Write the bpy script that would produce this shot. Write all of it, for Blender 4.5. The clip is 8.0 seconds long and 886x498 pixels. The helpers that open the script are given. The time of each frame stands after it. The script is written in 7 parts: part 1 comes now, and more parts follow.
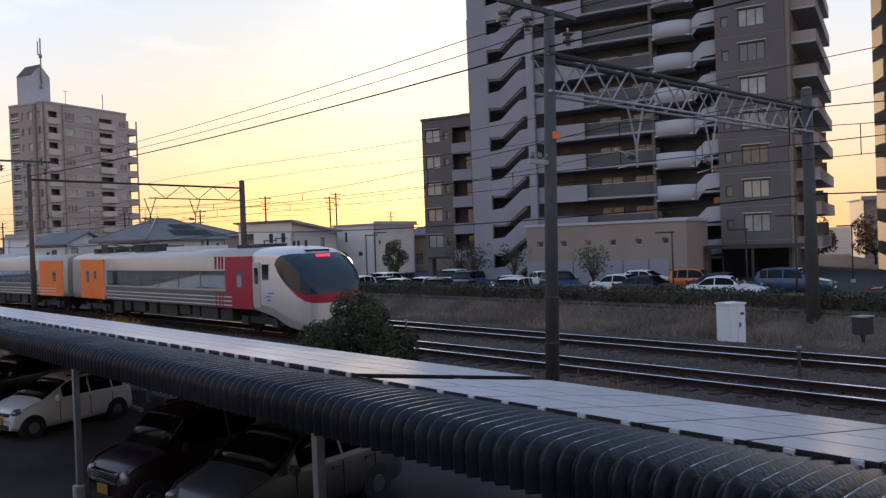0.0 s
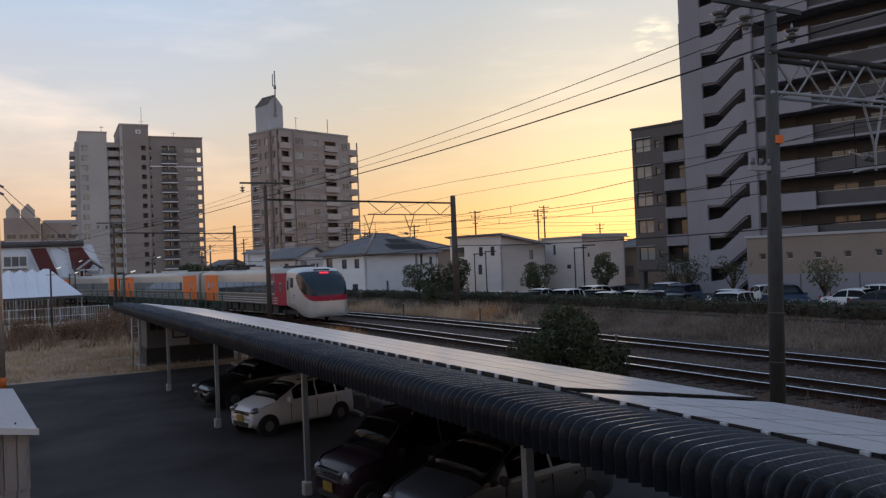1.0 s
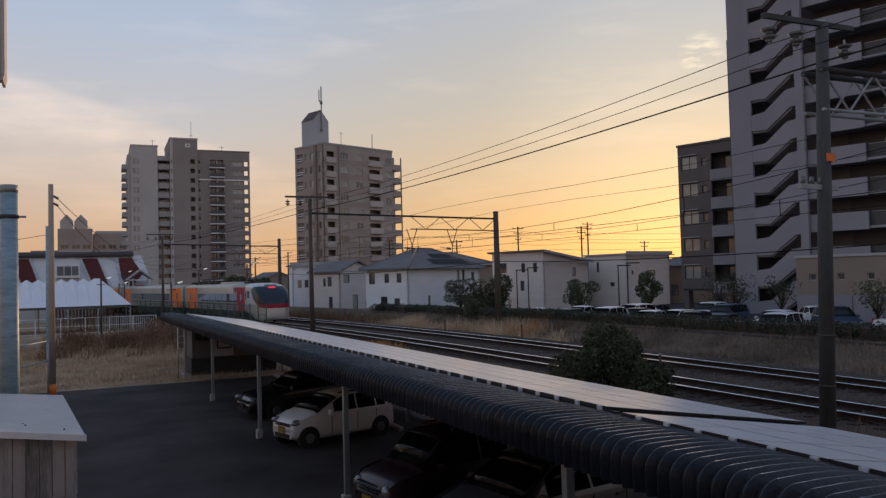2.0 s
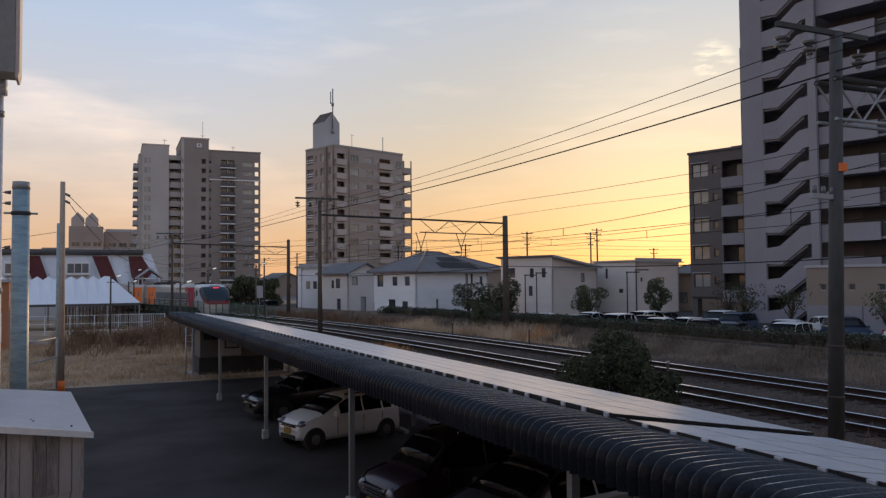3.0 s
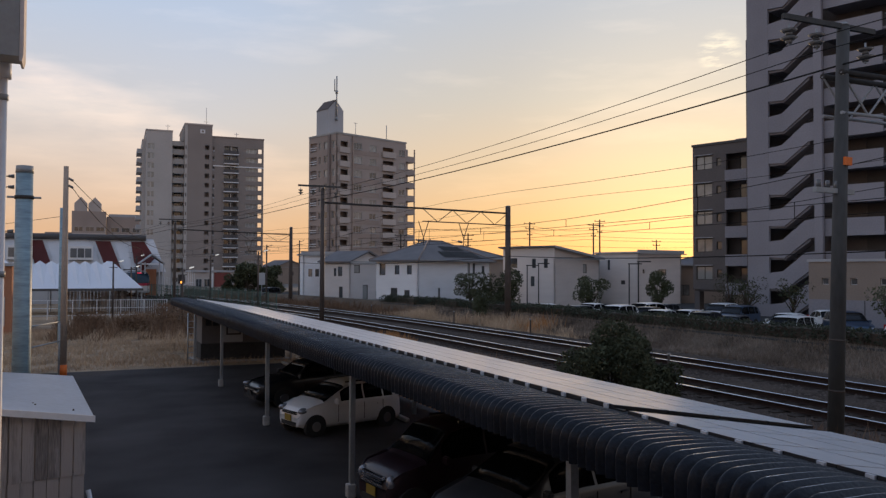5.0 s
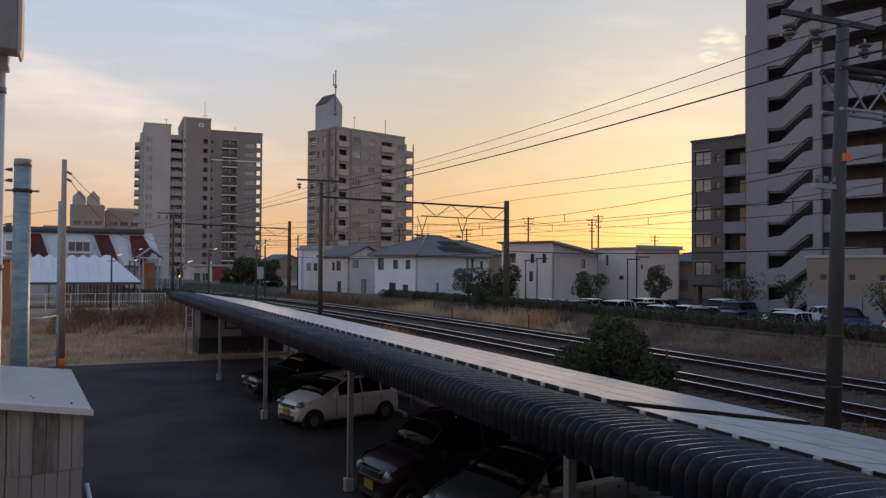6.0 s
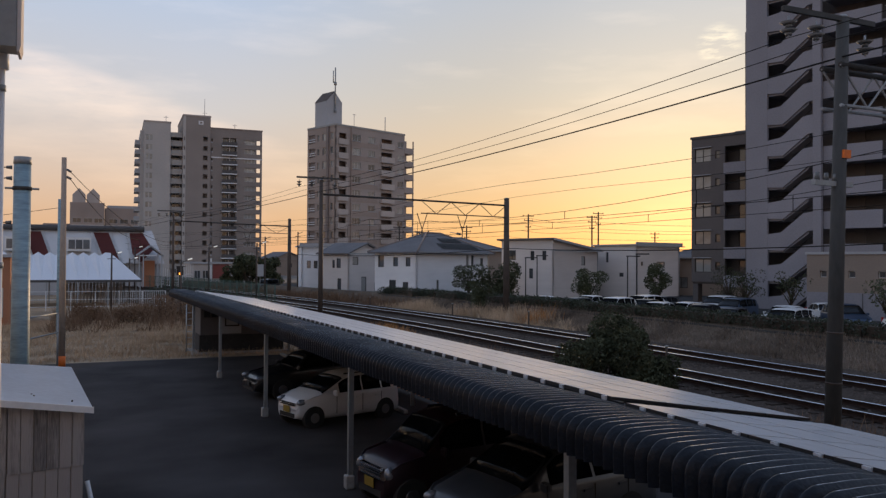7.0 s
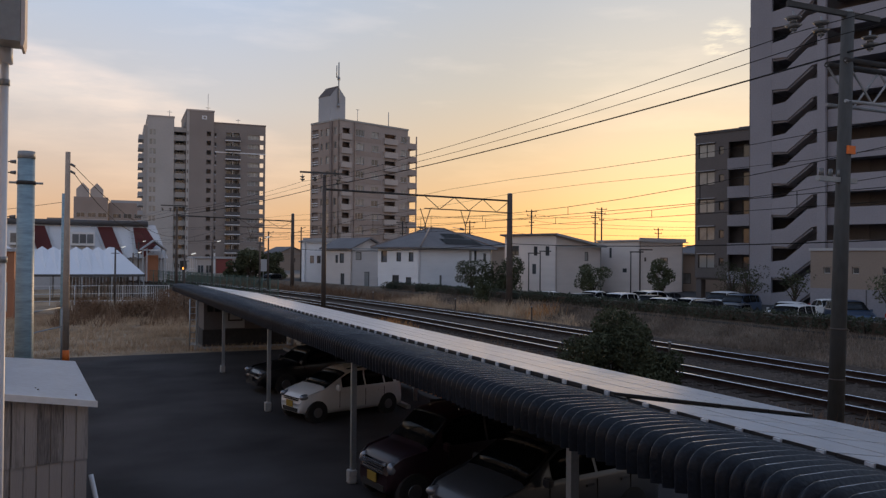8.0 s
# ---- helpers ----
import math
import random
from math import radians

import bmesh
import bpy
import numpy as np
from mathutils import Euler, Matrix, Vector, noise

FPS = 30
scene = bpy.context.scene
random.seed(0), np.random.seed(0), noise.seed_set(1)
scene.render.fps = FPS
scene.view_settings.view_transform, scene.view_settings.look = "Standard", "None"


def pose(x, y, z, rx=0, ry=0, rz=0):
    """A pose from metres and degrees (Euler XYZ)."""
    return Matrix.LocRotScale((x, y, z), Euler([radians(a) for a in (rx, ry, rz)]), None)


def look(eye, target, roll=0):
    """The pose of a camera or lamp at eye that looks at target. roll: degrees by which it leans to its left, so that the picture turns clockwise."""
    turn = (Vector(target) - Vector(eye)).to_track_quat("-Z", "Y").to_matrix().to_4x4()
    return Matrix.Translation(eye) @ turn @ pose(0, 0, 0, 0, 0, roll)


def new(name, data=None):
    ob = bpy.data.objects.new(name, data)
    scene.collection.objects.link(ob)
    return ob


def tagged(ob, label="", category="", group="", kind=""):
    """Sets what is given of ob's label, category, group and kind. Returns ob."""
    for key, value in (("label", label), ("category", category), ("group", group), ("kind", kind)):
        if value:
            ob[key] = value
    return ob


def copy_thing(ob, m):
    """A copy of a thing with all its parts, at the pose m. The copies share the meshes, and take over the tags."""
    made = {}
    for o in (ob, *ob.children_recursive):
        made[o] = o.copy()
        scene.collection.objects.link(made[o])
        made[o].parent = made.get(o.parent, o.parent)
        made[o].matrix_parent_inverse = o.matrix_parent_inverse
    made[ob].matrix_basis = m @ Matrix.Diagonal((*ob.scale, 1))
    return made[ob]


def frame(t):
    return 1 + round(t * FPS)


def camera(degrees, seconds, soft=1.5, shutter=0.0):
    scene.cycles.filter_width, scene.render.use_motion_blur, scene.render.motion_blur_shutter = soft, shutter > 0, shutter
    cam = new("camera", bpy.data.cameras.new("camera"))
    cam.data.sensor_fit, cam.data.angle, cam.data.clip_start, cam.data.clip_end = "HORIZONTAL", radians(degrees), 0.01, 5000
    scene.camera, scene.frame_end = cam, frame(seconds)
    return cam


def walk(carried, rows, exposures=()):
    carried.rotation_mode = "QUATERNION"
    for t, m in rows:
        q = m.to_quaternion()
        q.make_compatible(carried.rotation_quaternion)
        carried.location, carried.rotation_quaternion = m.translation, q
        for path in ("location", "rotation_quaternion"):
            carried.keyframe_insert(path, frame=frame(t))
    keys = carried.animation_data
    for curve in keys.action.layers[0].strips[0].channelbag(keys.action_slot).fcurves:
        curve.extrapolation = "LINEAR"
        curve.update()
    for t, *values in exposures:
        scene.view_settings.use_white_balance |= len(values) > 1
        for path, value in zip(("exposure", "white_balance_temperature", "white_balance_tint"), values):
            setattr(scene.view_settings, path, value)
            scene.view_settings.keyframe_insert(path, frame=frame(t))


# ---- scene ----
cam = camera(58.0, 8.0, soft=1.35)
PATH = [
    (0, (0.0, 0.0, 4.45), (1.3579, 1.4684, 4.4291), -2.11),
    (0.2, (0.0, 0.0, 4.45), (1.2586, 1.5543, 4.4353), -2.37),
    (0.5, (0.0, 0.0, 4.45), (1.1253, 1.6534, 4.4479), -2.44),
    (0.7, (0.0, 0.0, 4.45), (1.0387, 1.7091, 4.4587), -2.46),
    (1, (0.0, 0.0, 4.45), (0.9377, 1.7666, 4.4814), -2.36),
    (1.5, (0.0, 0.0, 4.45), (0.8648, 1.8034, 4.5111), -2.21),
    (3, (0.0, 0.0, 4.45), (0.8243, 1.8222, 4.5328), -0.51),
    (3.5, (0.0, 0.0, 4.45), (0.8192, 1.8245, 4.5268), -0.33),
    (4, (0.0, 0.0, 4.45), (0.8176, 1.8252, 4.5209), -0.14),
    (4.5, (0.0, 0.0, 4.45), (0.8163, 1.8258, 4.5143), 0.08),
    (6, (0.0, 0.0, 4.45), (0.8221, 1.8232, 4.4929), 0.4),
    (6.5, (0.0, 0.0, 4.45), (0.8237, 1.8225, 4.4898), 0.34),
    (7, (0.0, 0.0, 4.45), (0.8221, 1.8232, 4.4860), 0.32),
    (7.5, (0.0, 0.0, 4.45), (0.8183, 1.8250, 4.4814), 0.37),
    (8, (0.0, 0.0, 4.45), (0.8151, 1.8264, 4.4741), 0.46),
]
walk(cam, [(t, look(eye, target, roll)) for t, eye, target, roll in PATH],
     [(0, 0.55, 6200, 10), (0.5, 0.60, 6150, 10), (0.7, 0.72, 6050, 10), (0.85, 0.38, 6250, 9), (1.0, 0.06, 6500, 8), (1.5, -0.42, 6850, 10), (1.7, -0.35, 6700, 10), (2.8, 0.0, 6500, 10), (3.5, 0.0, 6500, 10), (8.0, -0.05, 6500, 10)])

# ---------------------------------------------------------------- light
SUN_AZ, SUN_EL = 43.0, 4.6
world = bpy.data.worlds.new("world")
scene.world = world
world.use_nodes = True
wn, wl = world.node_tree.nodes, world.node_tree.links
wn.clear()


def wnode(kind, **values):
    n = wn.new("ShaderNode" + kind)
    for key, value in values.items():
        n.inputs[int(key[1:])].default_value = value
    return n


w_out = wnode("OutputWorld")
w_bg = wnode("Background", i1=1.0)
w_sky = wnode("TexSky")
w_sky.sky_type = "NISHITA"
w_sky.sun_disc = False
w_sky.sun_elevation = radians(SUN_EL)
w_sky.sun_rotation = radians(SUN_AZ)
w_sky.air_density = 1.0
w_sky.dust_density = 1.0
w_sky.ozone_density = 1.5
w_dim = wnode("VectorMath", i1=(0.018, 0.018, 0.018))
w_dim.operation = "MULTIPLY"
wl.new(w_sky.outputs[0], w_dim.inputs[0])

# thin high haze, warm towards the horizon and towards the sun
w_tc = wnode("TexCoord")
w_nrm = wnode("VectorMath")
w_nrm.operation = "NORMALIZE"
wl.new(w_tc.outputs["Generated"], w_nrm.inputs[0])
w_xyz = wnode("SeparateXYZ")
wl.new(w_nrm.outputs[0], w_xyz.inputs[0])


def haze(stops):
    r = wnode("ValToRGB")
    while len(r.color_ramp.elements) < len(stops):
        r.color_ramp.elements.new(0.5)
    for el, (p, c) in zip(r.color_ramp.elements, stops):
        el.position, el.color = p, (*c, 1)
    wl.new(w_xyz.outputs[2], r.inputs[0])
    return r


w_cool = haze([(0.0, (0.84, 0.47, 0.27)), (0.05, (0.84, 0.52, 0.33)), (0.11, (0.82, 0.62, 0.50)), (0.18, (0.74, 0.69, 0.68)),
               (0.30, (0.58, 0.67, 0.84)), (0.5, (0.40, 0.51, 0.74)), (1.0, (0.27, 0.37, 0.60))])
w_warm = haze([(0.0, (0.86, 0.40, 0.16)), (0.06, (0.86, 0.50, 0.235)), (0.13, (0.82, 0.60, 0.39)), (0.21, (0.68, 0.62, 0.54)),
               (0.32, (0.58, 0.61, 0.66)), (0.5, (0.42, 0.52, 0.72)), (1.0, (0.27, 0.37, 0.60))])
w_dot = wnode("VectorMath")
w_dot.operation = "DOT_PRODUCT"
w_dot.inputs[1].default_value = (math.sin(radians(SUN_AZ)), math.cos(radians(SUN_AZ)), 0.1)
wl.new(w_nrm.outputs[0], w_dot.inputs[0])
w_rng = wnode("MapRange", i1=0.80, i2=0.995)
w_rng.interpolation_type = "SMOOTHSTEP"
wl.new(w_dot.outputs["Value"], w_rng.inputs[0])
w_mix = wn.new("ShaderNodeMixRGB")
wl.new(w_rng.outputs[0], w_mix.inputs[0])
wl.new(w_cool.outputs[0], w_mix.inputs[1])
wl.new(w_warm.outputs[0], w_mix.inputs[2])
w_add = wnode("VectorMath")
w_add.operation = "ADD"
wl.new(w_dim.outputs[0], w_add.inputs[0])
w_scl = wnode("VectorMath")
w_scl.operation = "SCALE"
w_scl.inputs[3].default_value = 0.85
wl.new(w_mix.outputs[0], w_scl.inputs[0])
wl.new(w_scl.outputs[0], w_add.inputs[1])
# streaks of thin cloud
w_map = wnode("Mapping")
w_map.inputs[3].default_value = (2.2, 2.2, 11.0)
wl.new(w_nrm.outputs[0], w_map.inputs[0])
w_noise = wnode("TexNoise", i2=2.1, i3=6.0, i4=0.55)
wl.new(w_map.outputs[0], w_noise.inputs[0])
w_cr = wnode("ValToRGB")
w_cr.color_ramp.elements[0].position, w_cr.color_ramp.elements[0].color = 0.54, (0, 0, 0, 1)
w_cr.color_ramp.elements[1].position, w_cr.color_ramp.elements[1].color = 0.72, (0.10, 0.07, 0.045, 1)
wl.new(w_noise.outputs[0], w_cr.inputs[0])
w_add2 = wnode("VectorMath")
w_add2.operation = "ADD"
wl.new(w_add.outputs[0], w_add2.inputs[0])
wl.new(w_cr.outputs[0], w_add2.inputs[1])
# one small lit cloud beside the tall block
w_cd = wnode("VectorMath")
w_cd.operation = "DOT_PRODUCT"
w_cd.inputs[1].default_value = tuple(Vector((math.sin(radians(43.35)), math.cos(radians(43.35)), 0.262)).normalized())
wl.new(w_nrm.outputs[0], w_cd.inputs[0])
w_cm = wnode("MapRange", i1=0.9996, i2=1.0)
w_cm.interpolation_type = "SMOOTHSTEP"
wl.new(w_cd.outputs["Value"], w_cm.inputs[0])
w_map2 = wnode("Mapping")
w_map2.inputs[3].default_value = (14, 14, 60)
w_map2.inputs[2].default_value = (0.25, -0.15, 0)
wl.new(w_nrm.outputs[0], w_map2.inputs[0])
w_n2 = wnode("TexNoise", i2=3.0, i3=5.0, i4=0.6)
wl.new(w_map2.outputs[0], w_n2.inputs[0])
w_nr = wnode("MapRange", i1=0.42, i2=0.62)
wl.new(w_n2.outputs[0], w_nr.inputs[0])
w_cmul = wnode("Math")
w_cmul.operation = "MULTIPLY"
wl.new(w_cm.outputs[0], w_cmul.inputs[0])
wl.new(w_nr.outputs[0], w_cmul.inputs[1])
w_ccol = wnode("VectorMath", i0=(0.36, 0.29, 0.15))
w_ccol.operation = "SCALE"
wl.new(w_cmul.outputs[0], w_ccol.inputs[3])
w_add3 = wnode("VectorMath")
w_add3.operation = "ADD"
wl.new(w_add2.outputs[0], w_add3.inputs[0])
wl.new(w_ccol.outputs[0], w_add3.inputs[1])
# glow of the low sun in the haze
w_gd = wnode("VectorMath")
w_gd.operation = "DOT_PRODUCT"
w_gd.inputs[1].default_value = tuple(Vector((math.sin(radians(SUN_AZ)), math.cos(radians(SUN_AZ)), 0.18)).normalized())
wl.new(w_nrm.outputs[0], w_gd.inputs[0])
w_gm = wnode("MapRange", i1=0.965, i2=1.0)
w_gm.interpolation_type = "SMOOTHSTEP"
wl.new(w_gd.outputs["Value"], w_gm.inputs[0])
w_gc = wnode("VectorMath", i0=(0.06, 0.055, 0.04))
w_gc.operation = "SCALE"
wl.new(w_gm.outputs[0], w_gc.inputs[3])
w_add4 = wnode("VectorMath")
w_add4.operation = "ADD"
wl.new(w_add3.outputs[0], w_add4.inputs[0])
wl.new(w_gc.outputs[0], w_add4.inputs[1])
# long peach streak of cloud over the station, sharp above and soft below


def sky_way(az, el):
    a, e = radians(az), radians(el)
    return Vector((math.sin(a) * math.cos(e), math.cos(a) * math.cos(e), math.sin(e)))


def sky_band(way, low, high):
    d = wnode("VectorMath")
    d.operation = "DOT_PRODUCT"
    d.inputs[1].default_value = tuple(way)
    wl.new(w_nrm.outputs[0], d.inputs[0])
    r = wnode("MapRange", i1=low, i2=high)
    r.interpolation_type = "SMOOTHSTEP"
    wl.new(d.outputs["Value"], r.inputs[0])
    return r


def sky_times(a, b):
    m = wnode("Math")
    m.operation = "MULTIPLY"
    wl.new(a.outputs[0], m.inputs[0])
    wl.new(b.outputs[0], m.inputs[1])
    return m


w_side = sky_way(11.0, 8.6).cross(sky_way(-4.7, 13.4)).normalized()
w_wisp = wnode("MapRange", i1=0.30, i2=0.62, i3=0.25)
w_map3 = wnode("Mapping")
w_map3.inputs[2].default_value = (0, 0.28, 0)
w_map3.inputs[3].default_value = (7, 7, 34)
wl.new(w_nrm.outputs[0], w_map3.inputs[0])
w_n3 = wnode("TexNoise", i2=2.2, i3=6.0, i4=0.6)
wl.new(w_map3.outputs[0], w_n3.inputs[0])
wl.new(w_n3.outputs[0], w_wisp.inputs[0])
w_band = sky_times(sky_times(sky_band(w_side, 0.014, -0.004), sky_band(w_side, -0.085, -0.01)), sky_times(sky_band(sky_way(0.0, 11.0), 0.965, 0.992), w_wisp))
w_bcol = wnode("VectorMath", i0=(0.20, 0.115, 0.055))
w_bcol.operation = "SCALE"
wl.new(w_band.outputs[0], w_bcol.inputs[3])
w_add5 = wnode("VectorMath")
w_add5.operation = "ADD"
wl.new(w_add4.outputs[0], w_add5.inputs[0])
wl.new(w_bcol.outputs[0], w_add5.inputs[1])
wl.new(w_add5.outputs[0], w_bg.inputs[0])
wl.new(w_bg.outputs[0], w_out.inputs[0])

sun = new("sun", bpy.data.lights.new("sun", "SUN"))
sun.data.energy = 2.0
sun.data.angle = radians(0.6)
sun.data.color = (1.0, 0.66, 0.36)
sa, se = radians(SUN_AZ), radians(SUN_EL)
sun.matrix_world = look((0, 0, 60), (-math.sin(sa) * math.cos(se), -math.cos(sa) * math.cos(se), 60 - math.sin(se)))

# ---------------------------------------------------------------- materials
MATS = {}


def mat(name, col, rough=0.7, metal=0.0, vary=0.25, s1=0.7, s2=14.0, bump=0.15, col2=None, stretch=(1, 1, 1), rnd=0.12, spec=0.5, emit=None, coat=0.0):
    """A surface with broad stains, fine grain, a little relief, and a change of tone from piece to piece."""
    if name in MATS:
        return MATS[name]
    m = bpy.data.materials.new(name)
    m.use_nodes = True
    n, l = m.node_tree.nodes, m.node_tree.links
    b = n["Principled BSDF"]
    b.inputs["Roughness"].default_value = rough
    b.inputs["Metallic"].default_value = metal
    b.inputs["Specular IOR Level"].default_value = spec
    b.inputs["Coat Weight"].default_value = coat
    tc = n.new("ShaderNodeTexCoord")
    mp = n.new("ShaderNodeMapping")
    mp.inputs[3].default_value = stretch
    l.new(tc.outputs["Object"], mp.inputs[0])
    broad, fine = n.new("ShaderNodeTexNoise"), n.new("ShaderNodeTexNoise")
    broad.inputs["Scale"].default_value, fine.inputs["Scale"].default_value = s1, s2
    broad.inputs["Detail"].default_value, fine.inputs["Detail"].default_value = 5, 3
    l.new(mp.outputs[0], broad.inputs[0]), l.new(mp.outputs[0], fine.inputs[0])
    mix = n.new("ShaderNodeMath")
    mix.operation = "MULTIPLY_ADD"
    mix.inputs[1].default_value = 0.45
    l.new(fine.outputs[0], mix.inputs[0])
    sc = n.new("ShaderNodeMath")
    sc.operation = "MULTIPLY"
    sc.inputs[1].default_value = 0.55
    l.new(broad.outputs[0], sc.inputs[0]), l.new(sc.outputs[0], mix.inputs[2])
    info = n.new("ShaderNodeObjectInfo")
    off = n.new("ShaderNodeMath")
    off.operation = "MULTIPLY_ADD"
    off.inputs[1].default_value = rnd
    l.new(info.outputs["Random"], off.inputs[0]), l.new(mix.outputs[0], off.inputs[2])
    ramp = n.new("ShaderNodeValToRGB")
    lo = [c * (1 - vary) for c in col]
    hi = col2 or [min(1, c * (1 + vary * 0.8)) for c in col]
    ramp.color_ramp.elements[0].position, ramp.color_ramp.elements[0].color = 0.33, (*lo, 1)
    ramp.color_ramp.elements[1].position, ramp.color_ramp.elements[1].color = 0.72, (*hi, 1)
    l.new(off.outputs[0], ramp.inputs[0])
    l.new(ramp.outputs[0], b.inputs["Base Color"])
    if bump:
        bp = n.new("ShaderNodeBump")
        bp.inputs["Strength"].default_value, bp.inputs["Distance"].default_value = bump, 0.02
        l.new(mix.outputs[0], bp.inputs["Height"]), l.new(bp.outputs[0], b.inputs["Normal"])
    if emit:
        b.inputs["Emission Color"].default_value, b.inputs["Emission Strength"].default_value = (*emit[:3], 1), emit[3]
    MATS[name] = m
    return m


M_ASPHALT = mat("asphalt", (0.014, 0.015, 0.020), 0.95, vary=0.8, s1=0.34, s2=45, bump=0.4, col2=(0.078, 0.070, 0.068), spec=0.10)
M_LOT = mat("lot_asphalt", (0.05, 0.05, 0.05), 0.9, vary=0.3, s1=0.2, s2=40, spec=0.1)
M_DRY = mat("dry_grass_soil", (0.21, 0.145, 0.09), 0.95, vary=0.5, s1=0.45, s2=20, bump=0.6, col2=(0.46, 0.34, 0.23), spec=0.05)
M_BALLAST = mat("ballast_bed", (0.042, 0.030, 0.025), 0.95, vary=0.55, s1=0.6, s2=18, bump=1.0, col2=(0.105, 0.082, 0.068), spec=0.04)
M_BANK = mat("bank_soil", (0.068, 0.052, 0.042), 0.95, vary=0.5, s1=0.5, s2=12, bump=0.8, col2=(0.18, 0.14, 0.105), spec=0.05)
M_STONE = mat("ballast_stone", (0.10, 0.082, 0.070), 0.95, vary=0.6, s1=3, s2=20, bump=0.3, spec=0.06)
M_FAR = mat("town_ground", (0.12, 0.11, 0.10), 0.95, vary=0.4, s1=0.05, s2=1.0)
M_CONC = mat("concrete", (0.34, 0.33, 0.31), 0.85, vary=0.3, s1=0.5, s2=16, bump=0.2)
M_GALV = mat("galvanised_steel", (0.42, 0.44, 0.45), 0.45, 0.8, vary=0.2, s1=2, s2=20, bump=0.05)
M_GREYPAINT = mat("grey_painted_steel", (0.30, 0.31, 0.31), 0.55, 0.2, vary=0.2, s1=2, s2=20, bump=0.05)
M_MAST = mat("mast_concrete", (0.062, 0.060, 0.056), 0.85, vary=0.3, s1=1.5, s2=14, bump=0.2, stretch=(1, 1, 0.3))
M_RUSTMAST = mat("rusty_mast", (0.085, 0.066, 0.056), 0.75, 0.2, vary=0.4, s1=1.5, s2=14, bump=0.2)
M_POLESTEEL = mat("pole_steel", (0.22, 0.31, 0.35), 0.5, 0.0, vary=0.4, s1=1.5, s2=5, bump=0.05, stretch=(1, 1, 5))
M_POLECONC = mat("pole_concrete", (0.36, 0.28, 0.22), 0.85, vary=0.25, s1=1, s2=14)
M_RAIL = mat("rail_steel", (0.92, 0.91, 0.90), 0.24, 1.0, vary=0.15, s1=1, s2=40, bump=0.02)
M_RAILRUST = mat("rail_rust", (0.045, 0.028, 0.022), 0.9, 0.0, vary=0.4, s1=2, s2=30, spec=0.1)
M_SLEEPER = mat("sleeper_concrete", (0.055, 0.043, 0.036), 0.95, vary=0.3, s1=1, s2=14, spec=0.05)
M_WIRE = mat("wire", (0.02, 0.02, 0.02), 0.9, 0.0, vary=0.1, bump=0, spec=0.1)
M_INSUL = mat("porcelain", (0.13, 0.125, 0.12), 0.25, vary=0.1, bump=0)
M_BLACK = mat("black_rubber", (0.018, 0.018, 0.018), 0.8, vary=0.3, s2=30, bump=0.1)
M_DARK = mat("dark_interior", (0.03, 0.028, 0.026), 0.9, vary=0.3, bump=0)
M_ORANGEBAND = mat("orange_band", (0.75, 0.16, 0.02), 0.6, vary=0.15, bump=0)
M_WHITEPAINT = mat("white_paint", (0.72, 0.72, 0.72), 0.5, vary=0.1, s1=1, s2=12, bump=0.05)
M_WOODGREY = mat("weathered_board", (0.22, 0.20, 0.19), 0.85, vary=0.7, s1=1.2, s2=10, bump=0.5, stretch=(6, 6, 0.6), col2=(0.36, 0.33, 0.31), rnd=0.4)
M_SEED = mat("orange_seed_head", (0.50, 0.20, 0.06), 0.9, vary=0.4, s1=1, s2=8, bump=0, col2=(0.72, 0.36, 0.14), spec=0.1)
M_RUSTWOOD = mat("rusty_sheet", (0.50, 0.27, 0.12), 0.8, vary=0.45, s1=1.2, s2=9, bump=0.3, stretch=(3, 3, 0.6), rnd=0.25)
M_LEAF = mat("evergreen_leaf", (0.044, 0.054, 0.036), 0.9, vary=0.6, s1=2, s2=9, bump=0, col2=(0.105, 0.112, 0.064), spec=0.10)
M_LEAF2 = mat("garden_leaf", (0.04, 0.06, 0.025), 0.6, vary=0.5, s1=2, s2=9, bump=0, col2=(0.09, 0.10, 0.04))
M_HEDGE = mat("hedge_leaf", (0.022, 0.032, 0.016), 0.7, vary=0.5, s1=1, s2=9, bump=0, col2=(0.05, 0.06, 0.03))
M_BARK = mat("bark", (0.07, 0.05, 0.035), 0.9, vary=0.4, s1=3, s2=20, bump=0.5)
M_STRAW = mat("dry_grass", (0.46, 0.29, 0.165), 0.9, vary=0.5, s1=0.6, s2=6, bump=0, col2=(0.72, 0.53, 0.36), spec=0.1)
M_RUSSET = mat("russet_weed", (0.15, 0.09, 0.06), 0.9, vary=0.4, s1=0.6, s2=6, bump=0, col2=(0.30, 0.19, 0.12), spec=0.1)
M_BANKWEED = mat("bank_weed", (0.22, 0.165, 0.125), 0.9, vary=0.55, s1=0.5, s2=5, bump=0, col2=(0.42, 0.33, 0.26), spec=0.1)


def glass_mat(name, col, rough=0.06, vary=0.5):
    """Window glass seen from outside over a dark room: dark body, sharp gloss."""
    return mat(name, col, rough, 0.0, vary=vary, s1=0.25, s2=1.3, bump=0, rnd=0.35, spec=0.6, coat=0.6)


M_GLASS = glass_mat("window_glass", (0.05, 0.055, 0.06))
M_CURTAIN = glass_mat("curtained_glass", (0.22, 0.22, 0.21))
M_CARGLASS = mat("car_glass", (0.010, 0.012, 0.014), 0.10, vary=0.3, bump=0, spec=0.28)
M_CABGLASS = mat("cab_glass", (0.012, 0.026, 0.036), 0.15, vary=0.3, bump=0, spec=0.4)
M_TRAINGLASS = glass_mat("train_glass", (0.06, 0.075, 0.08))


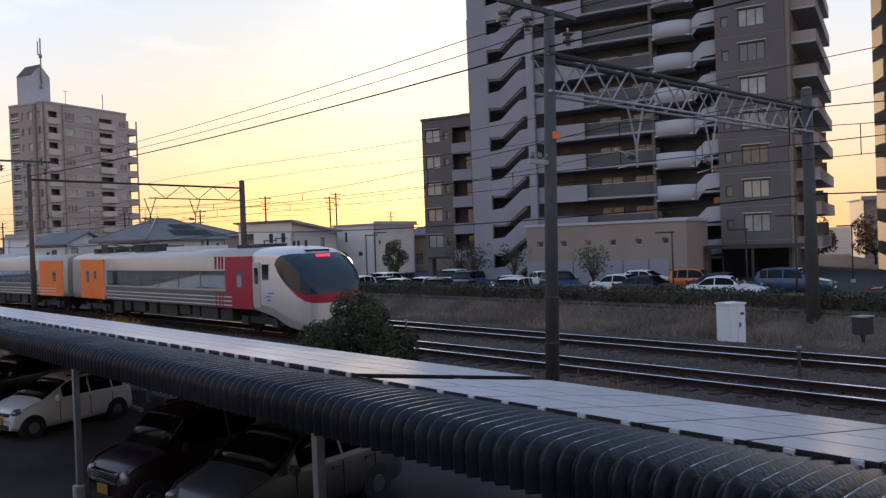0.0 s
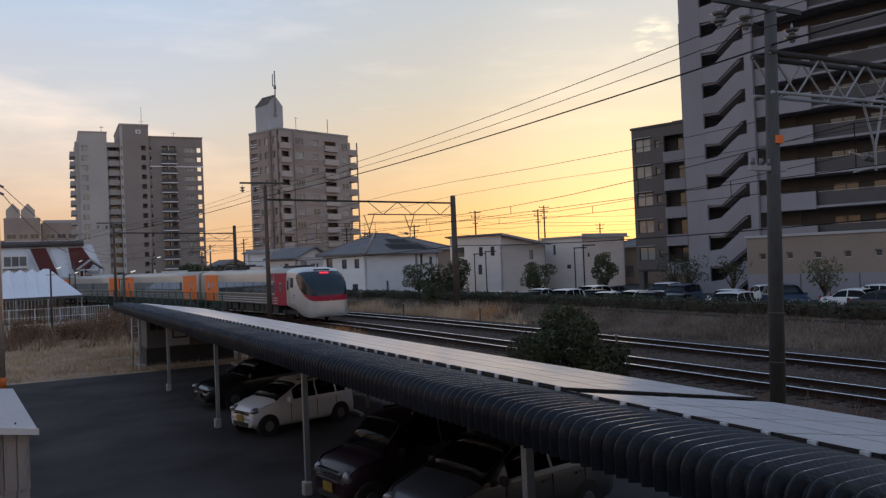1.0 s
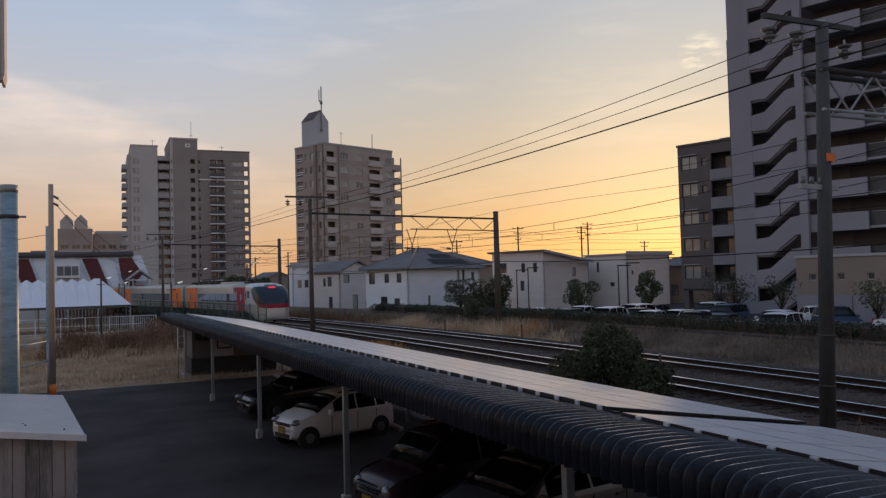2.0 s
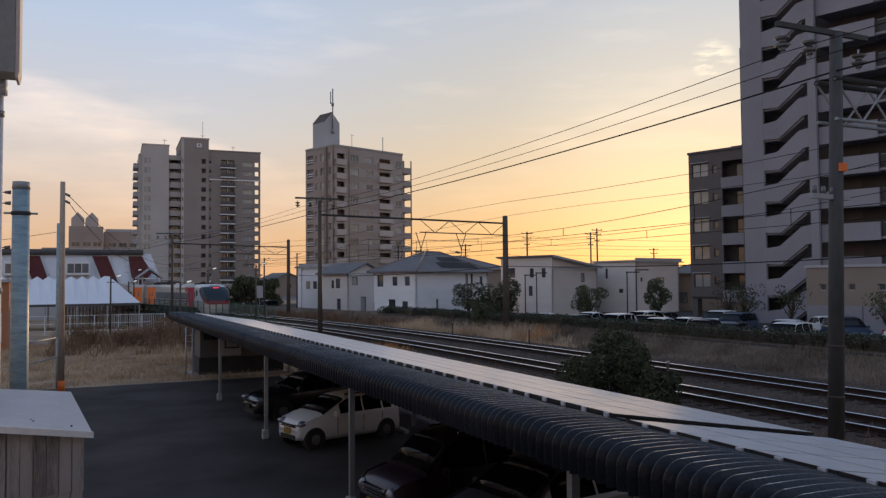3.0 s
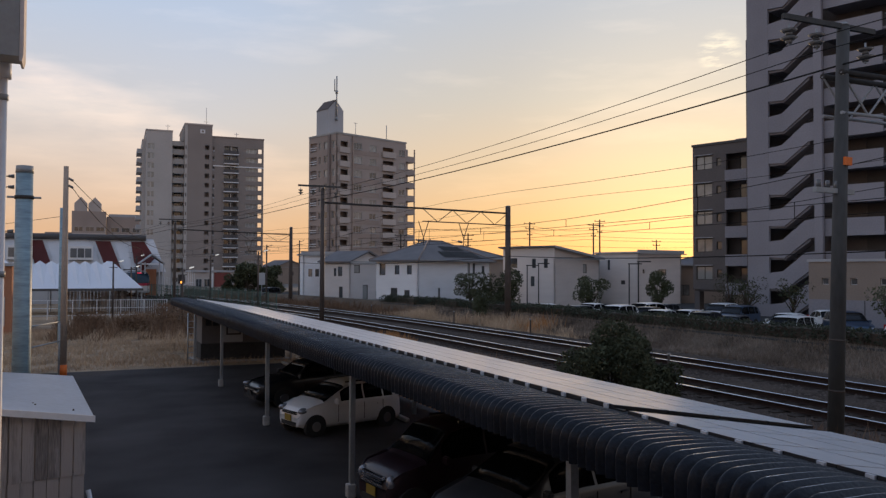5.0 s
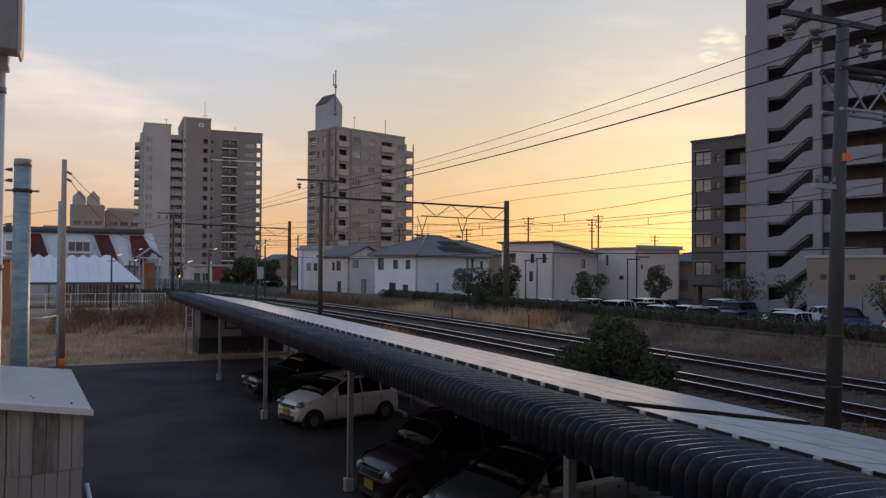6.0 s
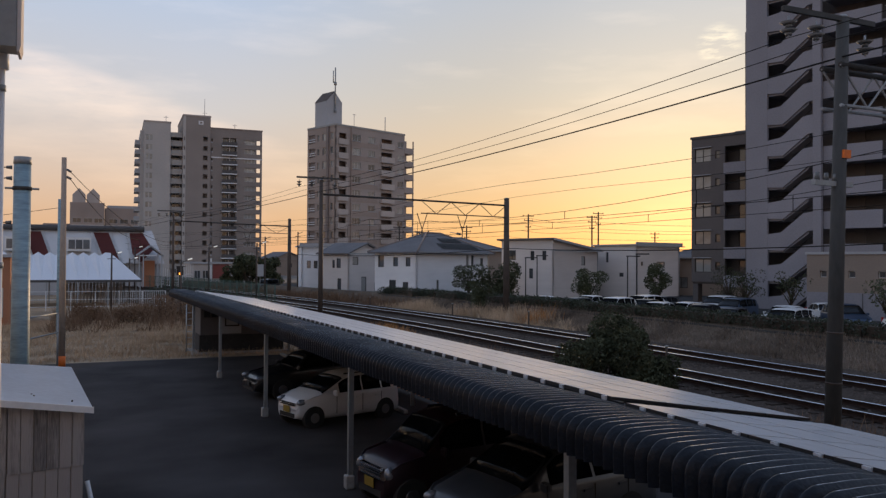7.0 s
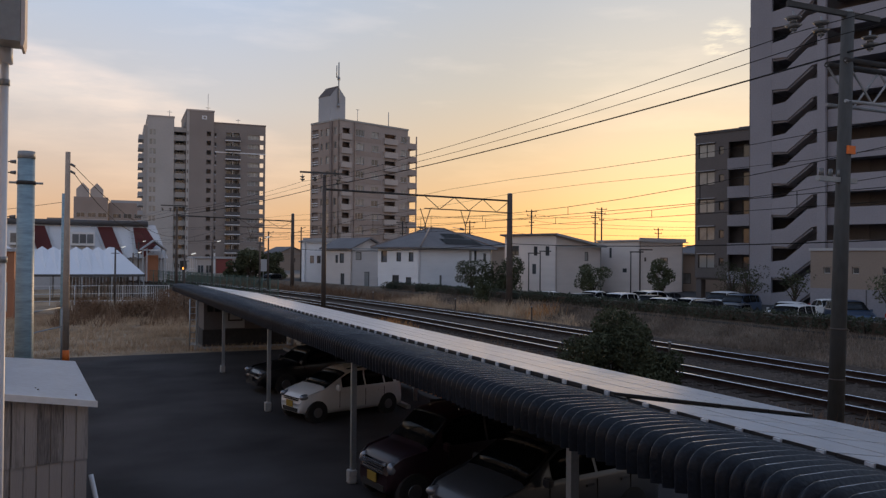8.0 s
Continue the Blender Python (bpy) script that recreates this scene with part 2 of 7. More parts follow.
# ---------------------------------------------------------------- building blocks
def part(name, bm, material, parent=None, label="", smooth=False, m=None):
    """Links a bmesh as one mesh object, under a thing or a part."""
    me = bpy.data.meshes.new(name)
    if smooth:
        for f in bm.faces:
            f.smooth = True
    bm.to_mesh(me)
    bm.free()
    for one in material if isinstance(material, (list, tuple)) else [material]:
        me.materials.append(one)
    return put_mesh(name, me, parent, label, m)


def put_mesh(name, me, parent=None, label="", m=None):
    ob = new(name, me)
    if parent is not None:
        ob.parent = parent
    if m is not None:
        ob.matrix_basis = m
    if label:
        ob["label"] = label
    return ob


def thing(name, label, category, m=None, group="", kind=""):
    ob = new(name)
    ob.empty_display_size = 0.2
    if m is not None:
        ob.matrix_basis = m
    return tagged(ob, label, category, group, kind)


def box(bm, x0, x1, y0, y1, z0, z1, mi=0):
    v = [bm.verts.new((x, y, z)) for z in (z0, z1) for y in (y0, y1) for x in (x0, x1)]
    for f in ((0, 2, 3, 1), (4, 5, 7, 6), (0, 1, 5, 4), (2, 6, 7, 3), (0, 4, 6, 2), (1, 3, 7, 5)):
        bm.faces.new([v[i] for i in f]).material_index = mi
    return bm


def boxes(*rows):
    bm = bmesh.new()
    for r in rows:
        box(bm, *r)
    return bm


def tube(bm, p0, p1, r0, r1=None, n=8, cap=True):
    p0, p1 = Vector(p0), Vector(p1)
    r1 = r0 if r1 is None else r1
    d = (p1 - p0).normalized()
    a = d.orthogonal().normalized()
    b = d.cross(a)
    rings = []
    for p, r in ((p0, r0), (p1, r1)):
        rings.append([bm.verts.new(p + (a * math.cos(k * math.tau / n) + b * math.sin(k * math.tau / n)) * r) for k in range(n)])
    for k in range(n):
        bm.faces.new([rings[0][k], rings[0][(k + 1) % n], rings[1][(k + 1) % n], rings[1][k]]).smooth = n > 5
    if cap:
        bm.faces.new(rings[0][::-1])
        bm.faces.new(rings[1])
    return bm


def tubes(*rows, n=8):
    bm = bmesh.new()
    for r in rows:
        tube(bm, *r, n=n)
    return bm


def line(bm, pts, r, n=5):
    """A thin wire through points."""
    for a, b in zip(pts[:-1], pts[1:]):
        tube(bm, a, b, r, n=n, cap=False)
    bmesh.ops.remove_doubles(bm, verts=bm.verts[:], dist=r * 0.8)
    return bm


def sag(a, b, drop, n=14):
    a, b = Vector(a), Vector(b)
    return [a.lerp(b, k / n) - Vector((0, 0, drop * 4 * (k / n) * (1 - k / n))) for k in range(n + 1)]


def slab(bm, pts, v0, v1, mi=0):
    """A prism: outline in (x, z), from y = v0 to v1."""
    a = [bm.verts.new((x, v0, z)) for x, z in pts]
    b = [bm.verts.new((x, v1, z)) for x, z in pts]
    k = len(pts)
    bm.faces.new(a).material_index = mi
    bm.faces.new(b[::-1]).material_index = mi
    for i in range(k):
        bm.faces.new([a[i], b[i], b[(i + 1) % k], a[(i + 1) % k]]).material_index = mi
    return bm


def pierced(bm, u0, u1, z0, z1, v0, v1, holes):
    """A wall in x from u0 to u1 with real openings (ua, ub, za, zb) through it."""
    us = sorted({round(u, 4) for u in (u0, u1, *(min(max(h[k], u0), u1) for h in holes for k in (0, 1)))})
    zs = sorted({round(z, 4) for z in (z0, z1, *(min(max(h[k], z0), z1) for h in holes for k in (2, 3)))})
    grid, cells = {}, []

    def corner(i, j):
        if (i, j) not in grid:
            grid[i, j] = bm.verts.new((us[i], v0, zs[j]))
        return grid[i, j]

    for j in range(len(zs) - 1):
        for i in range(len(us) - 1):
            mu, mz = (us[i] + us[i + 1]) / 2, (zs[j] + zs[j + 1]) / 2
            if not any(h[0] < mu < h[1] and h[2] < mz < h[3] for h in holes):
                cells.append(bm.faces.new([corner(i, j), corner(i + 1, j), corner(i + 1, j + 1), corner(i, j + 1)]))
    out = bmesh.ops.extrude_face_region(bm, geom=cells, use_keep_orig=True)["geom"]
    bmesh.ops.translate(bm, verts=[e for e in out if isinstance(e, bmesh.types.BMVert)], vec=(0, v1 - v0, 0))
    bmesh.ops.recalc_face_normals(bm, faces=bm.faces[:])
    return bm


WINDOWS = {}


def window(parent, u, z, w, h, v, frame_mat, pane_mat, name="window", panes=2, sill=None, turn=0):
    """A window in an opening: frame with a bar, one pane each side, and where wanted a hood or sill."""
    key = (round(w, 2), round(h, 2), frame_mat.name, pane_mat.name, panes)
    if key not in WINDOWS:
        t = min(0.07, w * 0.1)
        us = [0.0, t]
        for k in range(1, panes):
            us += [w * k / panes - t / 2, w * k / panes + t / 2]
        us += [w - t, w]
        zs = [0.0, t, h - t, h]
        bm = bmesh.new()
        g = [[bm.verts.new((a, 0, c)) for c in zs] for a in us]
        cells = [bm.faces.new([g[i][j], g[i + 1][j], g[i + 1][j + 1], g[i][j + 1]]) for i in range(len(us) - 1) for j in range(3) if j != 1 or i % 2 == 0]
        back = bmesh.ops.extrude_face_region(bm, geom=cells, use_keep_orig=True)["geom"]
        bmesh.ops.translate(bm, verts=[e for e in back if isinstance(e, bmesh.types.BMVert)], vec=(0, 0.08, 0))
        bmesh.ops.recalc_face_normals(bm, faces=bm.faces[:])
        fm = bpy.data.meshes.new(name)
        bm.to_mesh(fm), bm.free()
        fm.materials.append(frame_mat)
        bm = boxes((t * 0.5, w - t * 0.5, 0.035, 0.05, t * 0.5, h - t * 0.5))
        pm = bpy.data.meshes.new("pane")
        bm.to_mesh(pm), bm.free()
        pm.materials.append(pane_mat)
        WINDOWS[key] = fm, pm
    fm, pm = WINDOWS[key]
    m = pose(u, v, z, 0, 0, turn)
    ob = put_mesh(name, fm, parent, m=m)
    put_mesh("pane", pm, ob)
    return ob


def leaves(centres, size, count, seed, squash=0.8):
    """Many small leaves on clumps: each a bent pair of triangles."""
    rng = np.random.default_rng(seed)
    c = np.array(centres, float)
    pick = rng.integers(0, len(c), count)
    d = rng.normal(size=(count, 3))
    d /= np.linalg.norm(d, axis=1, keepdims=True)
    p = c[pick, :3] + d * (c[pick, 3:4] * rng.uniform(0.55, 1.05, (count, 1)) ** 0.6) * np.array([1, 1, squash])
    a = rng.normal(size=(count, 3))
    a /= np.linalg.norm(a, axis=1, keepdims=True)
    b = np.cross(a, rng.normal(size=(count, 3)))
    b /= np.linalg.norm(b, axis=1, keepdims=True)
    s = size * rng.uniform(0.6, 1.4, (count, 1))
    quad = np.stack([p - a * s, p + b * s * 0.45, p + a * s, p - b * s * 0.45], 1).reshape(-1, 3)
    return quad, np.arange(4 * count).reshape(-1, 4)


def raw(name, verts, faces, material, parent=None, label=""):
    me = bpy.data.meshes.new(name)
    me.from_pydata(verts.tolist(), [], faces.tolist())
    me.materials.append(material)
    return put_mesh(name, me, parent, label)


def blades(xy, zfun, h, w, seed, lean=0.35):
    """Upright grass blades: thin triangles with a lean."""
    rng = np.random.default_rng(seed)
    n = len(xy)
    z = np.array([zfun(x, y) for x, y in xy]) - 0.02
    a = rng.uniform(0, math.tau, n)
    hh = h * rng.uniform(0.5, 1.25, n) * np.array([1 + 0.9 * noise.noise((x * 0.35, y * 0.35, seed * 3.1)) for x, y in xy]).clip(0.25, 2)
    side = np.stack([np.cos(a), np.sin(a), 0 * a], 1) * w
    base = np.c_[xy, z]
    tip = base + np.c_[rng.normal(0, lean, (n, 2)) * hh[:, None], hh]
    return np.stack([base - side, base + side, tip], 1).reshape(-1, 3), np.arange(3 * n).reshape(-1, 3)

# ---------------------------------------------------------------- the plan: tracks run along +y and bend to the left
BEND_Y, BEND_R, NEAR_C, FAR_C, RAIL_Z = 30.0, 345.0, 16.5, 20.4, 1.2


def bend(y):
    """How far the line has moved to the left at y."""
    d = max(0.0, y - BEND_Y)
    return d * d / (2 * BEND_R) if d < 150 else 150 * 150 / (2 * BEND_R) + (d - 150) * 150 / BEND_R


PROFILE = [(-4000, 0.0), (10.6, 0.0), (11.6, 0.35), (13.4, 1.0), (23.0, 1.03), (24.3, 0.72), (26.6, 0.80), (27.4, 1.35),
           (27.9, 1.62), (29.2, 1.60), (30.8, 0.42), (34, 0.40), (4000, 0.40)]


def ground_z(x, y):
    u = x + bend(y) if x > -60 else x
    for (a, za), (b, zb) in zip(PROFILE[:-1], PROFILE[1:]):
        if a <= u <= b:
            return za + (zb - za) * (u - a) / (b - a)
    return 0.0


def build_ground():
    us = [-3000, -600, -200, -60, -20, -10, -2, 2, 6, 10.6, 11.6, 12.5, 13.4, 14.6, 18.4, 22, 23, 24.3, 25.5, 26.6, 27.4, 27.9, 29.2, 30.8, 34, 45, 60, 80, 120, 250, 700, 3000]
    ys = [-300, -80, -30, -10, 0, 10, 20, 30, 36, 38.5, 44, 50, 56, 62, 68, 76, 84, 92, 100, 110, 120, 130, 145, 160, 180, 220, 300, 450, 800, 1500, 3500]
    bm = bmesh.new()
    grid = {}
    for j, y in enumerate(ys):
        for i, u in enumerate(us):
            x = u - bend(min(y, 180)) if 10 < u < 40 else u
            z = next(za + (zb - za) * (u - a) / (b - a) for (a, za), (b, zb) in zip(PROFILE[:-1], PROFILE[1:]) if a <= u <= b)
            grid[i, j] = bm.verts.new((x, y, z))
    for j in range(len(ys) - 1):
        for i in range(len(us) - 1):
            u, y = (us[i] + us[i + 1]) / 2, (ys[j] + ys[j + 1]) / 2
            far = y > 160 or y < -80 or u < -60 or u > 120
            k = 5 if far else 0 if u < 10.6 and y < 38.5 else 1 if u < 10.6 else 2 if 13.4 < u < 23 else 3 if u < 30.8 else 4
            f = bm.faces.new([grid[i, j], grid[i + 1, j], grid[i + 1, j + 1], grid[i, j + 1]])
            f.material_index = k
    return tagged(part("ground", bm, [M_ASPHALT, M_DRY, M_BALLAST, M_BANK, M_LOT, M_FAR]), "worn dark asphalt, dry grass, ballast and soil bank", "ground", kind="structure")


build_ground()


def sweep(outline, xs, y0, y1, step, zoff):
    """A bar of the given outline (x, z) along the line of the tracks at plan place xs."""
    bm = bmesh.new()
    rows = []
    y = y0
    while y <= y1 + 1e-6:
        rows.append([bm.verts.new((xs - bend(y) + ox, y, zoff + oz)) for ox, oz in outline])
        y += step
    k = len(outline)
    for a, b in zip(rows[:-1], rows[1:]):
        for i in range(k):
            bm.faces.new([a[i], a[(i + 1) % k], b[(i + 1) % k], b[i]]).material_index = 1 if i in (0, k - 1) else 0
    bm.faces.new(rows[0]), bm.faces.new(rows[-1][::-1])
    return bm


def build_tracks():
    head = [(-0.029, 0), (-0.038, -0.009), (-0.038, -0.045), (-0.012, -0.05), (-0.012, -0.125), (-0.062, -0.15), (0.062, -0.15), (0.012, -0.125), (0.012, -0.05), (0.038, -0.045), (0.038, -0.009), (0.029, 0)]
    for c, name in ((NEAR_C, "polished steel rail on the ballast, near line"), (FAR_C, "polished steel rail on the ballast, far line")):
        for side in (-0.6, 0.6):
            ob = part("rail", sweep(head, c + side, -24, 180, 3, RAIL_Z), [M_RAILRUST, M_RAIL])
            tagged(ob, name, "rail", "rails of the railway", "structure")
    bm = bmesh.new()
    for c in (NEAR_C, FAR_C):
        y = -20.0
        while y < 120:
            x = c - bend(y)
            box(bm, x - 1.05, x + 1.05, y - 0.12, y + 0.12, 0.88, 1.035)
            y += 0.62
    tagged(part("sleepers", bm, M_SLEEPER), "grey concrete sleepers bedded in brown ballast", "sleepers", kind="stuff")
    # loose stone on the shoulders and between the rails
    rng = np.random.default_rng(5)
    n = 15000
    y = 4 + 46 * rng.random(n) ** 1.3
    x = rng.uniform(11.8, 24.5, n)
    keep = np.ones(n, bool)
    s = rng.uniform(0.025, 0.07, n)
    pts = np.array([[a - bend(b), b, ground_z(a - bend(b), b)] for a, b in zip(x, y)])
    octa = np.array([(1, 0, 0), (-1, 0, 0), (0, 1, 0), (0, -1, 0), (0, 0, 0.8), (0, 0, -0.8)])
    v = pts[:, None] + octa[None] * s[:, None, None] * rng.uniform(0.6, 1.3, (n, 6, 3))
    f = np.array([(0, 2, 4), (2, 1, 4), (1, 3, 4), (3, 0, 4), (2, 0, 5), (1, 2, 5), (3, 1, 5), (0, 3, 5)])
    faces = (f[None] + 6 * np.arange(n)[:, None, None]).reshape(-1, 3)
    tagged(raw("ballast", v.reshape(-1, 3), faces, M_STONE), "brown broken stone ballast along the railway", "ballast", kind="stuff")
    # marker stakes beside the lines
    for x, y, h, c in ((18.5, 15.2, 0.7, M_RUSTMAST), (18.45, 8.0, 0.75, M_BARK), (18.4, 22.0, 0.7, M_RUSTMAST), (22.6, 30, 0.9, M_RUSTMAST), (22.4, 38, 0.9, M_RUSTMAST), (22.3, 47, 0.9, M_RUSTMAST), (21.2, 58, 0.9, M_RUSTMAST)):
        x -= bend(y)
        z = ground_z(x, y) - 0.1
        t = thing("marker_stake", "short rusty steel stake standing in the ballast", "stake", pose(x, y, z), "marker stakes")
        part("post", boxes((-0.03, 0.03, -0.03, 0.03, 0, h)), c, t)
        part("cap", boxes((-0.045, 0.045, -0.045, 0.045, h, h + 0.05)), M_GREYPAINT, t)


build_tracks()


def build_weeds():
    rng = np.random.default_rng(11)

    def patch(name, label, n, xa, xb, ya, yb, h, w, m, seed, on_line=True, thin=-0.12):
        x, y = rng.uniform(xa, xb, n), rng.uniform(ya, yb, n)
        keep = np.array([noise.noise((a * 0.5, b * 0.5, seed)) > thin for a, b in zip(x, y)])
        x, y = x[keep], y[keep]
        if on_line:
            x = x - np.array([bend(b) for b in y])
        v, f = blades(np.c_[x, y], ground_z, h, w, seed)
        tagged(raw(name, v, f, m), label, "weeds", kind="stuff")

    patch("dry_grass", "pale dry grass on the waste ground", 34000, -6, 10.4, 38.7, 66, 0.22, 0.016, M_STRAW, 1, False, -0.4)
    patch("grass_tufts", "tufts of bleached dead grass on the waste ground", 9000, -6, 10.2, 39.2, 60, 0.5, 0.014, M_STRAW, 14, False, 0.16)
    patch("tall_weeds", "russet dead weeds before the tent fence", 9000, -2, 9.5, 54, 77, 0.95, 0.022, M_RUSSET, 2, False, 0.05)
    patch("bank_weeds", "brown dead weeds on the railway bank", 34000, 25.0, 27.7, -4, 62, 0.30, 0.016, M_BANKWEED, 3, thin=-0.6)
    patch("verge_grass", "straw coloured grass beside the far line", 8000, 23.6, 27.2, 36, 62, 0.6, 0.02, M_STRAW, 4)
    patch("slope_weeds", "thin brown weeds on the slope by the tracks", 12000, 11.2, 14.2, 4, 60, 0.3, 0.012, M_RUSSET, 6)
    patch("line_weeds", "orange seed heads beside the rails", 300, 13.7, 15.0, 36, 41, 0.40, 0.02, M_SEED, 8)
    patch("reeds", "orange brown reeds beyond the far line", 420, 24.3, 27.0, 41.5, 46, 0.85, 0.022, M_SEED, 12)
    patch("verge_weeds", "tall brown weeds by the house wall", 6000, 23.4, 26.8, 60, 110, 0.8, 0.03, M_RUSSET, 9)


build_weeds()


def build_hedge():
    """Clipped hedge on a low kerb along the top of the bank."""
    y = -6.0
    while y < 66:
        t = thing("hedge", "dark clipped evergreen hedge along the bank top", "hedge", Matrix(), "clipped hedge")
        cs = []
        rng = random.Random(int(y * 7))
        for k in range(14):
            yy = y + k * 0.5
            for j in range(3):
                cs.append((27.95 + j * 0.45 - bend(yy) + rng.uniform(-0.1, 0.1), yy, 1.82 + rng.uniform(0.0, 0.20), 0.40))
        v, f = leaves(cs, 0.065, 5200, int(y) + 40)
        raw("foliage", v, f, M_HEDGE, t)
        bm = boxes((28.0 - bend(y + 3.4), 29.0 - bend(y + 3.4), y, y + 6.9, 1.4, 2.08))
        part("inner_growth", bm, M_BARK, t)
        y += 7.0
    tagged(part("kerb", sweep([(0, 0), (0.12, 0), (0.12, 0.22), (0, 0.22)], 27.62, -20, 70, 3, 1.34), [M_MAST, M_MAST]), "weathered concrete kerb along the bank top", "kerb", kind="structure")


build_hedge()

# ---------------------------------------------------------------- carport with solar panels
M_SHEET = mat("bronze_polycarbonate", (0.006, 0.009, 0.014), 0.30, vary=0.6, s1=1.5, s2=26, bump=0.7, col2=(0.015, 0.020, 0.029), rnd=0.2, spec=0.24)
# pale strip that puts the ribs' thin highlights into the colour
M_CRESTGLINT = mat("crest_glint", (0.60, 0.63, 0.68), 0.20, 0.85, vary=0.9, s1=2.2, s2=12, bump=0.2, col2=(1.0, 1.0, 1.0), rnd=0.25)
# near-white base puts the sky reflected by the panels into their colour
M_PANEL = mat("sky_pale_solar_glass", (0.88, 0.88, 0.89), 0.24, 0.20, vary=0.10, s1=0.4, s2=6, bump=0.02, rnd=0.14, spec=0.9)
M_PANELFRAME = mat("black_anodised", (0.02, 0.02, 0.022), 0.5, 0.3, vary=0.2, bump=0)
M_CLAMP = mat("bright_aluminium", (0.75, 0.76, 0.78), 0.4, 0.3, vary=0.1, bump=0)
ROOF_SLOPE = -0.153


def build_carport():
    t = thing("carport", "long carport with bronze corrugated roof and solar panels", "carport", Matrix())
    # one corrugated sheet: flat roof, rounded nose, hanging front
    pitch, ribs = 0.165, 6
    outline = [(9.75, 2.66 + ROOF_SLOPE * 3.7), (8.5, 2.66 + ROOF_SLOPE * 2.45), (7.0, 2.66 + ROOF_SLOPE * 0.95), (6.05, 2.66), (5.75, 2.735), (5.45, 2.785), (5.15, 2.80)]
    for k in range(7):
        a = radians(92 + 14.5 * k)
        outline.append((4.85 + 0.14 * math.cos(a), 2.66 + 0.14 * math.sin(a)))
    outline += [(4.712, 2.56), (4.718, 2.45)]
    prof = [(-0.5, -0.016), (-0.42, 0.008), (-0.26, 0.038), (-0.09, 0.061), (-0.035, 0.068), (0.035, 0.068), (0.09, 0.061), (0.26, 0.038), (0.42, 0.008)]
    bm = bmesh.new()
    rows = []
    pts = [Vector((x, 0, z)) for x, z in outline]
    for i, p in enumerate(pts):
        d = (pts[min(i + 1, len(pts) - 1)] - pts[max(i - 1, 0)]).normalized()
        nrm = Vector((d.z, 0, -d.x))
        row = []
        for r in range(ribs):
            for a, h in prof:
                q = p + nrm * h
                row.append(bm.verts.new((q.x, (r + 0.5 + a) * pitch, q.z)))
        q = p
        row.append(bm.verts.new((q.x, ribs * pitch, q.z)))
        rows.append(row)
    for j, (a, b) in enumerate(zip(rows[:-1], rows[1:])):
        for i in range(len(a) - 1):
            f = bm.faces.new([a[i], a[i + 1], b[i + 1], b[i]])
            f.smooth = True
            # narrow crest faces on the flat part carry the painted highlight
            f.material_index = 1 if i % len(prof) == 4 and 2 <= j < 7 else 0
    first = part("roof_sheet", bm, [M_SHEET, M_CRESTGLINT], t)
    first.matrix_basis = pose(0, -4.0, 0)
    y = -4.0 + ribs * pitch
    uneven = random.Random(8)
    while y < 48.5:
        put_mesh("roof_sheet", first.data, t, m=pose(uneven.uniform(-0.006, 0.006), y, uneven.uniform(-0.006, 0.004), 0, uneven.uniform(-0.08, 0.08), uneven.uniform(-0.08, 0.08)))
        y += ribs * pitch
    # frame under the roof
    for x, z in ((4.87, 2.60), (7.2, 2.36), (9.45, 1.97)):
        part("beam", boxes((x - 0.05, x + 0.05, -4, 49.3, z - 0.12, z + 0.04)), M_PANELFRAME, t)
    ys = [-0.5, 7.4, 15.2, 23.2, 31.6, 39.6]
    for y in ys:
        part("post", boxes((4.82, 4.92, y - 0.05, y + 0.05, 0, 2.50)), M_GALV, t)
        bm = boxes((4.76, 4.94, y - 0.09, y + 0.09, 0, 0.27))
        bmesh.ops.bevel(bm, geom=bm.edges[:], offset=0.02, segments=1, affect="EDGES")
        part("footing", bm, M_CONC, t)
        part("post", boxes((9.4, 9.5, y - 0.05, y + 0.05, 0, 1.87)), M_GALV, t)
        bm = bmesh.new()
        slab(bm, [(4.87, 2.42), (9.45, 1.88), (9.45, 2.0), (4.87, 2.54)], y - 0.04, y + 0.04)
        part("rafter", bm, M_PANELFRAME, t)
    # rows of solar panels; the far field lies a little higher than the near one
    S = 0.49
    pw, pd = 2 * S, 0.86
    bm = boxes((0, pd - 0.015, 0, pw - 0.012, -0.035, 0))
    pm = bpy.data.meshes.new("solar_panel")
    bm.to_mesh(pm), bm.free()
    pm.materials.append(M_PANELFRAME)
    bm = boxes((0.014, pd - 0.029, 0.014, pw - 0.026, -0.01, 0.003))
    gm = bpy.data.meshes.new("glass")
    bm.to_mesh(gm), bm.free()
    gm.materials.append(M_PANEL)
    cm = bpy.data.meshes.new("clamp")
    bm = boxes((-0.006, 0.05, -0.045, 0.045, -0.045, 0.008))
    bm.to_mesh(cm), bm.free()
    cm.materials.append(M_CLAMP)
    tilt = math.degrees(math.atan(-ROOF_SLOPE))
    X0 = 6.02
    for y0, y1, lift in ((-4.0, 7.95, 0.0), (8.05, 48.4, 0.03)):
        z0 = 2.775 + lift
        y = y1 - pw
        while y >= y0 - 0.01:
            for r in range(4):
                x = X0 + r * pd
                m = pose(x, y, z0 + ROOF_SLOPE * r * pd, 0, tilt, 0)
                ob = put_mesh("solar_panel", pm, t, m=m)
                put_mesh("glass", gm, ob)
            y -= pw
        y = y1 - 0.35
        while y >= y0:
            put_mesh("clamp", cm, t, m=pose(X0 - 0.02, y, z0 - 0.01))
            y -= S
        for k, x in enumerate((X0 + 0.03, X0 + 1.7, X0 + 3.3)):
            zz = z0 + ROOF_SLOPE * (x - X0) - 0.04
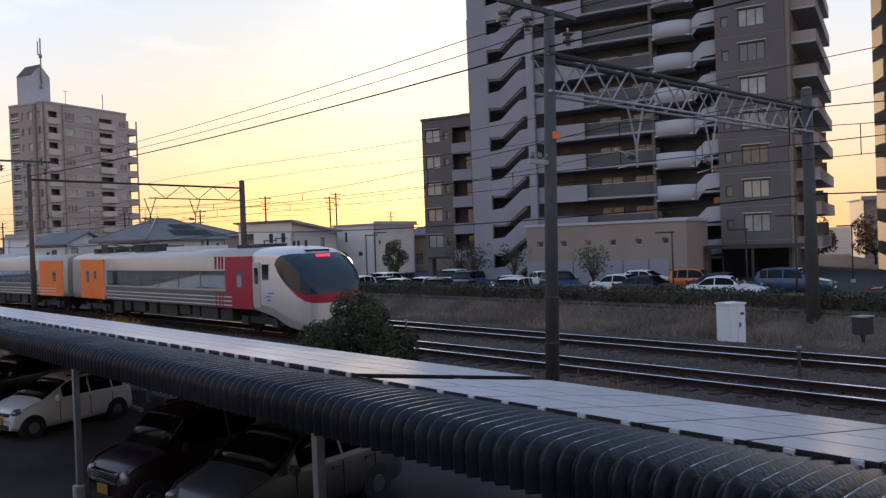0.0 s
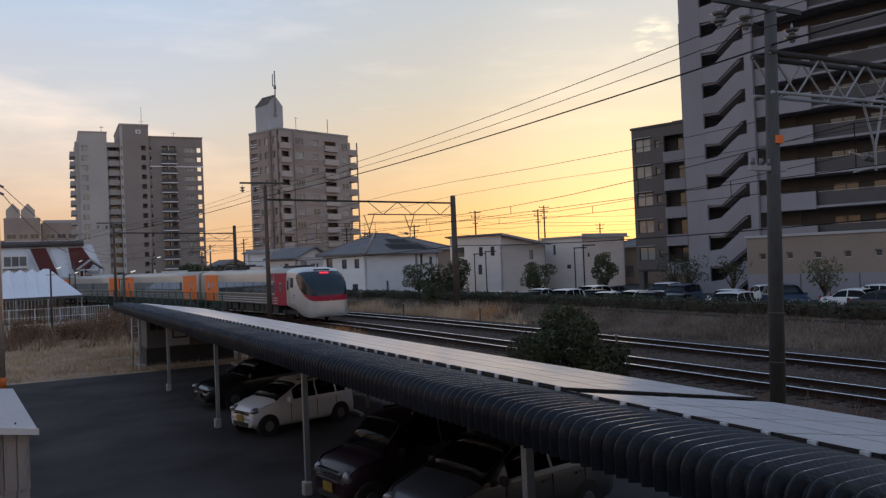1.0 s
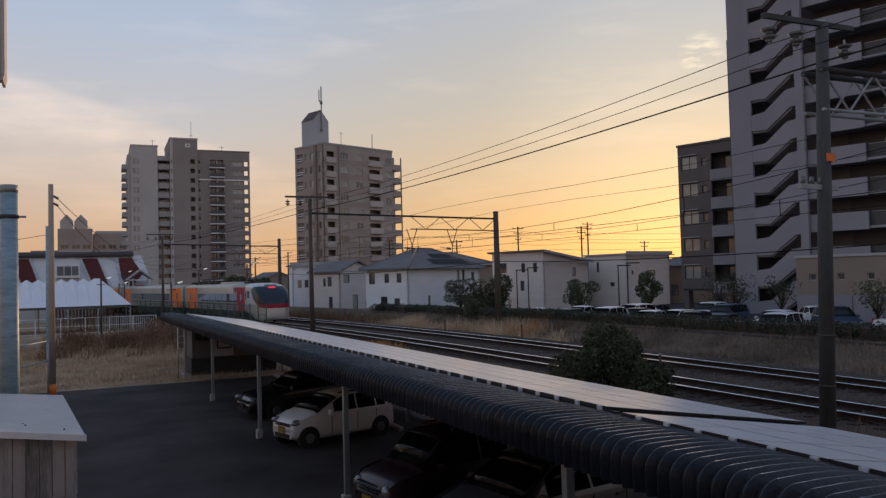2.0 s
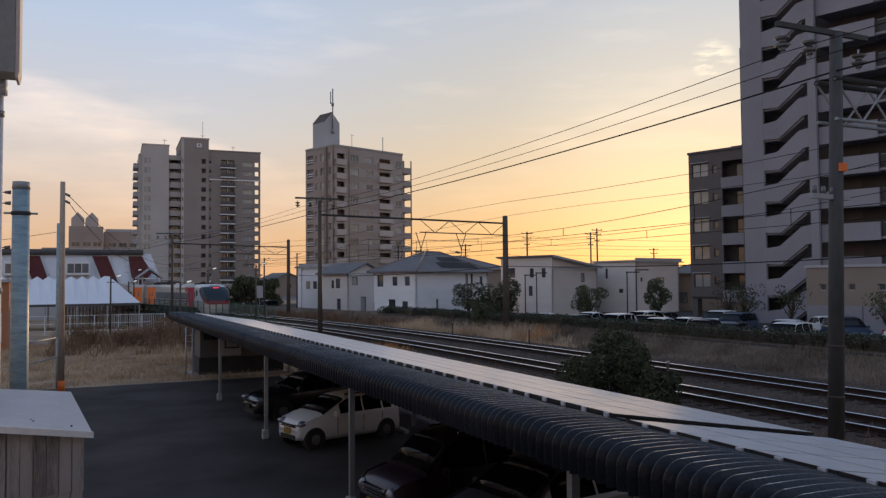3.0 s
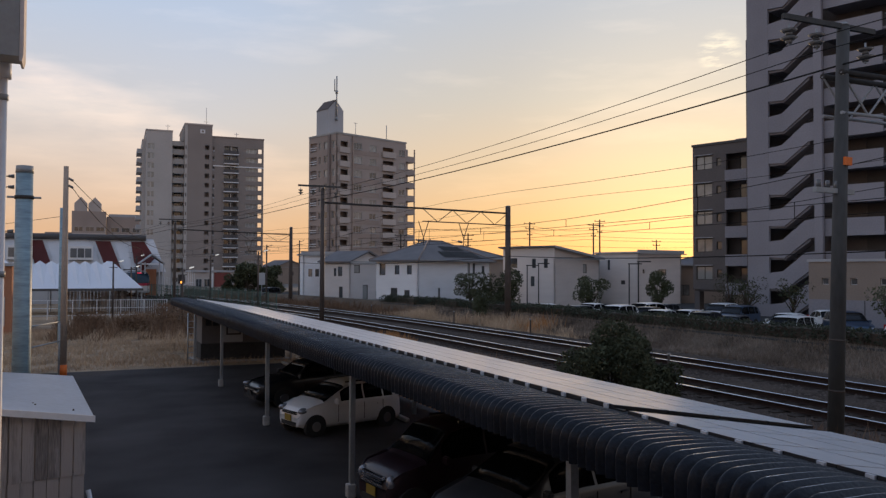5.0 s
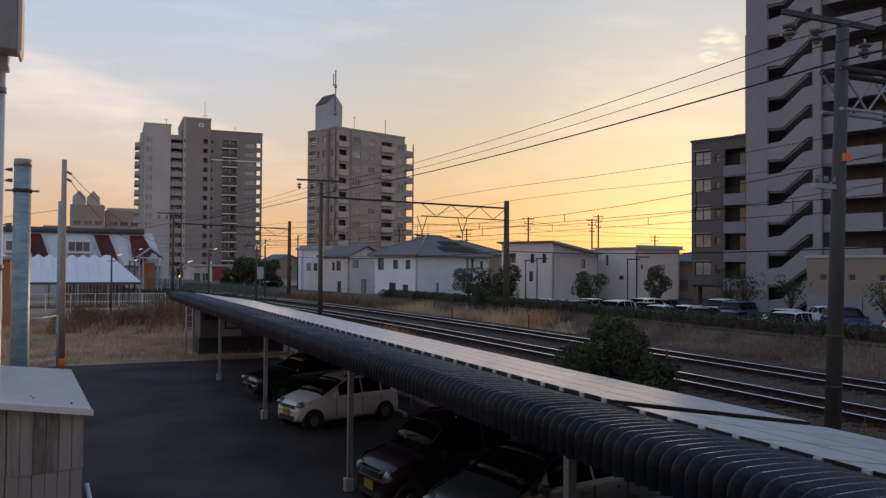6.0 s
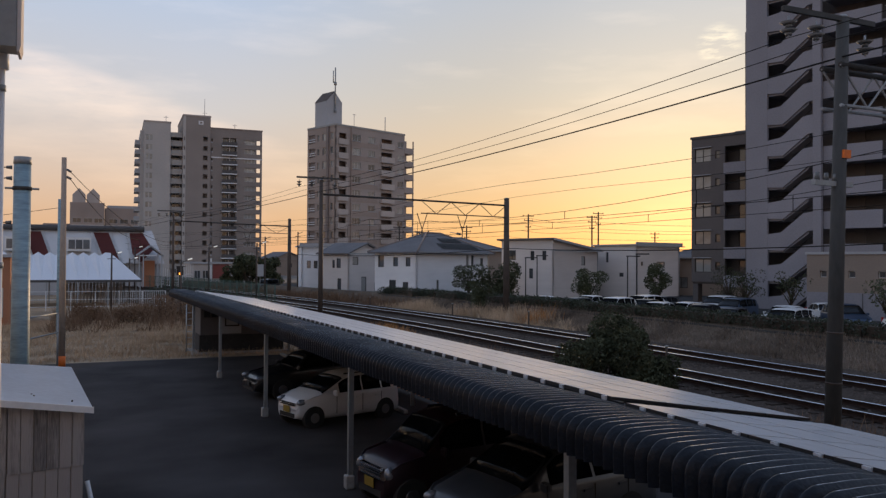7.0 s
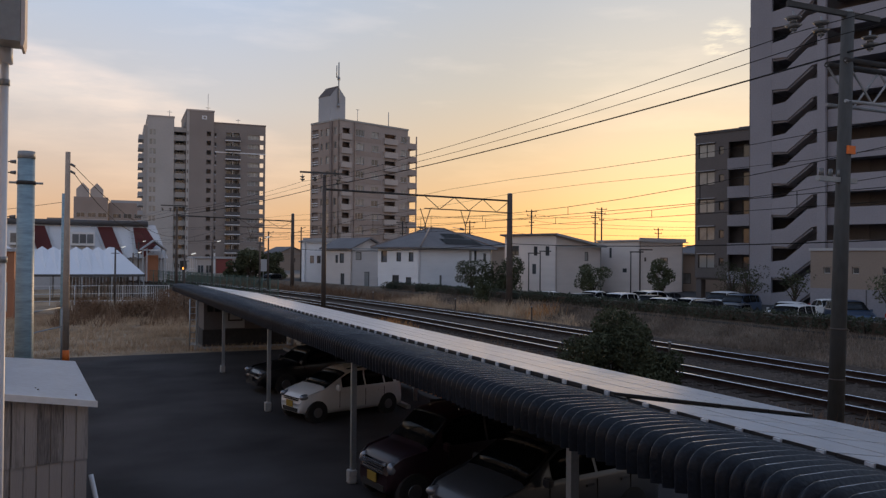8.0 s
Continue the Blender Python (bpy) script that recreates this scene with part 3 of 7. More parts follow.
            part("mounting_rail", boxes((x - 0.03, x + 0.03, y0, y1, zz - 0.08 - lift, zz)), M_PANELFRAME, t)
        part("front_fascia", boxes((X0 - 0.004, X0 + 0.012, y0, y1, z0 - 0.135, z0 - 0.038)), M_PANELFRAME, t)
    part("end_trim", boxes((X0, X0 + 3.4, 8.03, 8.05, 2.1, 2.14)), M_PANELFRAME, t)
    return t


build_carport()


def build_back_fence():
    """Rusty sheet fence behind the parking bays."""
    t = thing("sheet_fence", "rust stained corrugated fence behind the parking bays", "fence", pose(10.15, 0, 0))
    bm = bmesh.new()
    w = 0.9
    rows = [[], []]
    for k in range(13):
        a = k / 12
        for j, z in enumerate((0.1, 1.75)):
            rows[j].append(bm.verts.new((0.03 * math.cos(k * math.pi), a * w, z)))
    for i in range(12):
        bm.faces.new([rows[0][i], rows[0][i + 1], rows[1][i + 1], rows[1][i]])
    bmesh.ops.solidify(bm, geom=bm.faces[:], thickness=0.004)
    first = part("sheet", bm, M_RUSTWOOD, t)
    first.matrix_basis = pose(0, 17, 0)
    for k in range(1, 26):
        put_mesh("sheet", first.data, t, m=pose(0, 17 + 0.88 * k, 0))
    for k in range(9):
        part("post", boxes((0.06, 0.13, 17 + 2.8 * k, 17.07 + 2.8 * k, 0, 1.8)), M_GREYPAINT, t)
    for k in range(10):
        t2 = thing("wheel_stop", "low grey concrete wheel stop on the asphalt", "wheel stop", pose(8.75, 4.9 + 3.6 * k, 0), "wheel stops")
        bm = boxes((-0.07, 0.07, -0.9, 0.9, 0, 0.12))
        bmesh.ops.bevel(bm, geom=bm.edges[:], offset=0.02, segments=1, affect="EDGES")
        part("bar", bm, M_CONC, t2)


build_back_fence()

# ---------------------------------------------------------------- cars
def paint(name, col, metal=0.3, rough=0.28):
    return mat(name, col, rough, metal, vary=0.08, s1=0.8, s2=30, bump=0.02, rnd=0.04, coat=0.25)


P_WHITE = paint("white_car_paint", (0.70, 0.70, 0.69), 0.0)
P_MAROON = paint("maroon_car_paint", (0.020, 0.006, 0.010), 0.0, 0.4)
P_SILVER = paint("silver_car_paint", (0.075, 0.08, 0.09), 0.4, 0.4)
P_BLACK = paint("black_car_paint", (0.012, 0.012, 0.014))
P_BLUE = paint("blue_car_paint", (0.04, 0.07, 0.12))
P_ORANGE = paint("orange_car_paint", (0.5, 0.14, 0.03))
M_LAMP = mat("headlamp_glass", (0.24, 0.25, 0.27), 0.12, 0.3, vary=0.2, bump=0, coat=1.0)
M_CHROME = mat("chrome", (0.75, 0.75, 0.76), 0.12, 1.0, vary=0.05, bump=0)
M_PLATE = mat("yellow_plate", (0.30, 0.20, 0.03), 0.5, vary=0.05, bump=0)
M_RIM = mat("alloy_rim", (0.22, 0.22, 0.23), 0.35, 0.8, vary=0.1, bump=0)
M_TAIL = mat("tail_lamp", (0.35, 0.02, 0.02), 0.2, vary=0.1, bump=0)

CAR_KINDS = {
    # stations along the length (0 nose .. 1 tail): z of roof line, half width there
    "hatch": dict(L=3.3, W=1.43, H=1.36, belt=0.84, wb=2.34, wr=0.265,
                  top=[(0, .50), (.02, .67), (.06, .76), (.17, .88), (.20, .91), (.43, 1.28), (.50, 1.345), (.65, 1.36), (.88, 1.32), (.95, 1.25), (.985, .88), (1, .56)]),
    "tallhatch": dict(L=3.4, W=1.475, H=1.63, belt=0.98, wb=2.42, wr=0.28,
                      top=[(0, .58), (.03, .80), (.07, .90), (.18, .98), (.21, 1.0), (.37, 1.54), (.46, 1.61), (.7, 1.63), (.90, 1.58), (.955, 1.5), (.985, 1.0), (1, .65)]),
    "wagon": dict(L=4.5, W=1.7, H=1.65, belt=1.0, wb=2.7, wr=0.31,
                  top=[(0, .55), (.03, .75), (.08, .85), (.22, .98), (.26, 1.02), (.42, 1.57), (.5, 1.63), (.7, 1.64), (.88, 1.58), (.94, 1.45), (.98, 1.0), (1, .6)]),
    "compact": dict(L=3.9, W=1.69, H=1.53, belt=0.95, wb=2.5, wr=0.29,
                    top=[(0, .55), (.03, .72), (.07, .82), (.19, .95), (.215, .98), (.42, 1.47), (.5, 1.52), (.7, 1.53), (.88, 1.47), (.95, 1.38), (.985, .95), (1, .6)]),
    "sedan": dict(L=4.4, W=1.7, H=1.45, belt=0.92, wb=2.6, wr=0.3,
                  top=[(0, .5), (.03, .68), (.08, .77), (.24, .90), (.28, .93), (.42, 1.38), (.5, 1.43), (.62, 1.43), (.72, 1.36), (.84, .98), (.96, .93), (1, .6)]),
}


def interp(rows, a):
    for (p, v), (q, w) in zip(rows[:-1], rows[1:]):
        if p <= a <= q:
            return v + (w - v) * (a - p) / (q - p)
    return rows[-1][1]


def build_car(kind, body, label, m, group="", detail=True, plate=M_PLATE, grille=False):
    """A car with its nose at x = -L/2; stands on its wheels at z = 0."""
    k = CAR_KINDS[kind]
    L, W, belt, wr = k["L"], k["W"] / 2, k["belt"], k["wr"]
    t = thing("car", label, "car", m, group)
    st = sorted({*[p for p, _ in k["top"]], .012, .015, .3, .35, .57, .75, .8})

    def half(a):
        return W * (0.70 + 0.30 * min(1, a / 0.11) ** 0.5) * (1 - 0.10 * max(0, (a - 0.93) / 0.07) ** 2)

    def section(a):
        top, w = interp(k["top"], a), half(a)
        b = min(belt, top)
        g = max(0.0, top - b)
        inn = w * (1 - 0.30 * g / (k["H"] - belt + 0.01) * 0.62)
        lo = 0.20 + 0.06 * (a < 0.05)
        return [(w * 0.86, lo), (w * 0.985, lo + 0.12), (w, 0.55 if b > .6 else b * 0.9), (w * 0.985, b - 0.05), (w * 0.965, b),
                (inn * 0.985, b + g * 0.55 + 0.001), (inn * 0.96, top - 0.055 + 0.001 * (g == 0)), (inn * 0.86, top - 0.012), (inn * 0.5, top + 0.008), (0, top + 0.012)]

    bm = bmesh.new()
    rings = []
    for a in st:
        s = section(a)
        x = (a - 0.5) * L
        rings.append([bm.verts.new((x, -y, z)) for y, z in s] + [bm.verts.new((x, y, z)) for y, z in s[-2::-1]])
    n = len(rings[0])
    for a, b in zip(rings[:-1], rings[1:]):
        for i in range(n):
            bm.faces.new([a[i], b[i], b[(i + 1) % n], a[(i + 1) % n]]).smooth = True
    bm.faces.new(rings[0]), bm.faces.new(rings[-1][::-1])
    part("body", bm, body, t)

    def patch(cols, rows, lift, across=False):
        """A skin over part of the shell: cols = stations, rows = pairs of ring places."""
        bm = bmesh.new()
        grid = []
        for a in cols:
            s = section(a)
            ring = [Vector(((a - 0.5) * L, -y, z)) for y, z in s] + [Vector(((a - 0.5) * L, y, z)) for y, z in s[-2::-1]]
            grid.append([bm.verts.new(ring[i] + lift) for i in rows])
        for a, b in zip(grid[:-1], grid[1:]):
            for i in range(len(rows) - 1):
                bm.faces.new([a[i], b[i], b[i + 1], a[i + 1]]).smooth = True
        bmesh.ops.solidify(bm, geom=bm.faces[:], thickness=0.004)
        return bm

    tops = [p for p, v in k["top"]]
    ws, wt = tops[4], tops[5]
    part("windscreen", patch([ws + 0.012] + [a for a in st if ws + 0.014 < a < wt - 0.010] + [wt - 0.008], [6, 7, 8, 9, 10, 11, 12], Vector((-0.014, 0, 0.014))), M_CARGLASS, t)
    rear = [tops[-4] + .005, tops[-3] + 0.0, (tops[-3] + tops[-2]) / 2] if kind != "sedan" else [.725, .78, .835]
    part("rear_window", patch(rear, [6, 7, 8, 9, 10, 11, 12], Vector((0.012, 0, 0.008))), M_CARGLASS, t)
    # side windows lie between the waist and the roof rail
    spans = [(wt - 0.055, 0.60), (0.615, 0.80)] + ([(0.815, 0.905)] if kind != "sedan" else [])
    for a0, a1 in spans:
        for side, (lo, hi) in ((-1, (4, 6)), (1, (14, 12))):
            def edge(a, f):
                s = section(a)
                p = s[4], s[5], s[6]
                if f < 0.5:
                    (y0, z0), (y1, z1) = p[0], p[1]
                    g = f * 2
                else:
                    (y0, z0), (y1, z1) = p[1], p[2]
                    g = f * 2 - 1
                return Vector(((a - 0.5) * L, side * (y0 + (y1 - y0) * g + 0.006), z0 + (z1 - z0) * g))
            bm = bmesh.new()
            cols = [a0 + (a1 - a0) * q / 4 for q in range(5)]
            grid = [[bm.verts.new(edge(a, f)) for f in (0.06, 0.5, 0.93)] for a in cols]
            for p, q in zip(grid[:-1], grid[1:]):
                for i in range(2):
                    bm.faces.new([p[i], q[i], q[i + 1], p[i + 1]]).smooth = True
            bmesh.ops.solidify(bm, geom=bm.faces[:], thickness=0.003)
            part("side_window", bm, M_CARGLASS, t)
    axle = k["wb"] / 2
    for x in (-axle - 0.04, axle - 0.04):
        for side in (-1, 1):
            hub = part("wheel", tubes(((x, side * (W - 0.17), wr), (x, side * (W + 0.012), wr), wr, wr), n=20), M_BLACK, t)
            part("rim", tubes(((x, side * (W - 0.01), wr), (x, side * (W + 0.022), wr), wr * 0.56, wr * 0.5), n=14), M_RIM, hub)
            part("arch", tubes(((x, side * (W - 0.2), wr + 0.01), (x, side * (W + 0.004), wr + 0.01), wr * 1.16, wr * 1.16), n=20), M_DARK, t)
    nose = -L / 2
    for side in (-1, 1):
        bm = bmesh.new()
        bmesh.ops.create_uvsphere(bm, u_segments=12, v_segments=8, radius=1)
        for v in bm.verts:
            if grille:
                v.co = Vector((nose + 0.12 + v.co.x * 0.13, side * (W * 0.72 - v.co.z * 0.02) + v.co.y * 0.10, 0.70 + v.co.z * 0.125))
            else:
                v.co = Vector((nose + 0.15 + v.co.x * 0.17, side * (W * 0.74) + v.co.y * 0.12, 0.68 + v.co.z * (0.085 - 0.02 * side * v.co.y)))
        part("headlamp", bm, M_LAMP, t, smooth=True)
        part("tail_lamp", boxes((L / 2 - 0.10, L / 2 - 0.02, side * W * 0.78 - 0.08, side * W * 0.78 + 0.08, 0.72, 1.0)), M_TAIL, t)
        bm = boxes((nose + L * 0.30, nose + L * 0.30 + 0.10, side * W, side * (W + 0.2), belt - 0.02, belt + 0.13)) if side > 0 else boxes((nose + L * 0.30, nose + L * 0.30 + 0.10, -W - 0.2, -W, belt - 0.02, belt + 0.13))
        bmesh.ops.bevel(bm, geom=bm.edges[:], offset=0.025, segments=2, affect="EDGES")
        part("mirror", bm, body, t)
    part("number_plate", boxes((nose - 0.035, nose - 0.02, -0.165, 0.165, 0.40, 0.565)), plate, t)
    part("air_intake", boxes((nose - 0.012, nose + 0.05, -W * 0.55, W * 0.55, 0.27, 0.38)), M_DARK, t)
    bars = 5 if grille else 2
    for b in range(bars):
        part("grille_bar", boxes((nose - 0.018, nose + 0.06, -W * 0.52, W * 0.52, 0.585 + b * 0.045, 0.605 + b * 0.045)), M_CHROME if grille else M_DARK, t)
    if detail:
        for side in (-1, 1):
            y = side * (W + 0.004)
            for x in (nose + L * 0.345, nose + L * 0.605, nose + L * 0.80):
                part("door_seam", boxes((x - 0.006, x + 0.006, min(y, y - side * 0.02), max(y, y - side * 0.02), 0.32, belt - 0.06)), M_DARK, t)
            for x in (nose + L * 0.56, nose + L * 0.76):
                part("door_handle", boxes((x - 0.08, x + 0.08, min(y, y + side * 0.025), max(y, y + side * 0.025), belt - 0.16, belt - 0.12)), body, t)
            part("roof_trim", boxes((nose + L * 0.45, nose + L * 0.88, side * W * 0.70 - 0.012, side * W * 0.70 + 0.012, k["H"] - 0.03, k["H"] + 0.012)), M_CHROME if grille else M_DARK, t)
        part("wiper", tubes(((nose + L * 0.235, -0.1, belt + 0.06), (nose + L * 0.30, 0.42, belt + 0.14), 0.008)), M_BLACK, t)
    return t


def park(kind, body, label, x, y, heading, **more):
    """x, y: the middle of the car; heading: degrees by which it is turned from nose towards -x."""
    return build_car(kind, body, label, pose(x, y, more.pop("z", 0.0), 0, 0, heading), **more)


park("hatch", P_WHITE, "white small hatchback parked under the carport", 6.72, 22.1, 16, group="cars under the carport")
park("tallhatch", P_MAROON, "dark maroon small car with chrome grille and yellow plate", 6.51, 14.14, 9, group="cars under the carport", grille=True)
park("compact", P_SILVER, "silver grey compact car parked under the carport", 7.12, 11.66, 9, group="cars under the carport")
park("sedan", P_BLACK, "black sedan in the shade under the carport", 7.2, 27.0, 9, group="cars under the carport", plate=M_DARK)

# the far car park, seen over the hedge
lot = [("wagon", P_WHITE, "white minivan in the car park behind the hedge"), ("hatch", P_SILVER, "silver hatchback in the car park behind the hedge"),
       ("sedan", P_BLACK, "dark sedan in the car park behind the hedge"), ("hatch", P_WHITE, "white compact car in the car park behind the hedge"),
       ("wagon", P_BLUE, "dark blue wagon in the car park behind the hedge"), ("sedan", P_WHITE, "white sedan in the car park behind the hedge"), ("tallhatch", P_ORANGE, "orange tall hatchback in the car park behind the hedge")]
proto = {}
places = [(0, 36.0, 33.0, 20), (3, 38.6, 34.6, 200), (5, 41.6, 38.2, 15), (1, 37.3, 38.6, 25), (2, 38.3, 41.8, 200), (5, 36.8, 45.0, 20), (0, 35.6, 48.5, 22), (3, 39.6, 45.5, 15),
          (2, 38.8, 48.9, 20), (0, 41.5, 51.5, 195), (1, 36.2, 54.5, 15), (5, 38.8, 56.2, 20), (3, 36.2, 58.5, 200), (4, 43.5, 44.6, 18), (0, 45.5, 48.4, 20), (1, 46.2, 55.0, 190),
          (5, 44.4, 30.6, 100), (2, 46.4, 24.6, 100), (6, 48.0, 27.4, 100), (5, 43.2, 22.8, 105), (4, 48.6, 21.2, 100), (2, 43.0, 27.8, 95), (3, 50.8, 33.0, 100), (2, 42.6, 12.6, 100), (5, 47.5, 40.0, 60), (4, 44.0, 35.6, 60)]
for k, x, y, a in places:
    kind, body, label = lot[k]
    m = pose(x, y, 0.4, 0, 0, a)
    if k not in proto:
        proto[k] = build_car(kind, body, label, m, "cars in the far car park", detail=False, plate=M_WHITEPAINT)
    else:
        copy_thing(proto[k], m)

# ---------------------------------------------------------------- the express train
M_TBODY = mat("train_cream_steel", (0.44, 0.40, 0.35), 0.38, 0.3, vary=0.1, s1=0.6, s2=20, bump=0.02)
M_TROOF = mat("train_roof", (0.55, 0.54, 0.52), 0.5, 0.2, vary=0.12, s1=0.6, s2=10, bump=0.03)
M_TNOSE = mat("train_silver_nose", (0.56, 0.555, 0.55), 0.36, 0.6, vary=0.06, s1=0.6, s2=20, bump=0.01)
M_TORANGE = mat("train_orange", (0.84, 0.19, 0.03), 0.5, vary=0.12, bump=0.01, spec=0.3)
M_TRED = mat("train_crimson", (0.34, 0.016, 0.04), 0.5, vary=0.12, bump=0.01, spec=0.3)
M_TSTRIPE = mat("train_dark_band", (0.10, 0.095, 0.09), 0.45, vary=0.15, bump=0.01)
M_TLIGHT = mat("train_pale_line", (0.66, 0.64, 0.60), 0.4, vary=0.05, bump=0)
M_TBLUE = mat("train_blue_mark", (0.06, 0.18, 0.55), 0.4, vary=0.05, bump=0)
M_TAILLIGHT = mat("tail_light_lit", (0.5, 0.02, 0.03), 0.3, vary=0, bump=0, emit=(1.0, 0.05, 0.10, 0.9))
M_UNDER = mat("underframe", (0.04, 0.036, 0.033), 0.85, vary=0.4, s1=1, s2=9)
HW, SILL, EAVE, CROWN = 1.40, 0.93, 2.95, 3.26
CAR_L = 24.0


def hull(z_scale=1.0, hw=HW, sill=SILL, crown=CROWN, n=7):
    """Half outline of the body across the car, from the sill up to the middle of the roof: (y, z)."""
    eave = sill + (crown - sill) * 0.86
    pts = [(hw * 0.97, sill), (hw, sill + (crown - sill) * 0.12), (hw, sill + (crown - sill) * 0.35), (hw * 0.995, sill + (crown - sill) * 0.6), (hw * 0.97, eave)]
    for k in range(1, n):
        a = math.pi / 2 * k / (n - 1)
        pts.append((hw * 0.97 * math.cos(a) ** 0.75 if k < n - 1 else 0.0, eave + (crown - eave) * math.sin(a)))
    return pts


def loft(stations):
    bm = bmesh.new()
    rings = []
    for y, pts in stations:
        rings.append([bm.verts.new((-a, y, z)) for a, z in pts] + [bm.verts.new((a, y, z)) for a, z in pts[-2::-1]])
    n = len(rings[0])
    for a, b in zip(rings[:-1], rings[1:]):
        for i in range(n):
            bm.faces.new([a[i], a[(i + 1) % n], b[(i + 1) % n], b[i]]).smooth = True
    bm.faces.new(rings[0][::-1]), bm.faces.new(rings[-1])
    return bm


def skin(parent, name, ya, yb, za, zb, m, lift=0.012, label=""):
    """A strip on both flanks of the car."""
    for s in (-1, 1):
        x0, x1 = sorted((s * (HW - 0.03), s * (HW + lift)))
        part(name, boxes((x0, x1, ya, yb, za, zb)), m, parent, label)


def bogie(parent, y):
    b = part("bogie", boxes((-1.12, -0.98, y - 1.5, y + 1.5, 0.38, 0.62), (0.98, 1.12, y - 1.5, y + 1.5, 0.38, 0.62), (-1.0, 1.0, y - 0.25, y + 0.25, 0.45, 0.8)), M_UNDER, parent)
    for dy in (-1.05, 1.05):
        for s in (-1, 1):
            part("wheel", tubes(((s * 0.62, y + dy, 0.43), (s * 0.76, y + dy, 0.43), 0.43, 0.43), n=18), M_RAILRUST, b)
            part("axle_box", boxes((s * 1.1 - 0.12, s * 1.1 + 0.12, y + dy - 0.18, y + dy + 0.18, 0.3, 0.6)), M_UNDER, b)


def underfloor(parent, ya, yb, seed):
    rng = random.Random(seed)
    y = ya
    while y < yb:
        w = rng.uniform(0.6, 1.9)
        part("equipment_box", boxes((-1.25, 1.25, y, min(y + w, yb), rng.uniform(0.28, 0.5), SILL - 0.02)), M_UNDER, parent)
        y += w + rng.uniform(0.15, 0.5)


def end_car():
    """The last car: its rounded cab points to -y, the origin is on the rails under the tip."""
    t = thing("train_end_car", "cream and crimson express train car with black wraparound windscreen", "train car", None, "cars of the express train")
    cab = [(0.0, 0.10, 0.95, 1.12), (0.015, 0.40, 0.72, 1.36), (0.05, 0.66, 0.52, 1.56), (0.11, 0.86, 0.41, 1.74), (0.20, 1.00, 0.34, 1.90), (0.34, 1.12, 0.30, 2.08), (0.55, 1.21, 0.28, 2.28), (0.9, 1.29, 0.30, 2.54), (1.3, 1.345, 0.33, 2.78), (1.75, 1.38, 0.38, 2.98), (2.2, 1.395, 0.45, 3.12), (2.7, HW, 0.56, 3.20), (3.3, HW, 0.70, 3.24), (3.9, HW, 0.82, CROWN), (4.7, HW, SILL, CROWN)]

    def at(q, n=7):
        for a, b in zip(cab[:-1], cab[1:]):
            if a[0] <= q <= b[0]:
                f = (q - a[0]) / (b[0] - a[0])
                v = [a[i] + (b[i] - a[i]) * f for i in range(4)]
                return hull(1, v[1], v[2], v[3], n)
        return hull(1, HW, SILL, CROWN, n)

    def dense(pts, m=15):
        """The same outline in m even steps."""
        cum = [0.0]
        for a, b in zip(pts[:-1], pts[1:]):
            cum.append(cum[-1] + math.hypot(b[0] - a[0], b[1] - a[1]))
        out = []
        for k in range(m + 1):
            d = cum[-1] * k / m
            i = next((i for i in range(len(pts) - 1) if cum[i] <= d <= cum[i + 1] + 1e-9), len(pts) - 2)
            f = (d - cum[i]) / max(1e-9, cum[i + 1] - cum[i])
            out.append((pts[i][0] + (pts[i + 1][0] - pts[i][0]) * f, pts[i][1] + (pts[i + 1][1] - pts[i][1]) * f))
        return out

    low = [(0, 1.22), (.3, 1.26), (.6, 1.33), (1.0, 1.46), (1.5, 1.66), (2.0, 1.88), (2.5, 2.12), (2.9, 2.35), (3.2, 2.60)]
    up = [(0, 4.0), (1.55, 4.0), (1.6, 2.98), (2.1, 2.98), (2.6, 2.93), (2.95, 2.82), (3.2, 2.62)]

    def band(q):
        """Height of the crimson band along the lower edge of the glass."""
        return 0.34 * max(0.0, 1 - max(0.0, q) / 1.9)

    def is_glass(c):
        q = c.y
        return q < 3.2 and interp(low, max(0, q)) + band(q) < c.z < interp(up, max(0, q)) and abs(c.x) < 2

    def is_stripe(c):
        return 0 <= c.y < 1.9 and interp(low, c.y) < c.z <= interp(low, c.y) + band(c.y)

    stations = [(4.7 * (k / 210) ** 1.4, None) for k in range(211)]
    stations = [(q, dense(at(q, 12), 130)) for q, _ in stations]
    for name, m, test, label in (("cab_shell", M_TNOSE, lambda c: not is_glass(c) and not is_stripe(c) or c.y < 1e-6, ""),
                                 ("windscreen", M_CABGLASS, is_glass, "black wraparound cab glass"), ("red_stripe", M_TRED, is_stripe, "crimson band under the glass")):
        bm = loft(stations)
        if name != "cab_shell":
            bmesh.ops.delete(bm, geom=[f for f in bm.faces if len(f.verts) > 4], context="FACES")
        bmesh.ops.delete(bm, geom=[f for f in bm.faces if not test(f.calc_center_median())], context="FACES")
        for v in bm.verts:
            if v.co.y < 3.2:
                v.co.y = 3.2 - (3.2 - v.co.y) * 0.62
        part(name, bm, m, t, label, smooth=True)
    part("body", loft([(q, hull()) for q in (4.7, 10, 16, CAR_L - 0.35)]), M_TBODY, t, smooth=False)
    bm = boxes((-0.28, 0.28, 1.62, 1.72, 2.72, 2.82))
    part("tail_light", bm, M_TAILLIGHT, t, "lit red tail lights behind the glass", m=pose(0, 0.46, 0.12))
    part("destination_sign", boxes((-0.5, 0.5, 2.42, 2.65, 2.98, 3.11)), M_CARGLASS, t)
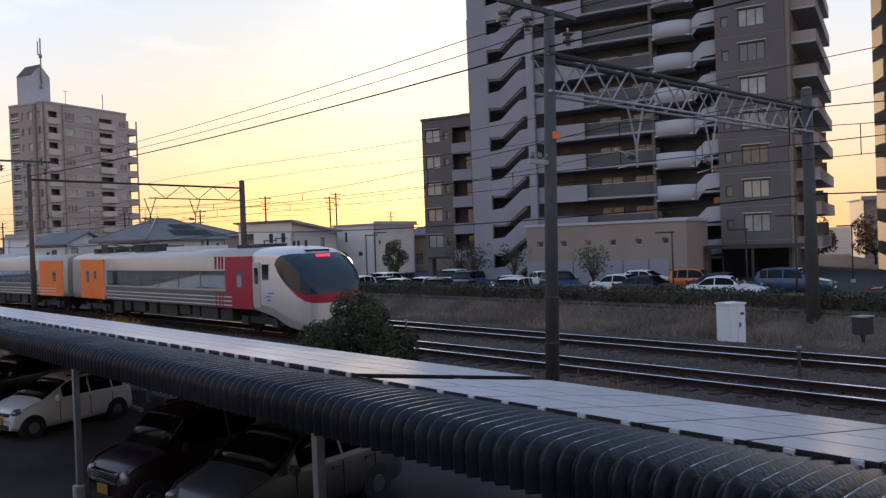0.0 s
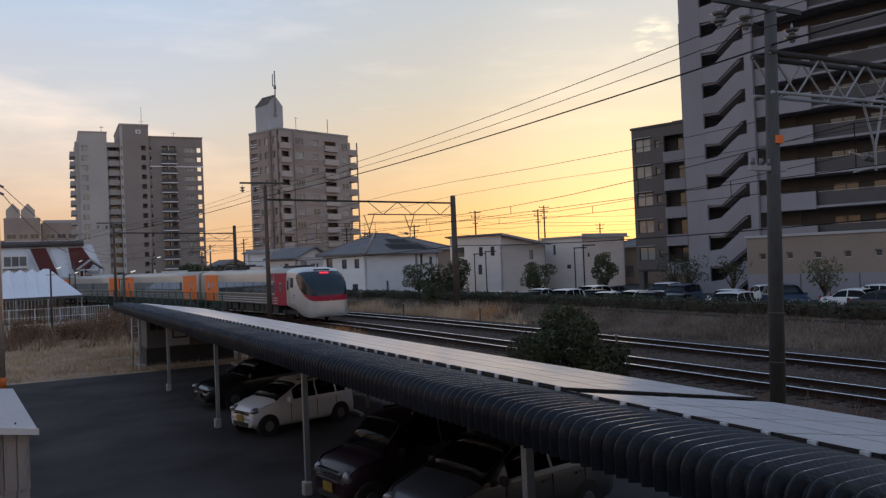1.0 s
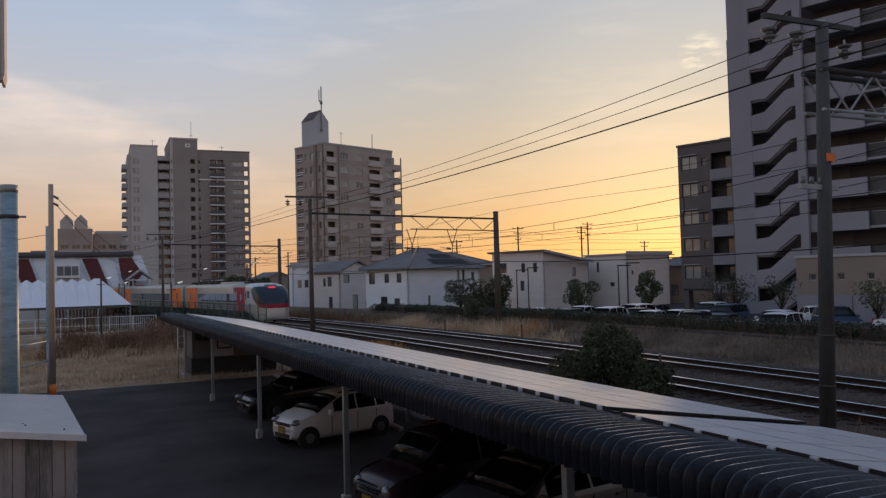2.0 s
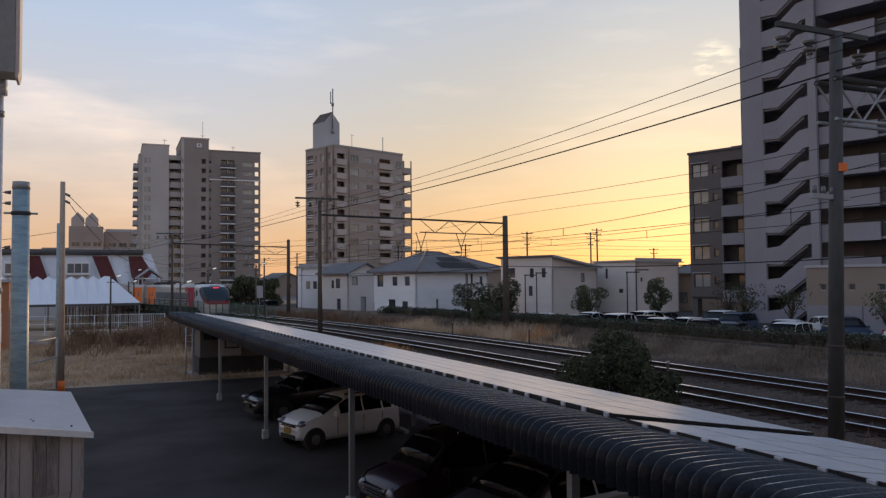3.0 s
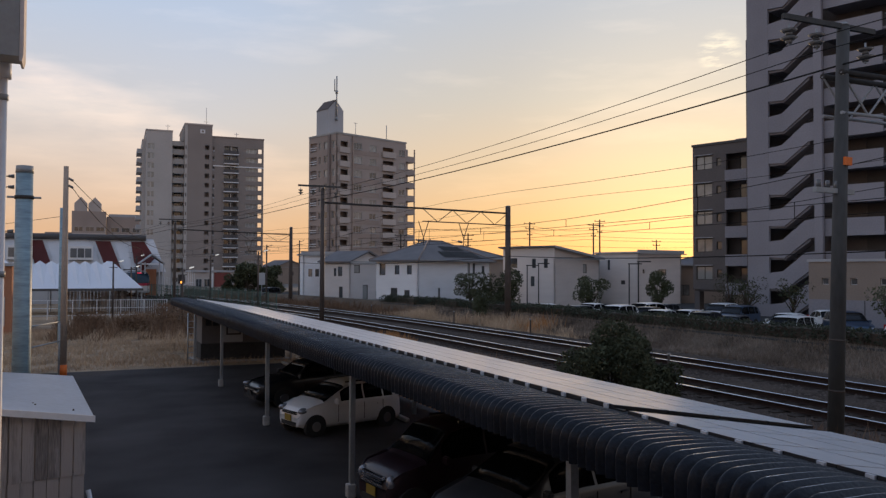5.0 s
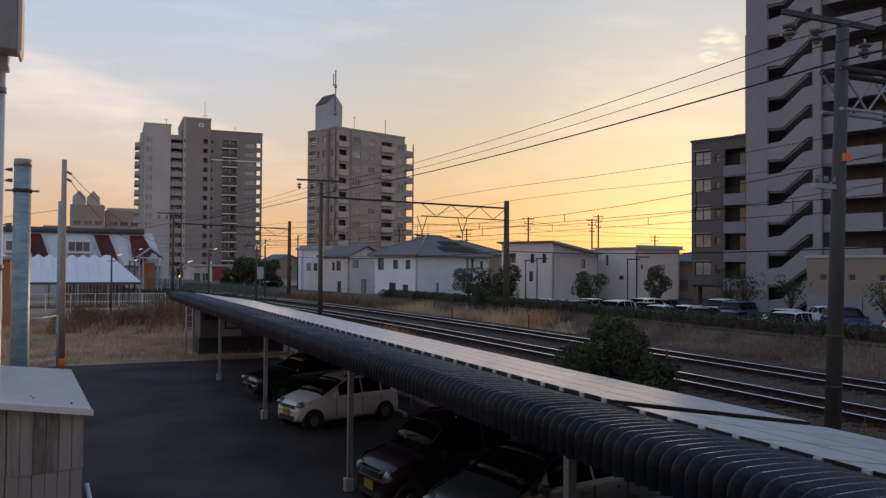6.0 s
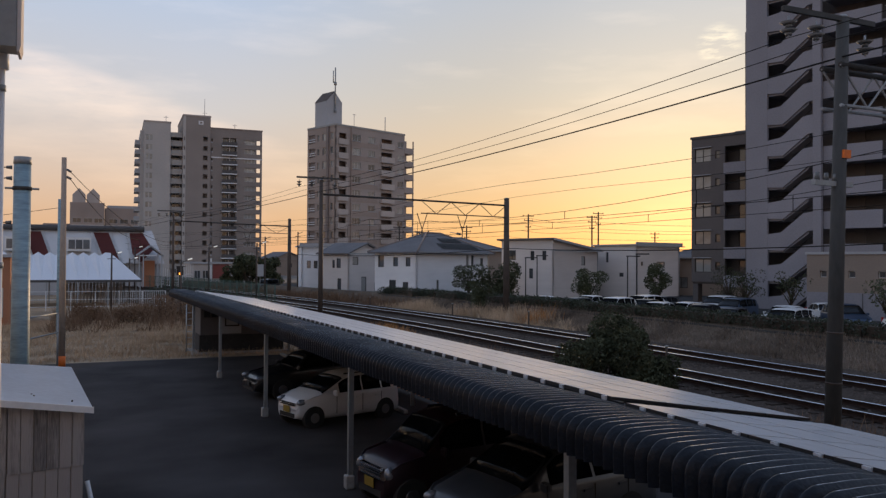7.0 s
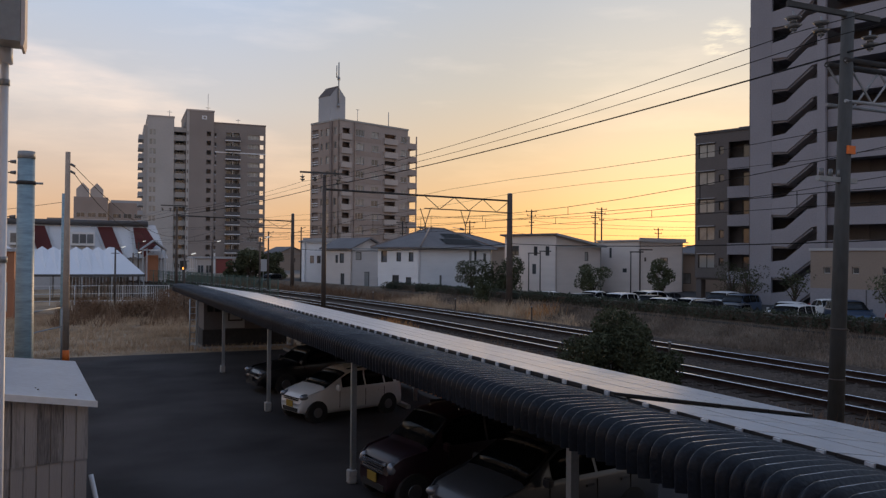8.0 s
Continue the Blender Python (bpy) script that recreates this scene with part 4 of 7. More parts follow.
    for s in (-1, 1):
        x0, x1 = sorted((s * (HW - 0.05), s * (HW + 0.014)))
        part("cab_window", boxes((x0, x1, 3.62, 4.02, 2.05, 2.62)), M_CARGLASS, t)
        d = part("cab_door", boxes((x0, x1, 4.18, 4.68, 1.0, 2.70)), M_TBODY, t)
        part("door_pane", boxes((min(x0, x0 + s * 0.012), max(x1, x1 + s * 0.006), 4.30, 4.55, 1.9, 2.5)), M_CARGLASS, d)
        for q, z in ((3.55, 1.55), (3.7, 1.42), (3.62, 1.28)):
            part("blue_mark", boxes((x0, x1, q - 0.28 + (1.55 - z) * 0.6, q + 0.1, z, z + 0.05)), M_TBLUE, t)
    # flank: crimson end, window band, pale lines on a dark band, orange door bay
    skin(t, "crimson_bay", 4.72, 6.75, SILL, 2.93, M_TRED)
    for q in (6.95, 7.2, 7.5):
        skin(t, "crimson_bar", q, q + 0.1, 2.45, 2.94, M_TRED)
        skin(t, "crimson_bar", q, q + 0.1, SILL, 1.55, M_TRED, 0.02)
    skin(t, "dark_band", 6.78, 19.0, SILL + 0.02, 1.58, M_TSTRIPE, 0.008)
    for k in range(3):
        skin(t, "pale_line", 6.3, 19.0, 1.02 + 0.16 * k, 1.06 + 0.16 * k, M_TLIGHT, 0.018)
    skin(t, "window_band", 6.8, 18.8, 1.66, 2.38, M_TRAINGLASS, 0.012)
    for q in (8.8, 10.8, 12.8, 14.8, 16.8):
        skin(t, "window_post", q, q + 0.08, 1.66, 2.38, M_TSTRIPE, 0.02)
    skin(t, "orange_bay", 19.2, 22.4, SILL, 2.93, M_TORANGE)
    skin(t, "door_window", 21.2, 21.6, 1.75, 2.4, M_TRAINGLASS, 0.02)
    skin(t, "door_window", 20.2, 20.5, 1.95, 2.35, M_TRAINGLASS, 0.02)
    skin(t, "door_window", 5.5, 5.85, 1.75, 2.35, M_TRAINGLASS, 0.02)
    bogie(t, 4.6), bogie(t, CAR_L - 3.2)
    underfloor(t, 6.6, CAR_L - 5.4, 3)
    part("gangway", boxes((-0.6, 0.6, CAR_L - 0.4, CAR_L + 0.25, 0.95, 3.0)), M_BLACK, t)
    part("roof_unit", boxes((-0.8, 0.8, 10.5, 13.2, CROWN - 0.06, CROWN + 0.16)), M_TROOF, t)
    part("roof_cover", boxes((-0.6, 0.6, 5.4, 7.2, CROWN - 0.05, CROWN + 0.12)), M_UNDER, t)
    for y in (3.4, 3.9, 4.2):
        part("horn", tubes(((0.15, y, CROWN - 0.02), (0.15, y, CROWN + 0.2), 0.05)), M_UNDER, t)
    pantograph(t, 17.6)
    for y, w, h in ((14.6, 1.3, 0.24), (16.3, 0.7, 0.34), (20.4, 0.9, 0.30), (21.7, 0.6, 0.22)):
        part("roof_gear", boxes((-0.7, 0.7, y, y + w, CROWN - 0.04, CROWN + h)), M_UNDER, t)
    return t


def pantograph(t, y):
    z = CROWN
    p = part("pantograph", tubes(((-0.6, y, z + 0.2), (-0.6, y + 2.2, z + 0.2), 0.04), ((0.6, y, z + 0.2), (0.6, y + 2.2, z + 0.2), 0.04), ((-0.6, y + 0.3, z + 0.22), (-0.5, y + 2.6, z + 0.40), 0.03), ((0.6, y + 0.3, z + 0.22), (0.5, y + 2.6, z + 0.40), 0.03), ((-0.85, y + 1.2, z + 0.44), (0.85, y + 1.2, z + 0.44), 0.04)), M_UNDER, t)
    for x in (-0.6, 0.6):
        for dy in (0.1, 2.1):
            part("insulator", tubes(((x, y + dy, z - 0.05), (x, y + dy, z + 0.18), 0.07, 0.05)), M_INSUL, p)


def middle_car(k):
    t = thing("train_middle_car", "cream express train car with orange door bays", "train car", None, "cars of the express train")
    part("body", loft([(q, hull()) for q in (0.35, 8, 16, CAR_L - 0.35)]), M_TBODY, t)
    skin(t, "dark_band", 4.4, 19.5, SILL + 0.02, 1.58, M_TSTRIPE, 0.008)
    for j in range(3):
        skin(t, "pale_line", 2.0, 19.9, 1.02 + 0.16 * j, 1.06 + 0.16 * j, M_TLIGHT, 0.018)
    skin(t, "window_band", 4.6, 19.4, 1.66, 2.38, M_TRAINGLASS, 0.012)
    for q in range(6, 19, 2):
        skin(t, "window_post", q, q + 0.08, 1.66, 2.38, M_TSTRIPE, 0.02)
    skin(t, "orange_bay", 0.9, 4.2, SILL, 2.93, M_TORANGE)
    skin(t, "orange_bay", 19.9, 22.6, SILL, 2.93, M_TORANGE)
    skin(t, "door_window", 1.9, 2.3, 1.75, 2.4, M_TRAINGLASS, 0.02)
    skin(t, "door_window", 21.2, 21.6, 1.75, 2.4, M_TRAINGLASS, 0.02)
    bogie(t, 3.2), bogie(t, CAR_L - 3.2)
    underfloor(t, 5.4, CAR_L - 5.4, k)
    part("gangway", boxes((-0.6, 0.6, CAR_L - 0.4, CAR_L + 0.25, 0.95, 3.0)), M_BLACK, t)
    part("roof_unit", boxes((-0.8, 0.8, 9.5, 12.2, CROWN - 0.06, CROWN + 0.16)), M_TROOF, t)
    return t


TRAIN = [end_car()] + [middle_car(k) for k in range(1, 5)]


def line_point(s):
    """Place and left turn (degrees) of the near line, s metres along it."""
    if s < BEND_Y:
        return Vector((NEAR_C, s, RAIL_Z)), 0.0
    a = (s - BEND_Y) / BEND_R
    return Vector((NEAR_C - BEND_R * (1 - math.cos(a)), BEND_Y + BEND_R * math.sin(a), RAIL_Z)), math.degrees(a)


def car_pose(s0, s1):
    """A car whose ends stand at s0 and s1 of the line."""
    a, b = line_point(s0)[0], line_point(s1)[0]
    return pose(a.x, a.y, a.z, 0, 0, math.degrees(math.atan2(-(b.x - a.x), b.y - a.y)))


TRAIN_RUN = [(0, 22.1), (0.5, 32.5), (1.0, 43.5), (1.5, 53.2), (1.7, 57.0), (2.25, 67.4), (2.8, 77.4), (3.0, 81.0), (3.5, 89.3), (4.0, 97.0), (4.5, 103.8), (4.7, 106.5), (5.25, 114.3), (5.8, 122.5), (6.5, 133.0), (7.25, 143.0), (8.0, 152.0)]

# ---------------------------------------------------------------- the tall apartment building with the zigzag stair
M_LAVENDER = mat("pale_grey_render", (0.275, 0.265, 0.29), 0.8, vary=0.16, s1=0.25, s2=8, bump=0.1)
M_TAUPE = mat("taupe_tile", (0.115, 0.10, 0.095), 0.7, vary=0.2, s1=0.3, s2=9, bump=0.15)
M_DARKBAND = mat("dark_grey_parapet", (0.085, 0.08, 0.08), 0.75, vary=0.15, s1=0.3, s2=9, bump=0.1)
M_WHITEGREY = mat("white_grey_render", (0.40, 0.40, 0.41), 0.75, vary=0.12, s1=0.3, s2=9, bump=0.1)
M_BEIGE = mat("beige_render", (0.28, 0.225, 0.185), 0.85, vary=0.14, s1=0.3, s2=9, bump=0.1)
M_BROWNTILE = mat("brown_tile", (0.34, 0.27, 0.23), 0.7, vary=0.2, s1=0.15, s2=6, bump=0.1)
M_BROWNTILE2 = mat("pale_brown_tile", (0.47, 0.41, 0.37), 0.7, vary=0.18, s1=0.15, s2=6, bump=0.1)
M_BROWNTILE3 = mat("taupe_brown_tile", (0.37, 0.31, 0.275), 0.7, vary=0.2, s1=0.15, s2=6, bump=0.1)
M_DARKTILE = mat("dark_brown_tile", (0.23, 0.185, 0.165), 0.7, vary=0.2, s1=0.15, s2=6, bump=0.1)
M_PALETOWER = mat("pale_grey_tile", (0.47, 0.44, 0.41), 0.7, vary=0.16, s1=0.15, s2=6, bump=0.1)
M_DARKTILE2 = mat("umber_tile", (0.265, 0.228, 0.205), 0.7, vary=0.2, s1=0.15, s2=6, bump=0.1)
M_FRAME = mat("dark_window_frame", (0.05, 0.045, 0.04), 0.5, 0.3, vary=0.2, bump=0)
M_WFRAME = mat("pale_window_frame", (0.45, 0.45, 0.44), 0.5, vary=0.1, bump=0)
STOREY = 2.9
TOWER = pose(57.27, 57.17, 0, 0, 0, -72.22)
FLOORS = 13
Z1 = 0.09  # level from which the stair openings are counted


def build_tower():
    t = thing("apartment_building", "tall grey and taupe apartment block with zigzag outside stair", "apartment building", TOWER)
    top = Z1 + FLOORS * STOREY
    # stair block, x 0 .. 6.95: solid strip, open zigzag, pillar
    part("stair_wall", boxes((0, 2.07, 0, 0.3, 0, top), (0, 0.3, 0.3, 6.0, 0, top)), M_LAVENDER, t)
    part("pillar", boxes((6.24, 6.95, 0, 0.4, 0, top)), M_LAVENDER, t)
    part("back_wall", boxes((0.3, 9.4, 3.4, 3.7, 0, top)), M_TAUPE, t)
    part("side_strip", boxes((-0.9, 0, 1.6, 2.2, 0, 27.1)), M_TAUPE, t)
    for k in range(FLOORS):
        z = Z1 + STOREY * k
        # parapet between one opening and the next: low part, rake, high part
        lo = [(2.07, z - 0.03), (3.5, z - 0.12), (5.74, z + 1.62), (6.24, z + 1.70)]
        hi = [(6.24, z + 3.36), (5.39, z + 3.26), (3.35, z + 1.58), (2.07, z + 1.43)]
        bm = bmesh.new()
        for i in range(3):
            slab(bm, [lo[i], lo[i + 1], hi[2 - i], hi[3 - i]], 0.02, 0.24)
        part("stair_parapet", bm, M_LAVENDER, t)
        part("stair_flight", slab(bmesh.new(), [(3.4, z - 0.1), (5.8, z + 1.64), (5.8, z + 1.42), (3.4, z - 0.32)], 0.24, 1.5), M_LAVENDER, t)
        part("landing", boxes((2.07, 3.5, 0.24, 3.4, z - 0.25, z - 0.05)), M_LAVENDER, t)
        part("door", boxes((2.3, 2.75, 3.30, 3.42, z, z + 2.0)), M_WHITEGREY, t)
    # gallery bay beside the stair, x 6.95 .. 11.8
    for k in range(FLOORS):
        z = Z1 + STOREY * k - 1.1
        part("gallery_parapet", boxes((6.95, 11.8, 0.5, 0.7, z, z + 1.55)), M_LAVENDER, t)
        part("gallery_floor", boxes((6.95, 24.0, 0.7, 3.4, z + 0.1, z + 0.3)), M_LAVENDER, t)
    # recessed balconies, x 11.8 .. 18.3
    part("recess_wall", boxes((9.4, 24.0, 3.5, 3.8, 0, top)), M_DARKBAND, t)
    for k in range(1, FLOORS):
        z = Z1 + STOREY * k - 1.1
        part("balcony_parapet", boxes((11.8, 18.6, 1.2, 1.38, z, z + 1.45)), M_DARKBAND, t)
        part("balcony_rail", boxes((11.8, 18.6, 1.24, 1.30, z + 1.52, z + 1.57)), M_GREYPAINT, t)
        for u in (12.3, 15.6):
            window(t, u, z + 0.4, 2.2, 1.9, 3.42, M_FRAME, M_GLASS)
    part("recess_pier", boxes((18.0, 18.3, 0.9, 3.5, 0, top)), M_TAUPE, t)
    # rounded pale balconies, x 18.3 .. 22, and the slanting parapet beside them
    for k in range(1, FLOORS):
        z = Z1 + STOREY * k - 1.55
        bm = bmesh.new()
        ring = []
        for j in range(13):
            a = math.pi * j / 12
            ring.append((20.1 - 1.75 * math.cos(a), 0.9 - 1.0 * math.sin(a)))
        for (ax, ay), (bx, by) in zip(ring[:-1], ring[1:]):
            v = [bm.verts.new(p) for p in ((ax, ay, z), (bx, by, z), (bx, by, z + 1.4), (ax, ay, z + 1.4))]
            bm.faces.new(v).smooth = True
        bmesh.ops.remove_doubles(bm, verts=bm.verts[:], dist=0.001)
        bmesh.ops.solidify(bm, geom=bm.faces[:], thickness=0.14)
        b = part("round_balcony", bm, M_WHITEGREY, t)
        part("floor", boxes((18.4, 21.8, 0.3, 2.5, z, z + 0.14)), M_WHITEGREY, b)
        bm = slab(bmesh.new(), [(21.85, z), (22.6, z + 0.9), (24.0, z + 1.0), (24.0, z + 2.3), (22.7, z + 2.2), (21.85, z + 1.4)], 0.8, 1.0)
        part("slant_parapet", bm, M_WHITEGREY, t)
        window(t, 22.7, z + 2.5, 0.9, 0.7, 3.42, M_FRAME, M_GLASS, panes=1)
    # taupe corner block with windows, x 23.95 .. 29.5
    holes = []
    for k in range(1, FLOORS):
        z = Z1 + STOREY * k + 1.43 - 0.2
        holes += [(25.85, 27.95, z, z + 1.5), (24.45, 25.05, z + 0.2, z + 1.1)]
    part("corner_wall", pierced(bmesh.new(), 23.95, 29.5, 0, top, 0, 0.3, holes), M_TAUPE, t)
    for k in range(1, FLOORS):
        z = Z1 + STOREY * k + 1.23
        w = window(t, 25.85, z, 2.1, 1.5, 0.12, M_FRAME, M_CURTAIN if k % 3 else M_GLASS, panes=3)
        part("hood", boxes((-0.12, 2.25, -0.22, 0.1, 1.58, 1.66)), M_WHITEGREY, w)
        window(t, 24.45, z + 0.2, 0.6, 0.9, 0.12, M_FRAME, M_GLASS, panes=1)
        part("floor_joint", boxes((23.95, 29.5, -0.012, 0.01, z - 0.75, z - 0.71)), M_DARKTILE, t)
    # flank with balconies, turned away from the tracks
    part("flank_wall", boxes((29.5, 29.8, 0.3, 20.0, 0, top)), M_BEIGE, t)
    for k in range(1, FLOORS):
        z = Z1 + STOREY * k - 0.35
        b = part("flank_balcony", boxes((29.8, 31.7, 2.2, 19.6, z, z + 0.16)), M_WHITEGREY, t)
        part("parapet", boxes((31.6, 31.7, 2.2, 19.6, z + 0.16, z + 1.05)), M_BROWNTILE, b)
        part("parapet", boxes((29.8, 31.6, 2.2, 2.3, z + 0.16, z + 1.05)), M_BROWNTILE, b)
        for v in (7.8, 13.4):
            part("partition", boxes((29.8, 31.5, v, v + 0.08, z + 0.16, z + 2.2)), M_BEIGE, b)
        for v in (4.0, 9.2, 14.4):
            window(t, 29.82, z + 0.2, 1.9, 2.0, v, M_FRAME, M_GLASS, turn=90)
        window(t, 29.82, z + 0.9, 0.6, 1.2, 1.4, M_FRAME, M_GLASS, panes=1, turn=90)
    part("core", boxes((0.3, 29.5, 3.8, 12.8, 0, top), (22.0, 29.5, 12.8, 19.8, 0, top)), M_TAUPE, t)
    part("roof", boxes((-0.2, 31.0, -0.2, 20.1, top, top + 0.4)), M_CONC, t)
    part("entrance_canopy", boxes((23.2, 30.6, -3.2, 0.0, 2.9, 3.2)), M_FRAME, t)
    # dark panel over the wall below the canopy
    part("entrance_glass", boxes((24.1, 29.3, -0.06, -0.01, 0.2, 2.85)), M_CARGLASS, t)
    for u in (23.4, 26.8, 30.3):
        part("canopy_column", boxes((u, u + 0.2, -3.1, -2.9, 0, 2.9)), M_FRAME, t)
    # low wing on the left
    wz = 18.1
    holes = []
    for k in range(5):
        z = 3.65 + 2.97 * k
        holes += [(-9.2, -7.3, z, z + 1.45), (-6.8, -6.25, z + 0.25, z + 1.1), (-5.7, -2.5, z - 0.35, z + 1.45)]
    w = part("wing_wall", pierced(bmesh.new(), -9.6, -2.2, 2.6, wz, 6.5, 6.8, holes), M_TAUPE, t, "lower taupe wing")
    part("wing_core", boxes((-9.6, -2.2, 8.2, 15, 2.6, wz)), M_TAUPE, t)
    part("wing_side", boxes((-9.6, -9.3, 6.8, 8.2, 0, wz)), M_TAUPE, t)
    part("wing_floor", boxes((-9.6, -2.2, 6.8, 15, 2.4, 2.6)), M_TAUPE, t)
    for u in (-9.5, -5.9, -2.9):
        part("wing_column", boxes((u, u + 0.6, 6.6, 7.2, 0, 2.4)), M_TAUPE, t)
    part("wing_roof", boxes((-9.7, -2.2, 6.4, 15, wz, wz + 0.25)), M_DARKBAND, t)
    part("roof_vent", boxes((-5.4, -3.8, 8, 9, wz + 0.25, wz + 0.6)), M_GREYPAINT, t)
    for k in range(5):
        z = 3.65 + 2.97 * k
        ob = window(t, -9.2, z, 1.9, 1.45, 6.6, M_FRAME, M_CURTAIN, panes=2)
        part("hood", boxes((-0.1, 2.0, -0.3, 0, 1.53, 1.6)), M_WHITEGREY, ob)
        window(t, -6.8, z + 0.25, 0.55, 0.85, 6.6, M_FRAME, M_GLASS, panes=1)
        part("wing_balcony", boxes((-5.75, -2.2, 6.3, 6.48, z - 1.5, z - 0.3)), M_LAVENDER, t)
        window(t, -5.0, z - 0.3, 1.9, 1.6, 8.1, M_FRAME, M_GLASS)


build_tower()


def build_annex():
    t = thing("annex_building", "low beige flat roofed hall with small square windows", "hall", TOWER @ pose(0, 0, 0))
    holes = [(10.6 + 2.1 * k, 11.1 + 2.1 * k, 3.55, 4.05) for k in range(6)]
    part("upper_wall", pierced(bmesh.new(), 9.6, 23.0, 2.4, 5.3, -9.0, -8.7, holes), M_BEIGE, t)
    for k in range(6):
        window(t, 10.6 + 2.1 * k, 3.55, 0.5, 0.5, -8.85, M_WFRAME, M_GLASS, panes=1)
    part("lower_wall", boxes((9.6, 21.6, -9.05, -8.7, 0, 2.4)), M_LAVENDER, t)
    for k in range(5):
        part("wall_joint", boxes((11.6 + 2.1 * k, 11.66 + 2.1 * k, -9.08, -9.05, 0.3, 2.38)), M_DARKBAND, t)
    part("end_wall", boxes((22.7, 23.0, -8.7, -1.0, 0, 5.3)), M_BEIGE, t)
    part("lower_end", boxes((21.6, 23.0, -9.0, -8.7, 0, 2.4)), M_BEIGE, t)
    part("near_end_wall", boxes((9.6, 9.9, -8.7, -1.0, 0, 5.3)), M_BEIGE, t)
    part("back_wall", boxes((9.9, 22.7, -1.3, -1.0, 0, 5.3)), M_BEIGE, t)
    part("roof", boxes((9.5, 23.1, -9.1, -0.9, 5.3, 5.5)), M_WHITEGREY, t)


build_annex()


def build_mid_tower():
    t = thing("apartment_tower", "brown tiled apartment tower with white roof gable and aerial", "apartment building", pose(44.15, 148.6, 0, 0, 0, 20.5))
    top, n, s0, zb = 31.0, 11, 2.74, 0.75
    holes = []
    for k in range(n):
        z = zb + s0 * k
        holes += [(0.9, 2.7, z + 0.45, z + 1.55), (4.1, 6.2, z + 0.3, z + 1.6), (8.2, 9.9, z + 0.3, z + 1.5), (11.6, 14.5, z + 0.6, z + 1.5), (16.0, 17.6, z + 0.2, z + 1.4)]
    part("front_wall", pierced(bmesh.new(), 0, 17.9, 0, top, 0, 0.3, holes), M_BROWNTILE3, t)
    part("front_pier", boxes((3.7, 3.95, -0.3, 0.0, 0, top)), M_BROWNTILE, t)
    part("step_wall", boxes((17.9, 19.0, 0.6, 0.9, 0, top - 1.0)), M_BROWNTILE3, t)
    part("step_side", boxes((18.7, 19.0, 0.9, 9.0, 0, top - 1.0)), M_BROWNTILE, t)
    for k in range(n):
        z = zb + s0 * k
        part("recess_panel", boxes((0.9, 2.7, 1.3, 1.4, z + 0.4, z + 1.6)), M_DARKTILE, t)
        part("recess_panel", boxes((11.6, 14.5, 1.5, 1.6, z + 0.5, z + 1.6)), M_DARKTILE, t)
        part("balcony_front", boxes((11.3, 14.8, -0.5, 0.02, z - 0.6, z + 0.58)), M_BROWNTILE2, t)
        part("balcony_front", boxes((0.6, 3.0, -0.3, 0.02, z - 0.7, z + 0.42)), M_BROWNTILE2, t)
        part("window_band", boxes((4.0, 10.6, -0.05, 0.0, z - 0.75, z + 0.1)), M_BROWNTILE, t)
        for u, w, h in ((4.1, 2.1, 1.3), (8.2, 1.7, 1.2), (16.0, 1.6, 1.2)):
            ob = window(t, u, z + (0.3 if u < 16 else 0.2), w, h, 0.1, M_WFRAME, M_CURTAIN if (k * 5 + int(u)) % 3 else M_GLASS, panes=3 if u < 5 else 2)
            part("sill", boxes((-0.08, w + 0.08, -0.24, 0.0, -0.1, -0.01)), M_WHITEGREY, ob)
        b = part("corner_balcony", boxes((17.95, 20.5, 0.0, 3.4, z - 0.75, z + 0.35)), M_BROWNTILE3, t)
        part("slab_edge", boxes((17.9, 20.55, -0.05, 3.4, z - 0.9, z - 0.75)), M_BROWNTILE, b)
        part("corner_post", boxes((20.3, 20.5, 0.0, 0.2, z + 0.35, z + 1.9)), M_BROWNTILE, b)
    part("core", boxes((0.3, 18.7, 1.6, 9.0, 0, top - 1.0)), M_DARKTILE, t)
    part("roof", boxes((-0.1, 18.0, -0.1, 9.2, top, top + 0.35)), M_CONC, t)
    # gable side, seen obliquely: open stair at the far end, small windows, a dark pier
    holes = []
    for k in range(n):
        z = zb + s0 * k
        holes += [(0.5, 2.6, z - 0.1, z + 1.7), (3.3, 4.0, z + 0.2, z + 1.5), (5.0, 6.4, z + 0.2, z + 1.6), (7.6, 8.6, z + 0.2, z + 1.6)]
    side = part("side_wall", pierced(bmesh.new(), 0, 9.2, 0, top, 0, 0.3, holes), M_BROWNTILE, t)
    side.matrix_basis = pose(0, 9.2, 0, 0, 0, -90)
    part("side_pier", boxes((-0.35, 0.0, 1.9, 2.6, 0, top)), M_DARKTILE, t)
    for k in range(n):
        z = zb + s0 * k
        for u, w, h in ((3.3, 0.7, 1.3), (5.0, 1.4, 1.4), (7.6, 1.0, 1.4)):
            window(t, 0.15, z + 0.2, w, h, 9.2 - u, M_WFRAME, M_CURTAIN if (k + int(u)) % 2 else M_GLASS, panes=1, turn=-90)
        part("stair_back", boxes((1.2, 1.3, 6.7, 8.8, z - 0.1, z + 1.7)), M_DARKTILE, t)
        for dz in (0.25, 0.7):
            part("stair_rail", boxes((-0.06, 0.02, 6.6, 8.7, z + dz, z + dz + 0.14)), M_WHITEPAINT, t)
    # white roof house with a pitched top
    h = part("roof_house", boxes((0.53, 4.19, 3.5, 7.46, top + 0.35, top + 5.4)), M_WHITEGREY, t, "white roof house")
    bm = bmesh.new()
